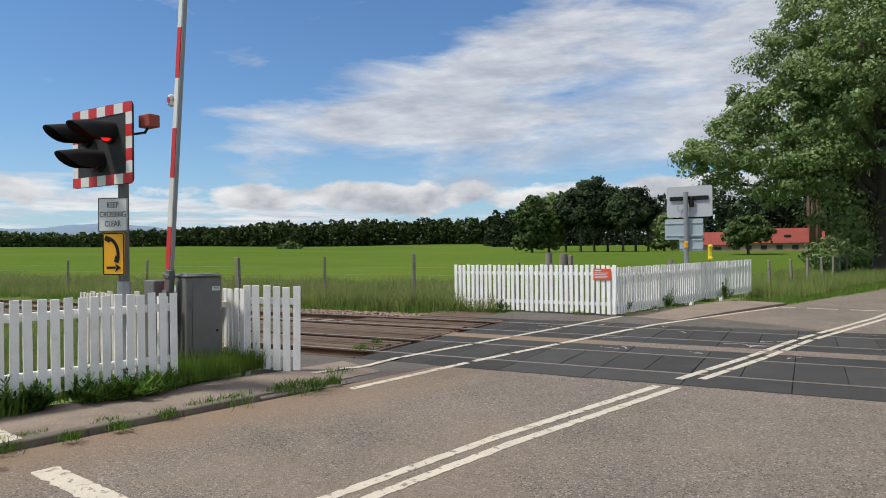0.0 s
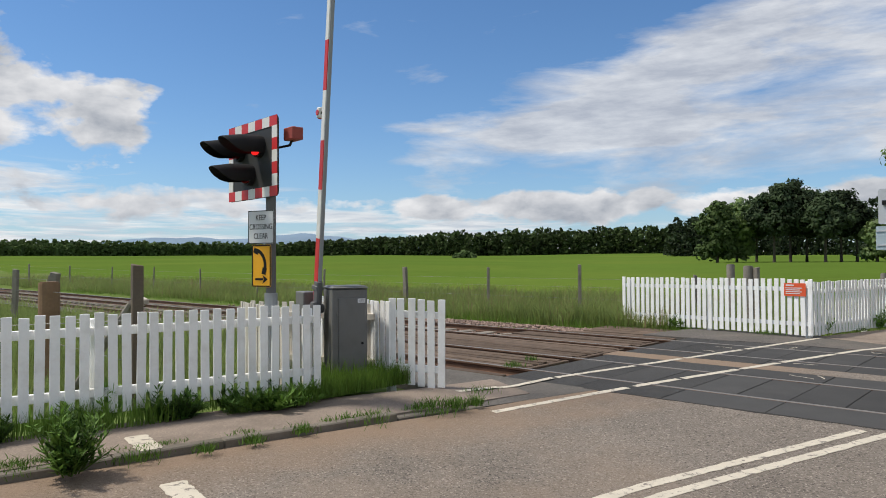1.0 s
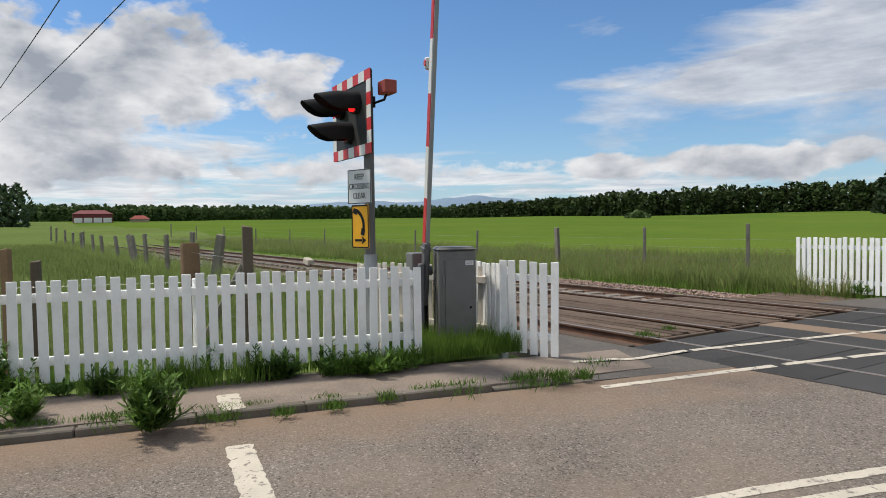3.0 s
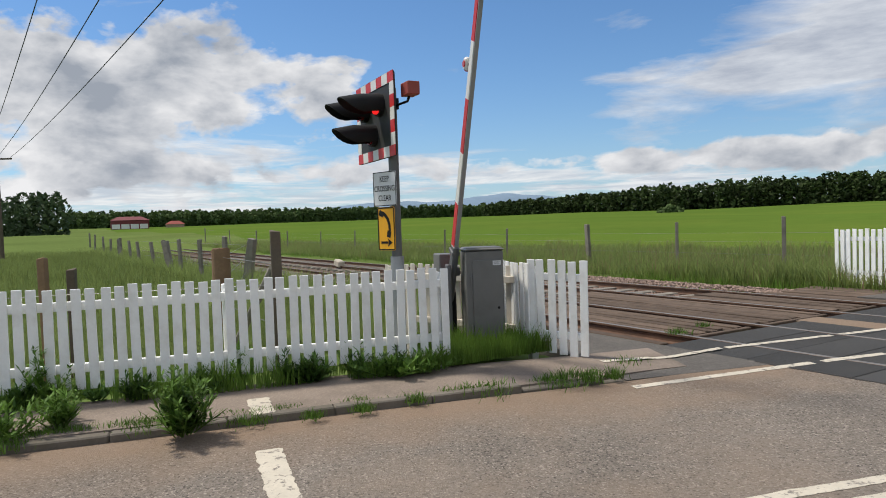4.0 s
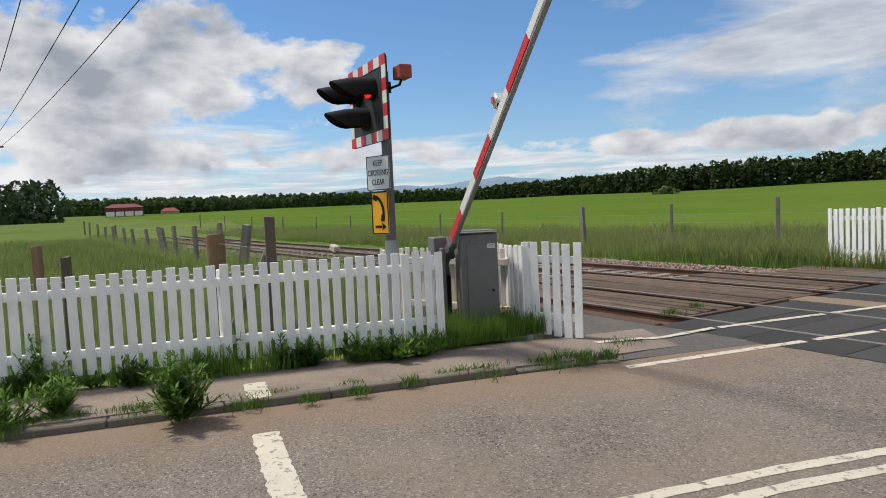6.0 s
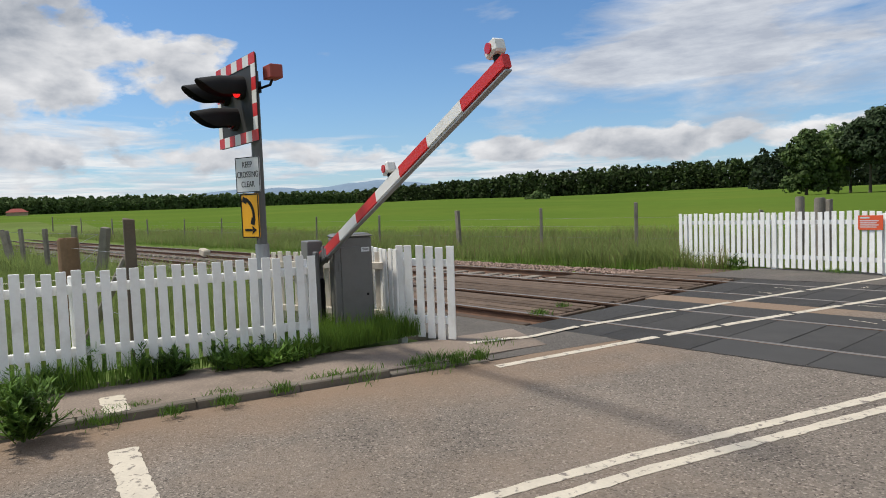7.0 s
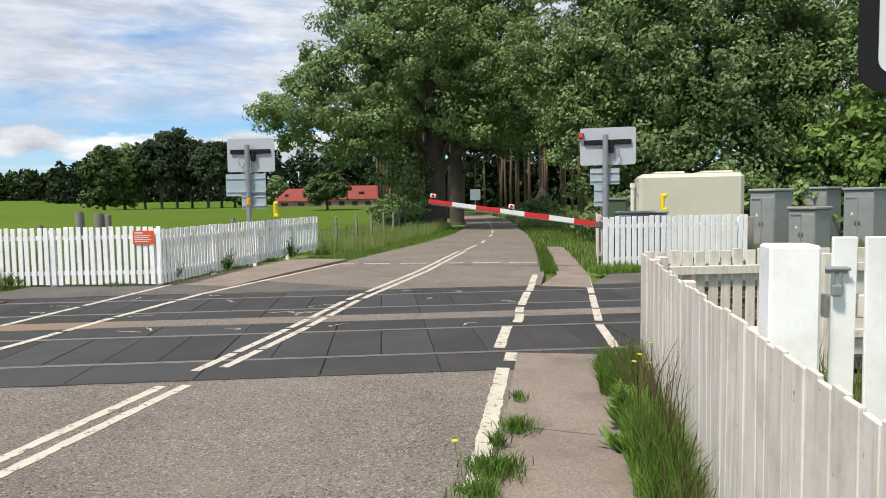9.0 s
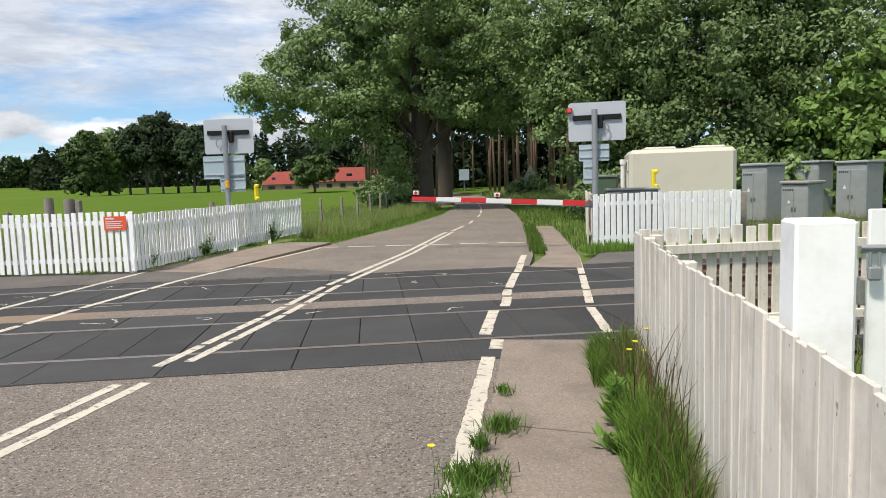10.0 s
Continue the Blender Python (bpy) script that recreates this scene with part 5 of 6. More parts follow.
# ---- posts, wires, poles ----
def post(m, h, w, label, mat, round_=False, name="fence_post"):
    bm = bmesh.new()
    if round_:
        tube(bm, (0, 0, -0.3), (0, 0, h), w / 2, w / 2 * 0.97, seg=18)
        bmesh.ops.bevel(bm, geom=[e for e in bm.edges if all(v.co.z > h - 0.01 for v in e.verts)], offset=0.02, segments=2, affect='EDGES')
    else:
        box(bm, (0, 0, h / 2 - 0.15), (w, w * 0.8, h + 0.3), bev=0.008)
        for v in bm.verts:
            if v.co.z > h - 0.05:
                v.co.z += 0.03 * noise.noise(v.co * 9)
    ob = part(name, bm, M[mat])
    ob.matrix_world = m
    return tagged(ob, label, "fence post", "old fence posts along the railway")


def wire_run(pts, r, label, sag=0.0, cat="wire", mat="wire"):
    bm = bmesh.new()
    for a, b in zip(pts, pts[1:]):
        a, b = Vector(a), Vector(b)
        n = 10 if sag else 1
        prev = a
        for k in range(1, n + 1):
            f = k / n
            p = a.lerp(b, f) - Vector((0, 0, sag * 4 * f * (1 - f)))
            tube(bm, prev, p, r, seg=5, caps=False)
            prev = p
    return tagged(part("wire", bm, M[mat]), label, cat)


def build_posts():
    rng = random.Random(11)
    post(pose(-7.95, -1.0, 0, 0, 1, 12), 1.66, 0.15, "tall square weathered timber post behind the fence", "post")
    post(pose(-10.77, -2.32, -0.1, 0, 0, 0), 1.5, 0.3, "thick round brown timber strainer post", "post_brown", True)
    post(pose(-8.04, -3.75, 0, 0, 1, 0), 1.42, 0.11, "short reddish-brown timber post in grass", "post_brown")
    post(pose(-8.44, -3.61, 0, 0, 0, 8), 1.27, 0.12, "short dark square timber post in grass", "post")
    bm = bmesh.new()
    tube(bm, (-8.0, -1.05, 1.2), (-8.9, -1.75, 0.1), 0.05, seg=8)
    tagged(part("brace", bm, M["post_grey"]), "slanting timber brace against the tall post", "brace", "old fence posts along the railway")
    # leaning grey posts along the railway boundary
    for s, h, lean, w in ((-18.9, 1.55, 10, 0.2), (-19.3, 1.5, 14, 0.16), (-21.6, 1.6, 2, 0.14), (-25.2, 1.5, -2, 0.14), (-29.2, 1.5, -4, 0.14), (-31.6, 1.45, -14, 0.2), (-32.2, 1.5, -16, 0.16), (-36.6, 1.35, -12, 0.15),
                          (-42.4, 1.3, -9, 0.15), (-46.6, 1.3, -8, 0.15), (-52.3, 1.4, -3, 0.16), (-53.5, 1.3, -4, 0.16), (-60, 1.2, 3, 0.15), (-66.5, 1.3, -3, 0.15), (-76.7, 1.3, 4, 0.15), (-84, 1.3, 0, 0.15)):
        p = rw(s, 5.2)
        post(pose(p.x, p.y, ground_z(p.x, p.y), lean * 0.2, lean, 60), h, w, "old grey leaning fence post in rough grass", "post_grey")
    for z in (0.5, 0.9, 1.25):
        wire_run([(-7.9, -1.0, z), (-10.75, -2.3, z), (*rw(-19, 5.2)[:2], z), (*rw(-42, 5.2)[:2], z)], 0.004, "thin rusty fence wire between old posts", cat="fence wire")
    wire_run([(-7.95, -1.0, 1.0), (-8.3, -3.7, 0.95), (-7.6, -6.5, 0.95)], 0.004, "thin fence wire behind the picket fence", cat="fence wire")
    # field fence beyond the track
    prev = []
    for s, w, h in ((-7.0, 0.09, 1.3), (-10.6, 0.1, 1.6), (-14.2, 0.09, 1.5), (-18.2, 0.16, 1.5), (-23.3, 0.08, 1.4), (-28.5, 0.08, 1.4), (-34, 0.08, 1.35), (-39.6, 0.09, 1.4), (-45.6, 0.09, 1.35), (-53, 0.09, 1.35), (-62, 0.1, 1.35), (-72, 0.1, 1.35), (-84, 0.1, 1.35)):
        p = rw(s, 17.43)
        z = ground_z(p.x, p.y)
        post(pose(p.x, p.y, z, rng.uniform(-2, 2), rng.uniform(-2, 2), rng.uniform(0, 90)), h + 0.05, w, "slim weathered post of the field fence", "post_grey")
        prev.append((p.x, p.y, z))
    for h in (0.6, 0.95, 1.2):
        wire_run([(x, y, z + h) for x, y, z in prev], 0.003, "thin wire of the field fence", cat="fence wire")
    for x, y, w, h in ((-12.47, 12.42, 0.2, 1.56), (-12.1, 12.62, 0.24, 1.52), (-11.9, 12.68, 0.12, 1.48), (-11.5, 16.6, 0.16, 1.3), (1.9, 19.6, 0.15, 1.2)):
        post(pose(x, y, 0.0), h, w, "stout round grey-brown post behind the far fence", "post_grey", w > 0.15)
    # verge fence beyond the far picket fence
    for k in range(9):
        y = 22.5 + 2.6 * k
        post(pose(lerp_x(LEFT, y) - 3.5 - 0.1 * k, y, -0.05, 0, rng.uniform(-3, 3)), 1.2, 0.1, "weathered post of the roadside wire fence", "post_grey")
    # telegraph pole and lines
    root = empty("telegraph_pole", pose(-55.1, -29.3, 0.6), "wooden telegraph pole with a crossarm far along the railway", "telegraph pole")
    bm = bmesh.new()
    tube(bm, (0, 0, -1), (0, 0, 7.7), 0.16, 0.11, seg=12)
    part("pole", bm, M["post"], root)
    bm = bmesh.new()
    box(bm, (0, 0, 7.2), (0.12, 2.2, 0.12), bev=0.01)
    part("crossarm", bm, M["post"], root)
    for off, far in ((-1.0, (-17.46, -8.04, 7.6)), (0.0, (-17.53, -6.58, 7.6)), (1.0, (-17.61, -5.04, 7.6))):
        a = Vector((-55.1, -29.3 + off, 7.9))
        b = Vector(far)
        wire_run([a, b, b + (b - a).normalized() * 50 + Vector((0, 0, 0.6))], 0.015, "black overhead line against the sky", sag=0.25, cat="overhead line", mat="cable")
    bm = bmesh.new()
    box(bm, (0, 0, 0.1), (0.5, 0.3, 0.28), bev=0.04)
    ob = part("marker_stone", bm, material("pale_stone", (0.5, 0.45, 0.36), 0.9, spots=0.3, scale=5))
    ob.matrix_world = pose(-29.4, -1.75, 0.0, 0, 12, 30)
    tagged(ob, "pale stone block lying beside the track", "stone block")


build_posts()


# ---- foliage ----
def mesh_fast(name, verts, faces, mat, smooth=False):
    me = bpy.data.meshes.new(name)
    nv, nf, k = len(verts), len(faces), faces.shape[1]
    me.vertices.add(nv)
    me.vertices.foreach_set("co", np.ascontiguousarray(verts, dtype=np.float32).ravel())
    me.loops.add(nf * k)
    me.loops.foreach_set("vertex_index", np.ascontiguousarray(faces, dtype=np.int32).ravel())
    me.polygons.add(nf)
    me.polygons.foreach_set("loop_start", np.arange(0, nf * k, k, dtype=np.int32))
    me.update(calc_edges=True)
    for m in (mat if isinstance(mat, list) else [mat]):
        me.materials.append(m)
    return me


def leaves(rng, pts, size, up=0.5, out=None):
    """Folded leaf sprays at the points: two triangles each, turned at random with a lean up and out of the clump."""
    n = len(pts)
    nrm = rng.normal(size=(n, 3)) * (1.0 if out is None else 0.42) + np.array([0, 0, up])
    if out is not None:
        nrm += out
    nrm /= np.linalg.norm(nrm, axis=1, keepdims=True)
    t = np.cross(nrm, rng.normal(size=(n, 3)))
    t /= np.linalg.norm(t, axis=1, keepdims=True)
    b = np.cross(nrm, t)
    s = size * rng.uniform(0.6, 1.4, (n, 1))
    v = np.stack([pts - t * s, pts - b * s * 0.55 + nrm * s * 0.12, pts + t * s, pts + b * s * 0.55 + nrm * s * 0.12], 1)
    f = np.array([[0, 1, 2], [0, 2, 3]])[None] + (np.arange(n) * 4)[:, None, None]
    return v.reshape(-1, 3), f.reshape(-1, 3)


def crown_points(rng, blobs, per_m2, clump=0.55, leaf_per=26):
    """Leaf places in clumps over the outside of each rounded mass of the crown, with gaps between, and the way each leaf faces."""
    out, way = [], []
    for x, y, z, r in blobs:
        n = max(6, int(4 * math.pi * r * r * per_m2))
        d = rng.normal(size=(n, 3))
        d /= np.linalg.norm(d, axis=1, keepdims=True)
        rad = r * rng.uniform(0.45, 1.16, (n, 1)) ** 0.8
        c = np.array([x, y, z]) + d * rad * np.array([1, 1, 0.82])
        k = rng.integers(leaf_per // 2, leaf_per + leaf_per // 2, n)
        cc = np.repeat(c, k, axis=0)
        sz = np.repeat(rng.uniform(0.4, 1.35, (n, 1)), k, axis=0)
        off = rng.normal(size=cc.shape)
        off *= (1.5 * rng.uniform(0.1, 1, (len(off), 1)) ** 0.4) / np.linalg.norm(off, axis=1, keepdims=True)
        off *= np.array([1, 1, 0.6])
        out.append(cc + off * clump * sz)
        way.append(off * 0.9 + np.repeat(d, k, axis=0) * 0.35)
    return np.concatenate(out), np.concatenate(way)


def limbs(trunk_r, height, tips, seed, lean=(0, 0)):
    """A tapered trunk and curved limbs out to the masses of the crown."""
    rng = random.Random(seed)
    bm = bmesh.new()
    top = Vector((lean[0], lean[1], height))
    pts = [Vector((0, 0, -0.5)), Vector((0, 0, 0.15)), Vector((lean[0] * 0.3, lean[1] * 0.3, height * 0.35)), Vector((lean[0] * 0.6, lean[1] * 0.6, height * 0.7)), top]
    rad = [trunk_r * 1.5, trunk_r * 1.15, trunk_r * 0.9, trunk_r * 0.65, trunk_r * 0.25]
    for a, b, r1, r2 in zip(pts, pts[1:], rad, rad[1:]):
        tube(bm, a, b, r1, r2, seg=12, caps=False)
    for tip in tips:
        tip = Vector(tip)
        f = min(0.9, max(0.22, tip.z / height * rng.uniform(0.45, 0.65)))
        a = Vector((lean[0] * f, lean[1] * f, height * f))
        m = a.lerp(tip, 0.5) + Vector((0, 0, rng.uniform(0.2, 1.0)))
        r = trunk_r * rng.uniform(0.22, 0.4)
        tube(bm, a, a.lerp(m, 0.55), r, r * 0.75, seg=7, caps=False)
        tube(bm, a.lerp(m, 0.55), m, r * 0.75, r * 0.6, seg=7, caps=False)
        tube(bm, m, tip, r * 0.6, r * 0.12, seg=6, caps=False)
        for k in range(3):
            e = tip + Vector((rng.uniform(-1, 1), rng.uniform(-1, 1), rng.uniform(-0.4, 0.8))) * 1.4
            tube(bm, m.lerp(tip, 0.4 + 0.2 * k), e, r * 0.25, r * 0.06, seg=5, caps=False)
    return bm


def tree(base, az, blobs, trunk_r, height, seed, label, leaf="leaf", size=0.2, per_m2=1.0, clump=0.5, leaf_per=26, name="tree", bark="bark", group="trees beyond the crossing", lean=(0, 0)):
    """blobs: masses of the crown as (right, away, up, radius), seen from the crossing along az degrees left of +y."""
    root = empty(name, pose(*base, 0, 0, az), label, "tree", group)
    rng = np.random.default_rng(seed)
    part("trunk", limbs(trunk_r, height, [(b[0], b[1], b[2]) for b in blobs], seed, lean), M[bark], root, smooth=True)
    pts, way = crown_points(rng, blobs, per_m2, clump, leaf_per)
    v, f = leaves(rng, pts, size, 0.35, way)
    ob = new("crown", mesh_fast("crown", v, f, M[leaf]))
    ob.parent = root
    return root


def big_trees():
    oak = [(-8.2, 0, 7.2, 2.1), (-6.6, 0.5, 9.3, 2.0), (-4.2, -1, 11.9, 2.3), (-2, 0, 14.6, 3.1), (1.5, 0, 15.6, 3.1), (4.2, 0, 13.6, 3), (-4.6, -1.5, 8.6, 3), (-1, -2.6, 10.8, 3.2), (3, -1.6, 10, 3), (-6, 0, 5.6, 1.9),
           (-3, -2, 6, 2.2), (-1.9, -1.2, 3.6, 1.6), (2.2, -2, 6.6, 2.3), (5.6, 0, 9, 2.8), (0.5, 2.5, 9, 2.8), (-9.8, 0, 7.2, 1.0), (-9.2, 0.4, 5.5, 0.8), (4.8, 0, 6.6, 1.9), (-1.2, -0.8, 2.0, 0.9)]
    tree((-14.4, 39.4, 0.1), 21.7, oak, 0.62, 13.5, 1, "large spreading oak with dense dark green leaves beside the lane", size=0.1, per_m2=0.8, clump=0.56, leaf_per=120)
    tall = [(-3, 0, 12, 3), (0, 0, 15, 3.4), (-1, -1, 9, 3), (2.5, -1, 8.5, 2.6), (-4.5, 0, 8.5, 2.4), (0, 2, 12, 4), (4.2, 0, 6.2, 1.6)]
    tree((-17.0, 50.5, 0.0), 20, tall, 0.5, 13, 2, "tall broadleaf tree behind the oak with a forked trunk", "leaf_b", size=0.17, per_m2=1.5, clump=0.48, leaf_per=32)
    r1 = [(-0.6, -1, 5.4, 2.2), (-2.4, 0, 8.4, 2.6), (0, 0, 14.5, 3.4), (2.6, 0, 12.5, 3), (1.5, -1.6, 8.6, 3), (3.6, -1, 6, 2.4), (0.5, -2, 4.2, 2.2), (0.9, -1.2, 2.2, 1.6), (2.5, -1.5, 2.6, 1.9), (0, 2.5, 9, 4)]
    tree((-4.4, 35.0, 0), 10, r1, 0.5, 13, 3, "dense dark green roadside tree with foliage to the ground", "leaf_b", size=0.1, per_m2=0.85, clump=0.55, leaf_per=95)
    tree((-0.4, 34.6, 0), 1, [(x * 1.05, y, z * 0.8, r) for x, y, z, r in r1] + [(4.4, 0, 8.2, 2.4)], 0.45, 13, 4, "dense dark green tree behind the cream housing", "leaf", size=0.1, per_m2=0.85, clump=0.55, leaf_per=90)
    tree((5.2, 35.4, 0), -7, [(x, y, z * 0.72, r * 0.95) for x, y, z, r in r1], 0.45, 12, 5, "dense broadleaf tree behind the grey cabinets", "leaf_b", size=0.1, per_m2=0.85, clump=0.55, leaf_per=90)
    r4 = [(-2, 0, 4.5, 2.2), (0, 0, 7.2, 2.6), (2, 0, 5.5, 2.4), (0, -1, 3, 2.2), (3.2, 0, 3, 2), (-2.5, 0, 2, 1.8), (1.5, -1, 1.4, 1.6)]
    tree((10.6, 35.0, 0), -15, r4, 0.3, 7, 6, "smaller bright green tree at the end of the row", "leaf_y", size=0.16, per_m2=1.9, clump=0.4)
    tree((7.6, 31.6, 0), -12, [(x * 0.9, y, z * 0.72, r * 0.8) for x, y, z, r in r4], 0.2, 5, 7, "fresh yellow-green young tree behind the cabinets", "leaf_y", size=0.15, per_m2=2.1, clump=0.36)
    tree((16, 37, 0), -22, [(x, y, z * 0.55, r * 0.8) for x, y, z, r in r1[:8]], 0.4, 7, 8, "broadleaf tree beyond the compound", "leaf", size=0.22, per_m2=1.2)
    shrub = [(-1.0, 0, 0.9, 1.0), (0.2, 0, 1.3, 1.1), (1.2, 0, 0.8, 0.9)]
    for k, (x, y, s) in enumerate(((-3.0, 31.4, 0.85), (-1.9, 28.6, 0.8), (-0.6, 28.8, 1.2), (1.5, 29.5, 1.3), (4.0, 30.0, 1.0), (10.5, 30.5, 1.3),(13.5, 31, 1.5), (-18.3, 43.5, 0.8), (-19.5, 46, 1.2), (-12.3, 59, 1.0))):
        tree((x, y, -0.05), 10, [tuple(q * s for q in b) for b in shrub], 0.06, 1.2 * s, 30 + k, "leafy green shrub at the edge of the trees", "leaf_b" if k % 2 else "leaf", size=0.12, per_m2=4.5, clump=0.25, leaf_per=20, name="shrub", group="shrubs under the trees")


def pine_stand():
    rng = random.Random(8)
    made = []
    for v in range(3):
        root = empty("pine_tree", pose(0, 300 + 20 * v, -60), "tall plantation pine with a bare reddish trunk", "tree", "plantation pines behind the lane")
        bm = bmesh.new()
        tube(bm, (0, 0, -0.5), (rng.uniform(-0.4, 0.4), 0, 13), 0.18, 0.1, seg=9)
        part("trunk", bm, M["bark_pine"], root, smooth=True)
        nr = np.random.default_rng(60 + v)
        blobs = [(0, 0, 13, 1.8), (1.2, 0.4, 11.4, 1.3), (-1.3, 0, 12, 1.4), (0.2, -1, 10.4, 1.2), (0, 0, 15, 1.3)]
        pts, way = crown_points(nr, blobs, 0.8, 0.5, 20)
        vv, ff = leaves(nr, pts, 0.42, 0.35, way)
        ob = new("crown", mesh_fast("crown", vv, ff, M["leaf_d"]))
        ob.parent = root
        made.append(root)
    k = 0
    for d in (72, 79, 87, 96, 106, 118):
        for az in np.arange(4, 27, 1.7):
            if rng.random() < 0.12:
                continue
            a = radians(az + rng.uniform(-0.7, 0.7))
            dd = d + rng.uniform(-3, 3)
            x, y = 0.8 - math.sin(a) * dd, 0.8 + math.cos(a) * dd
            if abs(x - (-18 - (y - 60) * 0.36)) < 3.2 and y < 95:
                continue
            m = pose(x, y, ground_z(x, y), 0, rng.uniform(-1.5, 1.5), rng.uniform(0, 360))
            if k < 3:
                made[k].matrix_world = m
            else:
                copy_thing(made[k % 3], m)
            k += 1


def wood(name, label, runs, seed, mat, conifer=0.5):
    """A far belt of trees: many crowns of leaf sprays, in several rows, joined."""
    rng = np.random.default_rng(seed)
    V, F, n = [], [], 0
    for az0, az1, d0, d1, h0, h1, rows in runs:
        span = abs(math.radians(az1 - az0)) * (d0 + d1) / 2
        count = int(span / 2.3)
        for row in range(rows):
            for k in range(count):
                f = (k + rng.uniform(-0.4, 0.4)) / max(1, count)
                d = d0 + (d1 - d0) * f + row * 7 + rng.uniform(-2, 2)
                a = math.radians(az0 + (az1 - az0) * f)
                h = (h0 + (h1 - h0) * f) * rng.uniform(0.78, 1.08) * (1 + 0.04 * row)
                x, y = 0.6 - math.sin(a) * d, 0.4 + math.cos(a) * d
                z0 = ground_z(x, y)
                m = 130 if d < 260 else 110
                u = rng.uniform(0.0, 1, m)
                if rng.random() < conifer:
                    rad = 2.4 * (1 - u) ** 0.7 + 0.4
                else:
                    rad = 3.3 * np.sqrt(np.clip(1 - (2 * u - 0.95) ** 2, 0.05, 1))
                t = rng.uniform(0, 2 * math.pi, m)
                pts = np.stack([x + rad * np.cos(t), y + rad * np.sin(t), z0 + h * u], -1)
                v, fc = leaves(rng, pts, 0.75 if d < 260 else (1.05 if d < 500 else 1.6), 0.8)
                V.append(v), F.append(fc + n)
                n += len(v)
    ob = new(name, mesh_fast(name, np.concatenate(V), np.concatenate(F), M[mat]))
    tagged(ob, label, "woodland", kind="stuff")


def distance():
    wood("far_wood", "dark belt of mixed woodland along the far field edge", [(81.5, 66, 430, 350, 8, 12, 3), (66, 48, 350, 330, 12, 12.5, 3)], 1, "leaf_m", 0.45)
    wood("far_wood", "distant low belt of trees on the horizon", [(114, 80, 640, 700, 15, 14, 2), (113, 97, 560, 600, 12, 10, 1)], 2, "leaf_m", 0.3)
    wood("pine_clump", "dark clump of pines beside the railway", [(119, 113.6, 190, 190, 9, 9.5, 3)], 3, "leaf_d", 0.3)
    wood("far_wood", "dark conifer wood behind the farmhouse", [(50, 37, 260, 240, 13, 12, 3), (37, 18, 200, 170, 13, 15, 3), (18, -30, 130, 110, 14, 15, 2), (30, 4, 124, 124, 9, 9, 3)], 4, "leaf_d", 0.6)
    # the grove in the field
    g = [(0, 0, 8.5, 2.6), (-1.8, 0, 7, 2.1), (1.9, 0, 7.2, 2.1), (0.4, -1, 6, 2.2), (0.3, 0, 10.3, 1.7)]
    for k, (az, h, leaf, low) in enumerate(((47.0, 0.95, "leaf_m", 1), (45.6, 1.0, "leaf_b", 1), (44.2, 1.08, "leaf_d", 0), (43.0, 1.18, "leaf_d", 0), (41.9, 1.26, "leaf_d", 0), (40.8, 1.14, "leaf_d", 0), (39.6, 1.02, "leaf_d", 0), (38.6, 1.1, "leaf_d", 0), (37.6, 0.9, "leaf_d", 0), (36.4, 0.62, "leaf_b", 1), (34.4, 0.5, "leaf", 1))):
        a, d = radians(az), 138 + 5 * (k % 3)
        x, y = 0.7 - math.sin(a) * d, 0.5 + math.cos(a) * d
        bl = [(p * h, q * h, r * h, s * h) for p, q, r, s in g] + ([(0, 0, 3.5 * h, 2.6 * h), (-1.5, 0, 2 * h, 1.8 * h), (1.5, 0, 2.2 * h, 1.8 * h)] if low else [])
        tree((x, y, ground_z(x, y)), az, bl, 0.22, 9 * h, 80 + k, "bushy green tree at the edge of the grove" if low else "dark pine of the grove in the field", leaf, size=0.34, per_m2=1.0, clump=0.65, leaf_per=24, group="grove in the field")
    tree((-46.3, 81, ground_z(-46.3, 81)), 30, [(0, 0, 3.4, 1.9), (-1.2, 0, 2.6, 1.4), (1.2, 0, 2.8, 1.4)], 0.15, 3.5, 99, "round green tree in front of the farmhouse", "leaf_m", size=0.3, per_m2=1.6, clump=0.5, group="garden trees at the farmhouse")
    a = radians(67.0)
    d = 210
    x, y = 0.7 - math.sin(a) * d, 0.4 + math.cos(a) * d
    tree((x, y, ground_z(x, y)), 67, [(-2.2, 0, 0.6, 1.2), (0, 0, 0.9, 1.5), (2.2, 0, 0.6, 1.2)], 0.1, 0.8, 120, "low round thorn bush in the barley field", "leaf_m", size=0.45, per_m2=1.6, clump=0.5, leaf_per=14, name="shrub", group="bushes in the field")
    # hills
    bm = bmesh.new()
    prev = None
    for k in range(90):
        az = radians(125 - k * 0.8)
        h = 118 + 26 * noise.noise((k * 0.11, 0, 5)) + 12 * noise.noise((k * 0.4, 2, 5))
        h *= max(0.3, 1.06 - abs(k - 53) / 42)
        dx, dy = -math.sin(az), math.cos(az)
        row = [bm.verts.new((dx * 2700, dy * 2700, 0)), bm.verts.new((dx * 2900, dy * 2900, h * 0.7)), bm.verts.new((dx * 3100, dy * 3100, h)), bm.verts.new((dx * 3400, dy * 3400, 0))]
        if prev:
            for i in range(3):
                bm.faces.new((prev[i], row[i], row[i + 1], prev[i + 1]))
        prev = row
    bmesh.ops.recalc_face_normals(bm, faces=bm.faces)
    tagged(part("hills", bm, M["hill"], smooth=True), "low hills on the horizon, with haze put in as blue colour", "hills", kind="structure")


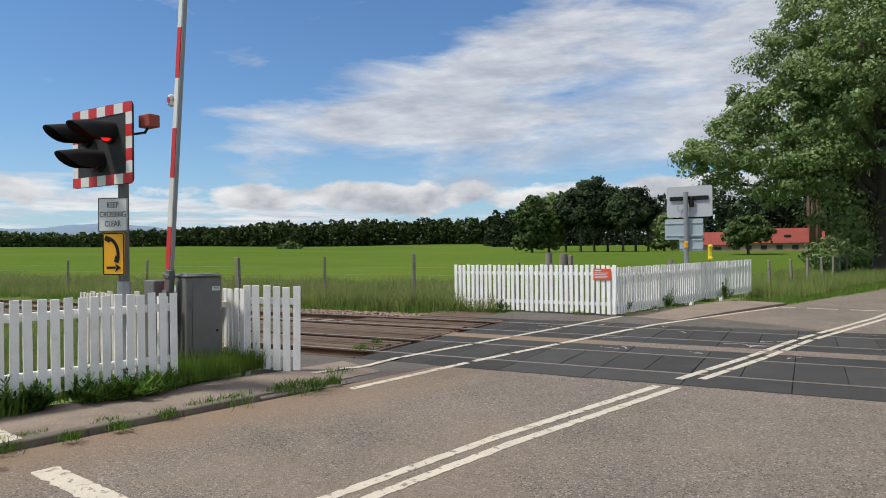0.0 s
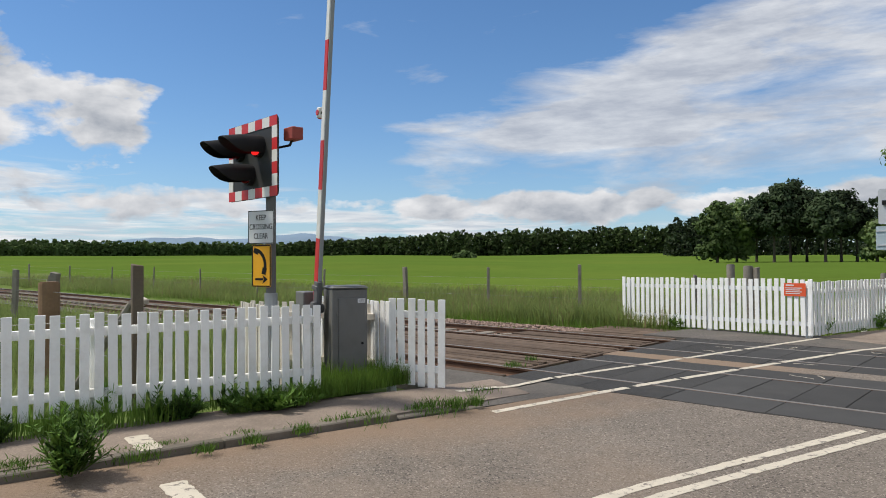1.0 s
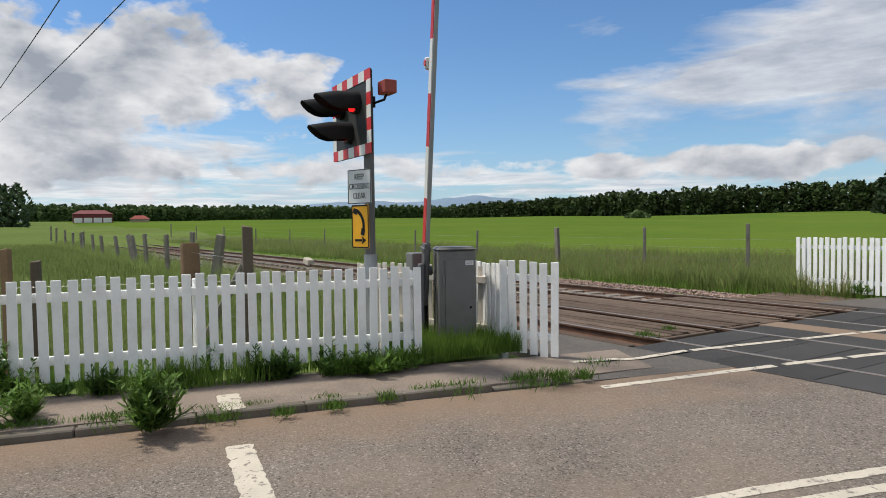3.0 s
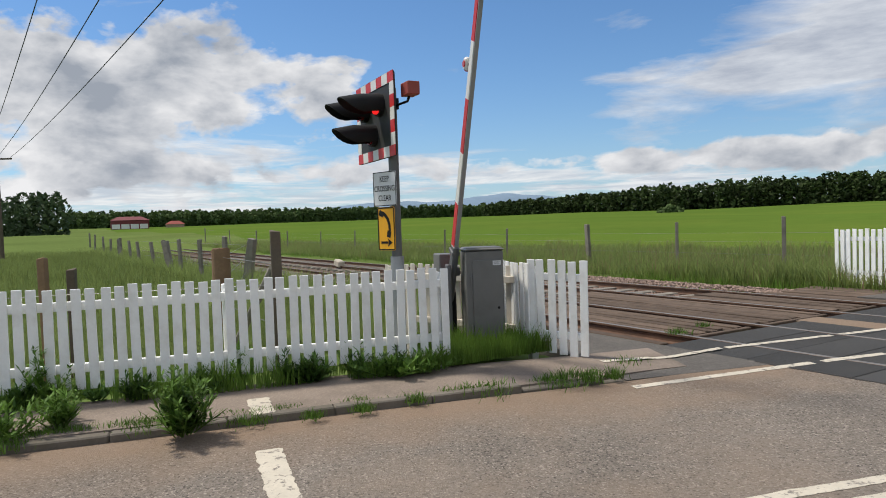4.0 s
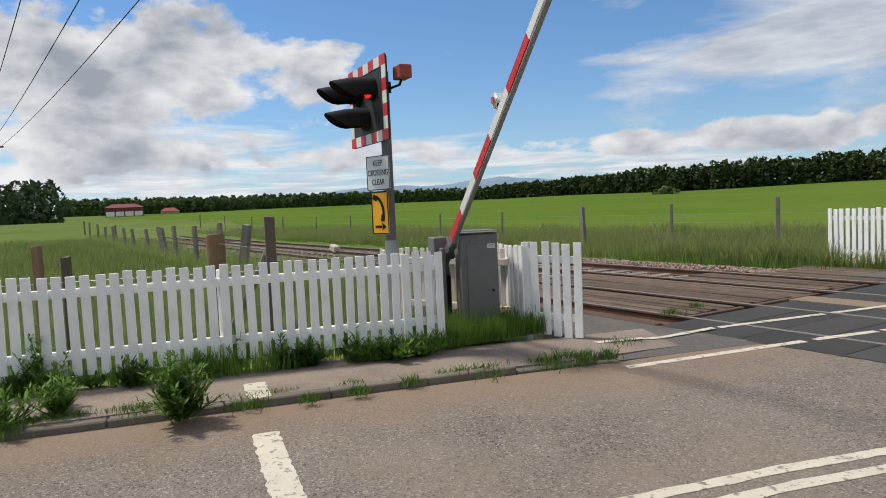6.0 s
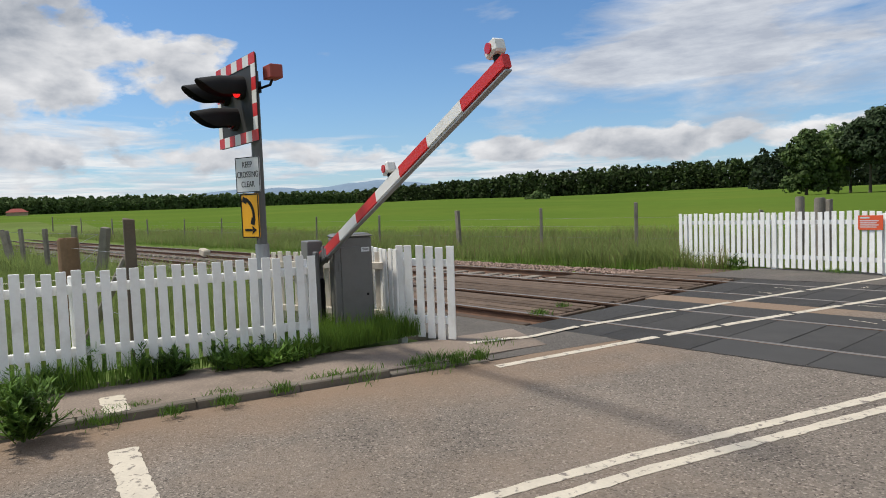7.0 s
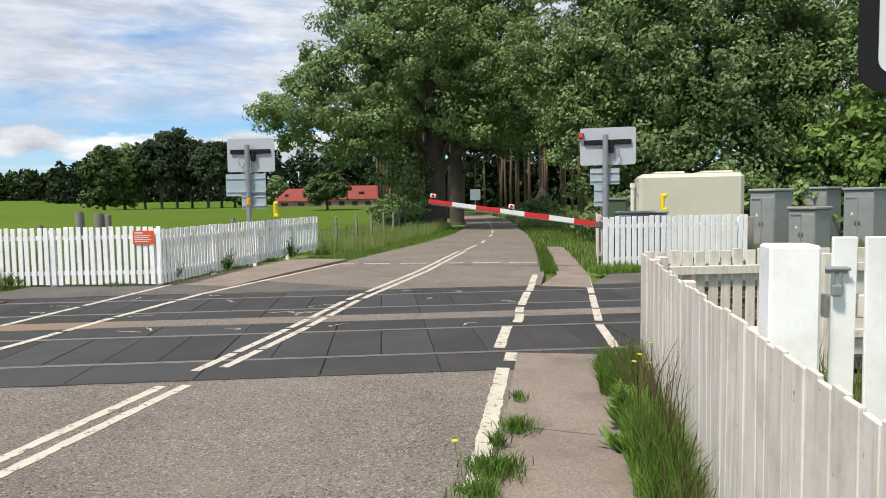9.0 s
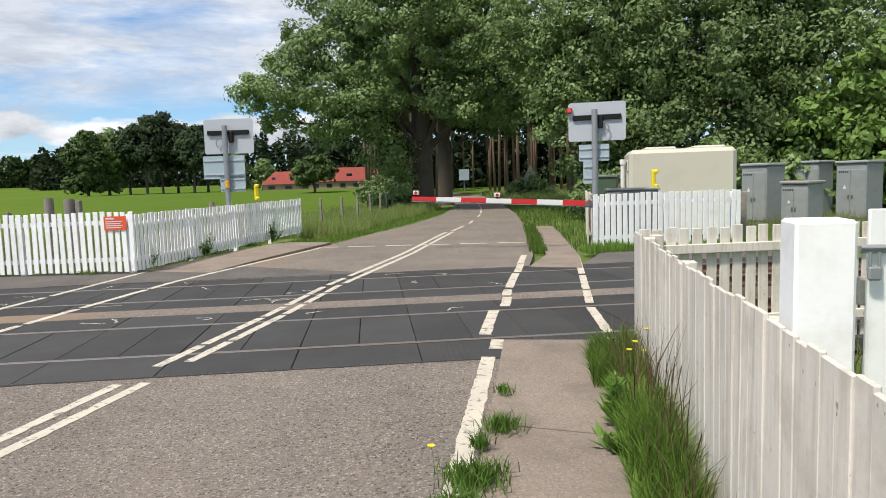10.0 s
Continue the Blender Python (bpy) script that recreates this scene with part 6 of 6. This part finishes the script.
def house(m, w, d, h, roof_h, label, wall, roof, windows=4, dormers=0):
    root = empty("farmhouse", m, label, "building")
    bm = bmesh.new()
    box(bm, (0, 0, h / 2 - 0.5), (w, d, h + 1))
    wl = part("wall", bm, M[wall], root)
    bm = bmesh.new()
    o = 0.35
    pts = [(-w / 2 - o, -d / 2 - o, h), (w / 2 + o, -d / 2 - o, h), (w / 2 + o, d / 2 + o, h), (-w / 2 - o, d / 2 + o, h), (-w / 2 + d * 0.35, 0, h + roof_h), (w / 2 - d * 0.35, 0, h + roof_h)]
    vs = [bm.verts.new(p) for p in pts]
    for f in ((0, 1, 5, 4), (2, 3, 4, 5), (1, 2, 5), (3, 0, 4), (3, 2, 1, 0)):
        bm.faces.new([vs[i] for i in f])
    bmesh.ops.recalc_face_normals(bm, faces=bm.faces)
    rf = part("roof", bm, M[roof], root)
    for k in range(windows):
        x = -w / 2 + w * (k + 0.5) / windows
        bm = bmesh.new()
        box(bm, (x, -d / 2 - 0.02, h * 0.5), (w / windows * 0.4, 0.08, h * 0.45))
        part("window", bm, M["glass_dark"], root)
    for k in range(dormers):
        x = -w * 0.3 + w * 0.6 * k / max(1, dormers - 1)
        bm = bmesh.new()
        box(bm, (x, -d * 0.27, h + roof_h * 0.45), (w * 0.07, d * 0.2, roof_h * 0.2), bev=0.1)
        part("dormer", bm, M["glass_dark"], root, "low dark dormer window")
    return root


def buildings():
    a = radians(27.6)
    house(pose(0.8 - math.sin(a) * 118, 0.8 + math.cos(a) * 118, 1.05, 0, 0, 26), 13.0, 6, 1.3, 2.3, "long low farmhouse with a red pantile roof", "stonewall", "tile", 6, 3)
    a = radians(32.4)
    house(pose(0.8 - math.sin(a) * 124, 0.8 + math.cos(a) * 124, 1.05, 0, 0, 26), 8.5, 5, 1.1, 2.2, "smaller farm outbuilding with a red pantile roof", "stonewall", "tile", 3, 1)
    a = radians(109.8)
    r = house(pose(0.5 - math.sin(a) * 330, 0.4 + math.cos(a) * 330, 4.1, 0, 0, 112), 15, 8, 3.6, 1.6, "maroon barn with a white lower wall", "barn", "barn", 0)
    bm = bmesh.new()
    for k in range(4):
        box(bm, (-5.6 + 3.7 * k, -4.1, 0.9), (3.2, 0.15, 2.0))
    part("lower_wall", bm, M["render_white"], r, "white lower wall panels")
    a = radians(106.6)
    house(pose(0.5 - math.sin(a) * 345, 0.4 + math.cos(a) * 345, 4.3, 0, 0, 108), 8, 6, 1.3, 1.6, "low shed with an orange-red roof", "stonewall", "tile", 0)


def road_end_signs():
    for (x, y), w, h, z, lab in (((-28.8, 91.0), 1.4, 1.5, 2.4, "pale back of a direction sign under the trees"), ((-23.9, 68.5), 0.75, 0.5, 1.6, "small dark sign by the lane")):
        root = empty("road_sign", pose(x, y, 0.2, 0, 0, 20), lab, "road sign")
        bm = bmesh.new()
        tube(bm, (0, 0.05, -0.3), (0, 0.05, z + h / 2), 0.04, seg=8)
        part("post", bm, M["steel"], root)
        p = part("sign_plate", rounded_plate(bmesh.new(), w, h, 0.02, 0.03), M["sign_blue"] if w > 0.8 else M["cab"], root)
        p.matrix_basis = pose(0, 0, z)
    root = empty("warning_sign", pose(-13.0, 62.0, 0.5, 0, 0, 15), "grey back of a triangular warning sign on a post", "road sign")
    bm = bmesh.new()
    vs = [bm.verts.new(p) for p in ((-0.75, 0, 1.1), (0.75, 0, 1.1), (0, 0, 2.5))]
    f = bm.faces.new(vs)
    r = bmesh.ops.extrude_face_region(bm, geom=[f])
    bmesh.ops.translate(bm, verts=[v for v in r["geom"] if isinstance(v, bmesh.types.BMVert)], vec=(0, 0.03, 0))
    bmesh.ops.recalc_face_normals(bm, faces=bm.faces)
    part("sign_plate", bm, M["cab"], root)
    bm = bmesh.new()
    tube(bm, (0, 0.08, -0.5), (0, 0.08, 2.2), 0.05, seg=8)
    part("post", bm, M["steel"], root)


big_trees()
pine_stand()
distance()
buildings()
road_end_signs()


# ---- grass and weeds ----
def blades(rng, xy, z, h0, h1, width, lean=0.35):
    """Bent blades: three triangles each."""
    n = len(xy)
    h = rng.uniform(h0, h1, n)
    wave = np.sin(xy[:, 0] * 0.9 + 1.7 * np.sin(xy[:, 1] * 0.6)) * np.sin(xy[:, 1] * 1.1 + 1.3 * np.sin(xy[:, 0] * 0.45))
    h *= 0.82 + 0.3 * wave + 0.12 * np.sin(xy[:, 0] * 4.1 + xy[:, 1] * 3.3)
    a = rng.uniform(0, 2 * math.pi, n)
    side = np.stack([np.cos(a), np.sin(a), 0 * a], -1) * (width * rng.uniform(0.6, 1.3, n))[:, None]
    b = rng.uniform(0, 2 * math.pi, n)
    out = np.stack([np.cos(b), np.sin(b), 0 * b], -1) * (h * lean * rng.uniform(0.1, 1.2, n))[:, None]
    base = np.concatenate([xy, np.broadcast_to(z, (n,))[:, None]], 1)
    up = np.array([0, 0, 1.0])
    mid = base + out * 0.35 + up * (h * 0.6)[:, None]
    tip = base + out + up * h[:, None]
    v = np.stack([base - side, base + side, mid - side * 0.75, mid + side * 0.75, tip], 1)
    f = np.array([[0, 1, 3], [0, 3, 2], [2, 3, 4]])[None] + (np.arange(n) * 5)[:, None, None]
    return v.reshape(-1, 3), f.reshape(-1, 3)


def grass(name, label, xy, z, h0, h1, width, mat, seed, lean=0.35, cat="grass"):
    rng = np.random.default_rng(seed)
    v, f = blades(rng, np.asarray(xy), z, h0, h1, width, lean)
    ob = new(name, mesh_fast(name, v, f, M[mat]))
    return tagged(ob, label, cat, kind="stuff")


def strip(rng, a, b, w0, w1, n):
    """n random places in a strip along a-b, from w0 to w1 to its left."""
    a, b = np.array(a), np.array(b)
    d = b - a
    nrm = np.array([-d[1], d[0]]) / np.linalg.norm(d)
    return a + rng.uniform(0, 1, (n, 1)) * d + rng.uniform(w0, w1, (n, 1)) * nrm


def patchy(rng, xy, scale, keep):
    m = np.array([noise.noise((x * scale, y * scale, 7.0)) for x, y in xy])
    return xy[m + rng.uniform(-0.25, 0.25, len(xy)) > keep]


def weed(m, h, n, seed, label, mat="weed", spread=0.25):
    """A leafy weed: stems with pointed leaves."""
    rng = np.random.default_rng(seed)
    pts, V, F, k0 = [], [], [], 0
    root = empty("weed", m, label, "weed", "weeds on the kerb")
    bm = bmesh.new()
    for s in range(n):
        a, r = rng.uniform(0, 2 * math.pi), spread * rng.uniform(0.1, 1)
        hh = h * rng.uniform(0.45, 1) * (1 - 0.5 * r / spread)
        tip = Vector((r * math.cos(a) * 1.5, r * math.sin(a) * 1.5, hh))
        b0 = Vector((r * math.cos(a) * 0.4, r * math.sin(a) * 0.4, 0))
        tube(bm, b0, tip, 0.006, 0.003, seg=4, caps=False)
        for q in range(int(hh / 0.012) + 5):
            f = rng.uniform(0.05, 1)
            p = np.array(b0.lerp(tip, f)[:])
            t = rng.uniform(0, 2 * math.pi)
            L = rng.uniform(0.06, 0.14) * (1.15 - 0.6 * f)
            d = np.array([math.cos(t), math.sin(t), rng.uniform(0.0, 1.1)]) * L
            sd = np.array([-math.sin(t), math.cos(t), 0]) * L * 0.15
            V.append(np.stack([p, p + d * 0.5 + sd, p + d, p + d * 0.5 - sd]))
            F.append(np.array([[0, 1, 2], [0, 2, 3]]) + k0)
            k0 += 4
    tagged(part("stem", bm, M[mat], root), kind="stuff")
    ob = new("foliage", mesh_fast("foliage", np.concatenate(V), np.concatenate(F), M[mat]))
    ob.parent = root
    return root


def small_green():
    rng = np.random.default_rng(21)
    # at the foot of the picket fence beside the footway
    xy = np.concatenate([patchy(rng, strip(rng, (-5.75, -5.8), (-7.1, 0.9), -0.28, 0.25, 13000), 1.7, 0.0), strip(rng, (-7.1, 0.9), (-7.75, 2.3), -0.1, 0.9, 8000)])
    grass("grass", "rough green grass at the foot of the picket fence", xy, 0.08, 0.08, 0.3, 0.005, "grass", 1)
    xy = strip(rng, (-7.3, 0.9), (-7.85, 2.2), -0.1, 0.5, 900)
    grass("grass", "taller grass round the barrier cabinet", xy, 0.06, 0.25, 0.5, 0.005, "grass", 2)
    # lineside grass behind the fence
    xy = np.concatenate([strip(rng, (-7.2, -6.5), (-9.2, 0.6), 0.2, 7.0, 26000)])
    keep = (-xy[:, 0] * RS + xy[:, 1] * RC) < 6.1
    grass("grass", "tall rough lineside grass behind the picket fence", xy[keep], -0.1, 0.12, 0.5, 0.006, "grass_tall", 3, 0.6)
    s = -rng.uniform(8, 95, 60000) ** 1.0
    o = rng.uniform(-6.5, 6.1, 60000)
    xy = np.stack([s * RC - o * RS, s * RS + o * RC], -1)
    keep = xy[:, 0] < -8.2
    grass("grass", "tall rough lineside grass along the railway", xy[keep], -0.1, 0.15, 0.6, 0.012, "grass_tall", 4, 0.75)
    # verge between the track and the barley
    n = 110000
    s = -6.9 - 85 * rng.uniform(0, 1, n) ** 1.7
    o = 15.2 + 10.5 * rng.uniform(0, 1, n) ** 1.2
    xy = np.stack([s * RC - o * RS, s * RS + o * RC], -1)
    grass("grass", "tall meadow grass between the track and the field", patchy(rng, xy, 0.35, -0.45), -0.12, 0.2, 0.75, 0.012, "grass_tall", 5, 0.75)
    xy2 = patchy(rng, xy[:14000], 0.5, 0.0)
    grass("grass", "pale seeding stalks standing above the meadow grass", xy2, -0.1, 0.55, 0.95, 0.006, "grass_dry", 25)
    n = 9000
    s = -6.2 - 45 * rng.uniform(0, 1, n) ** 1.5
    o = 14.6 + 1.6 * rng.uniform(0, 1, n)
    xy = np.stack([s * RC - o * RS, s * RS + o * RC], -1)
    grass("grass", "short fresh grass along the ballast edge", patchy(rng, xy, 0.8, -0.2), -0.16, 0.1, 0.35, 0.007, "grass", 6)
    # verge behind and beyond the far fence
    xy = np.concatenate([strip(rng, (-10.1, 12.4), (-12.2, 22.2), 0.2, 6, 20000), strip(rng, (-9.35, 21.5), (-13.1, 41), 0.7, 5.5, 36000)])
    grass("grass", "tall verge grass beside the far lane", xy, -0.1, 0.25, 0.75, 0.009, "grass_tall", 7)
    xy = np.concatenate([patchy(rng, strip(rng, (-8.75, 18.3), (-13.0, 42), -0.05, 1.5, 20000), 1.0, -0.3)])
    grass("grass", "short bright grass on the lane's verge", xy, -0.05, 0.06, 0.22, 0.007, "grass", 8)
    xy = strip(rng, (-9.2, 21.0), (-11.7, 35), 0.5, 1.6, 7000)
    grass("grass", "dry straw-coloured mown grass on the verge", xy, -0.04, 0.03, 0.1, 0.01, "grass_dry", 9, 1.4)
    # verges on the right
    yy = 16.6 + 27 * rng.uniform(0, 1, 9000) ** 1.3
    edge = np.interp(yy, [p[1] for p in RIGHT], [p[0] for p in RIGHT])
    band = rng.uniform(0, 1, 9000)
    off = np.where(rng.random(9000) < 0.35, 0.12 + 0.42 * band, 1.15 + 3.2 * band)
    off = np.where(yy > 25, 0.15 + 4.5 * band, off)
    xy = np.stack([edge + off, yy], -1)
    xy = xy[(xy[:, 0] < -1.75) | (xy[:, 1] > 23.6)]
    grass("grass", "grass beside the far footway", xy, -0.06, 0.08, 0.3, 0.008, "grass", 10)
    xy = np.concatenate([strip(rng, (-1.6, 16.7), (1.9, 19.0), -0.45, 0.15, 4500)])
    grass("grass", "green grass at the foot of the compound fence", xy, -0.02, 0.1, 0.28, 0.006, "grass", 11)
    xy = rng.uniform((1.7, 20.2), (16, 31), (26000, 2))
    grass("grass", "long grass round the equipment cabinets", xy, -0.1, 0.15, 0.5, 0.008, "grass_tall", 12)
    n = 16000
    s = -9 - 62 * rng.uniform(0, 1, n)
    o = rng.uniform(4.6, 6.7, n)
    xy = np.stack([s * RC - o * RS, s * RS + o * RC], -1)
    grass("grass", "tall grass hiding the near rails", xy[xy[:, 0] < -9.5], -0.15, 0.4, 0.9, 0.01, "grass_tall", 26, 0.6)
    az, d = np.radians(rng.uniform(9, 19, 16000)), rng.uniform(46, 84, 16000)
    xy = np.stack([0.8 - np.sin(az) * d, 0.8 + np.cos(az) * d], -1)
    xy = xy[xy[:, 0] > np.interp(xy[:, 1], [41, 50, 60, 84], [-9.9, -12.7, -16.3, -25.0]) + 0.6]
    grass("grass", "sunlit grass bank under the pines", xy, 0.0, 0.3, 0.8, 0.03, "grass_tall", 27, 0.7)
    # along the right-hand fence beside the camera
    a, b = (0.98, 4.05), (0.22, 7.95)
    xy = np.concatenate([strip(rng, (0.85, 4.6), (0.34, 7.6), 0.03, 0.36, 5200), strip(rng, (1.15, 3.0), (0.8, 4.9), 0.03, 0.24, 1300)])
    grass("grass", "lush green grass between the footway and the white fence", patchy(rng, xy, 1.3, -0.25), 0.0, 0.1, 0.36, 0.004, "grass", 13, 0.8)
    xy = np.concatenate([strip(rng, (0.45, 6.6), (0.25, 7.7), 0.05, 0.42, 2600), strip(rng, (0.85, 4.4), (0.62, 5.3), 0.0, 0.25, 900)])
    grass("grass", "taller clump of green grass against the white fence", xy, 0.0, 0.25, 0.58, 0.004, "grass", 14, 0.7)
    xy = strip(rng, (1.1, 3.2), (0.3, 7.6), 0.02, 0.26, 300)
    grass("grass", "dry seeding grass stalks against the white fence", xy, 0.0, 0.45, 0.95, 0.0042, "grass_dry", 15, 0.45)
    # behind the right-hand fence
    xy = rng.uniform((0.9, 3.5), (6.5, 8.0), (9000, 2))
    keep = xy[:, 0] > 0.35 + (8.0 - xy[:, 1]) * 0.19 + 0.15
    grass("grass", "rough grass behind the white fence and gate", xy[keep], -0.1, 0.2, 0.55, 0.006, "grass_tall", 16)
    xy = patchy(rng, strip(rng, (-5.12, -2.9), (-6.3, 2.5), 0.0, 0.14, 5200), 1.6, 0.02)
    grass("grass", "thin line of grass along the back of the kerb", xy, 0.05, 0.03, 0.1, 0.004, "weed", 28, 0.9)
    # tufts in the kerb joints
    tuft = []
    for x, y, r, k in ((-5.41, -0.34, 0.1, 150), (-5.55, 0.09, 0.1, 200), (-5.77, 0.55, 0.12, 160), (-5.9, 1.3, 0.25, 90), (-6.01, 2.0, 0.2, 80), (-6.17, 2.33, 0.12, 150), (-6.26, 2.6, 0.1, 170), (-5.39, -1.75, 0.2, 260), (-5.4, -0.87, 0.18, 220), (-6.5, 2.2, 0.2, 50), (-5.06, -2.68, 0.2, 300), (-6.9, 3.0, 0.2, 60), (-8.6, 4.3, 0.15, 140), (-9.1, 4.9, 0.1, 120),
                       (-0.41, 5.44, 0.12, 300), (-0.35, 4.65, 0.16, 700), (-0.58, 6.18, 0.07, 120), (-0.33, 4.3, 0.12, 400), (-0.45, 5.1, 0.06, 120), (-10.3, 13.9, 0.3, 500), (-10.5, 15.2, 0.3, 400), (-10.8, 17.2, 0.3, 400), (-13, 10.9, 0.5, 200), (-10.6, 11.6, 0.35, 260)):
        tuft.append(np.array([x, y]) + rng.normal(size=(k, 2)) * r * 0.5)
    grass("grass", "small tufts of grass growing in kerb joints", np.concatenate(tuft), 0.04, 0.04, 0.13, 0.004, "weed", 17, 0.9)
    for k, (x, y, z, h, n, sp, lab) in enumerate(((-5.12, -1.36, 0.05, 0.62, 46, 0.26, "large bushy green weed growing over the kerb"), (-5.45, -2.45, 0.08, 0.42, 20, 0.25, "leafy weed beside the kerb"), (-5.2, -2.75, 0.08, 0.3, 16, 0.25, "low spreading weed on the kerb"), (-5.0, -3.4, 0.08, 0.5, 22, 0.3, "leafy weed beside the kerb"),
                                                ((-6.98), -0.05, 0.08, 0.5, 18, 0.2, "tall weed against the picket fence"), (-6.75, -1.2, 0.08, 0.5, 14, 0.2, "tall weed against the picket fence"), (-6.3, -2.9, 0.08, 0.7, 12, 0.2, "tall weed against the picket fence"), (-6.9, -0.5, 0.08, 0.35, 22, 0.3, "leafy nettles at the fence foot"), (-6.1, -3.9, 0.08, 0.7, 14, 0.2, "tall weed against the picket fence"),
                                                (-6.72, 0.35, 0.08, 0.3, 22, 0.3, "leafy nettles at the fence foot"), (-6.95, 0.75, 0.08, 0.28, 20, 0.3, "leafy nettles at the fence foot"),
                                                (0.3, 5.3, 0.02, 0.14, 8, 0.12, "small leafy weed on the footway edge"), (0.28, 5.75, 0.02, 0.4, 4, 0.06, "thin upright weed on the footway edge"), (-10.0, 12.6, 0.05, 0.7, 8, 0.2, "thin weed at the far fence"), (-10.35, 14.8, 0.05, 0.75, 16, 0.25, "dark weed at the far fence"), (-10.9, 18.5, 0.05, 0.7, 12, 0.25, "dark weed at the far fence"), (-12.6, 10.8, 0.05, 0.35, 8, 0.15, "small weed at the far fence"))):
        weed(pose(x, y, z), h, n, 200 + k, lab, spread=sp)
    nettle = np.random.default_rng(77)
    for k in range(26):
        f = nettle.uniform(0.02, 0.99)
        x, y = -5.72 - 1.38 * f + nettle.uniform(0.06, 0.2), -5.8 + 6.7 * f
        weed(pose(x, y, 0.07), nettle.uniform(0.16, 0.42), int(nettle.integers(5, 12)), 300 + k, "dark green nettles at the foot of the picket fence", "nettle", nettle.uniform(0.1, 0.2))
    # yellow flowers
    for x, y, z in ((-0.63, 4.75, 0.16), (0.33, 6.7, 0.36), (0.3, 6.55, 0.33), (0.42, 6.5, 0.34), (0.4, 7.0, 0.4)):
        root = empty("flower", pose(x, y, 0.0), "small yellow flower on a thin stem", "flower", "yellow flowers in the grass")
        bm = bmesh.new()
        tube(bm, (0.02, 0, 0), (0, 0, z), 0.002, seg=4)
        part("stem", bm, M["weed"], root)
        bm = bmesh.new()
        bmesh.ops.create_cone(bm, cap_ends=True, segments=8, radius1=0.008, radius2=0.024, depth=0.012, matrix=Matrix.Translation((0, 0, z)))
        part("petals", bm, M["yellow_lemon"], root)


small_green()


# ---- what moves ----
def motions():
    base = pose(*PIVOT, 0, 0, BOOM_U)
    far = pose(*FAR_PIVOT, 0, 0, 180 + BOOM_U)
    walk(near_boom, [(t, base @ pose(0, 0, 0, 0, -a, 0)) for t, a in NEAR_BOOM])
    walk(far_boom, [(t, far @ pose(0, 0, 0, 0, -a, 0)) for t, a in FAR_BOOM])


NEAR_BOOM = [(0, 83), (2.5, 83), (3.0, 80), (4.0, 66), (4.5, 59), (5.0, 52), (6.5, 27.5), (7.0, 19), (7.5, 11.5), (8.0, 6), (8.5, 3), (9.0, 1.5), (10, 0.5)]
FAR_BOOM = [(0, 83), (2.5, 83), (3.2, 80), (4.5, 66), (6.5, 42), (7.5, 26), (8.0, 18.5), (8.5, 11.5), (9.0, 8.5), (9.5, 5), (10, 3)]
motions()
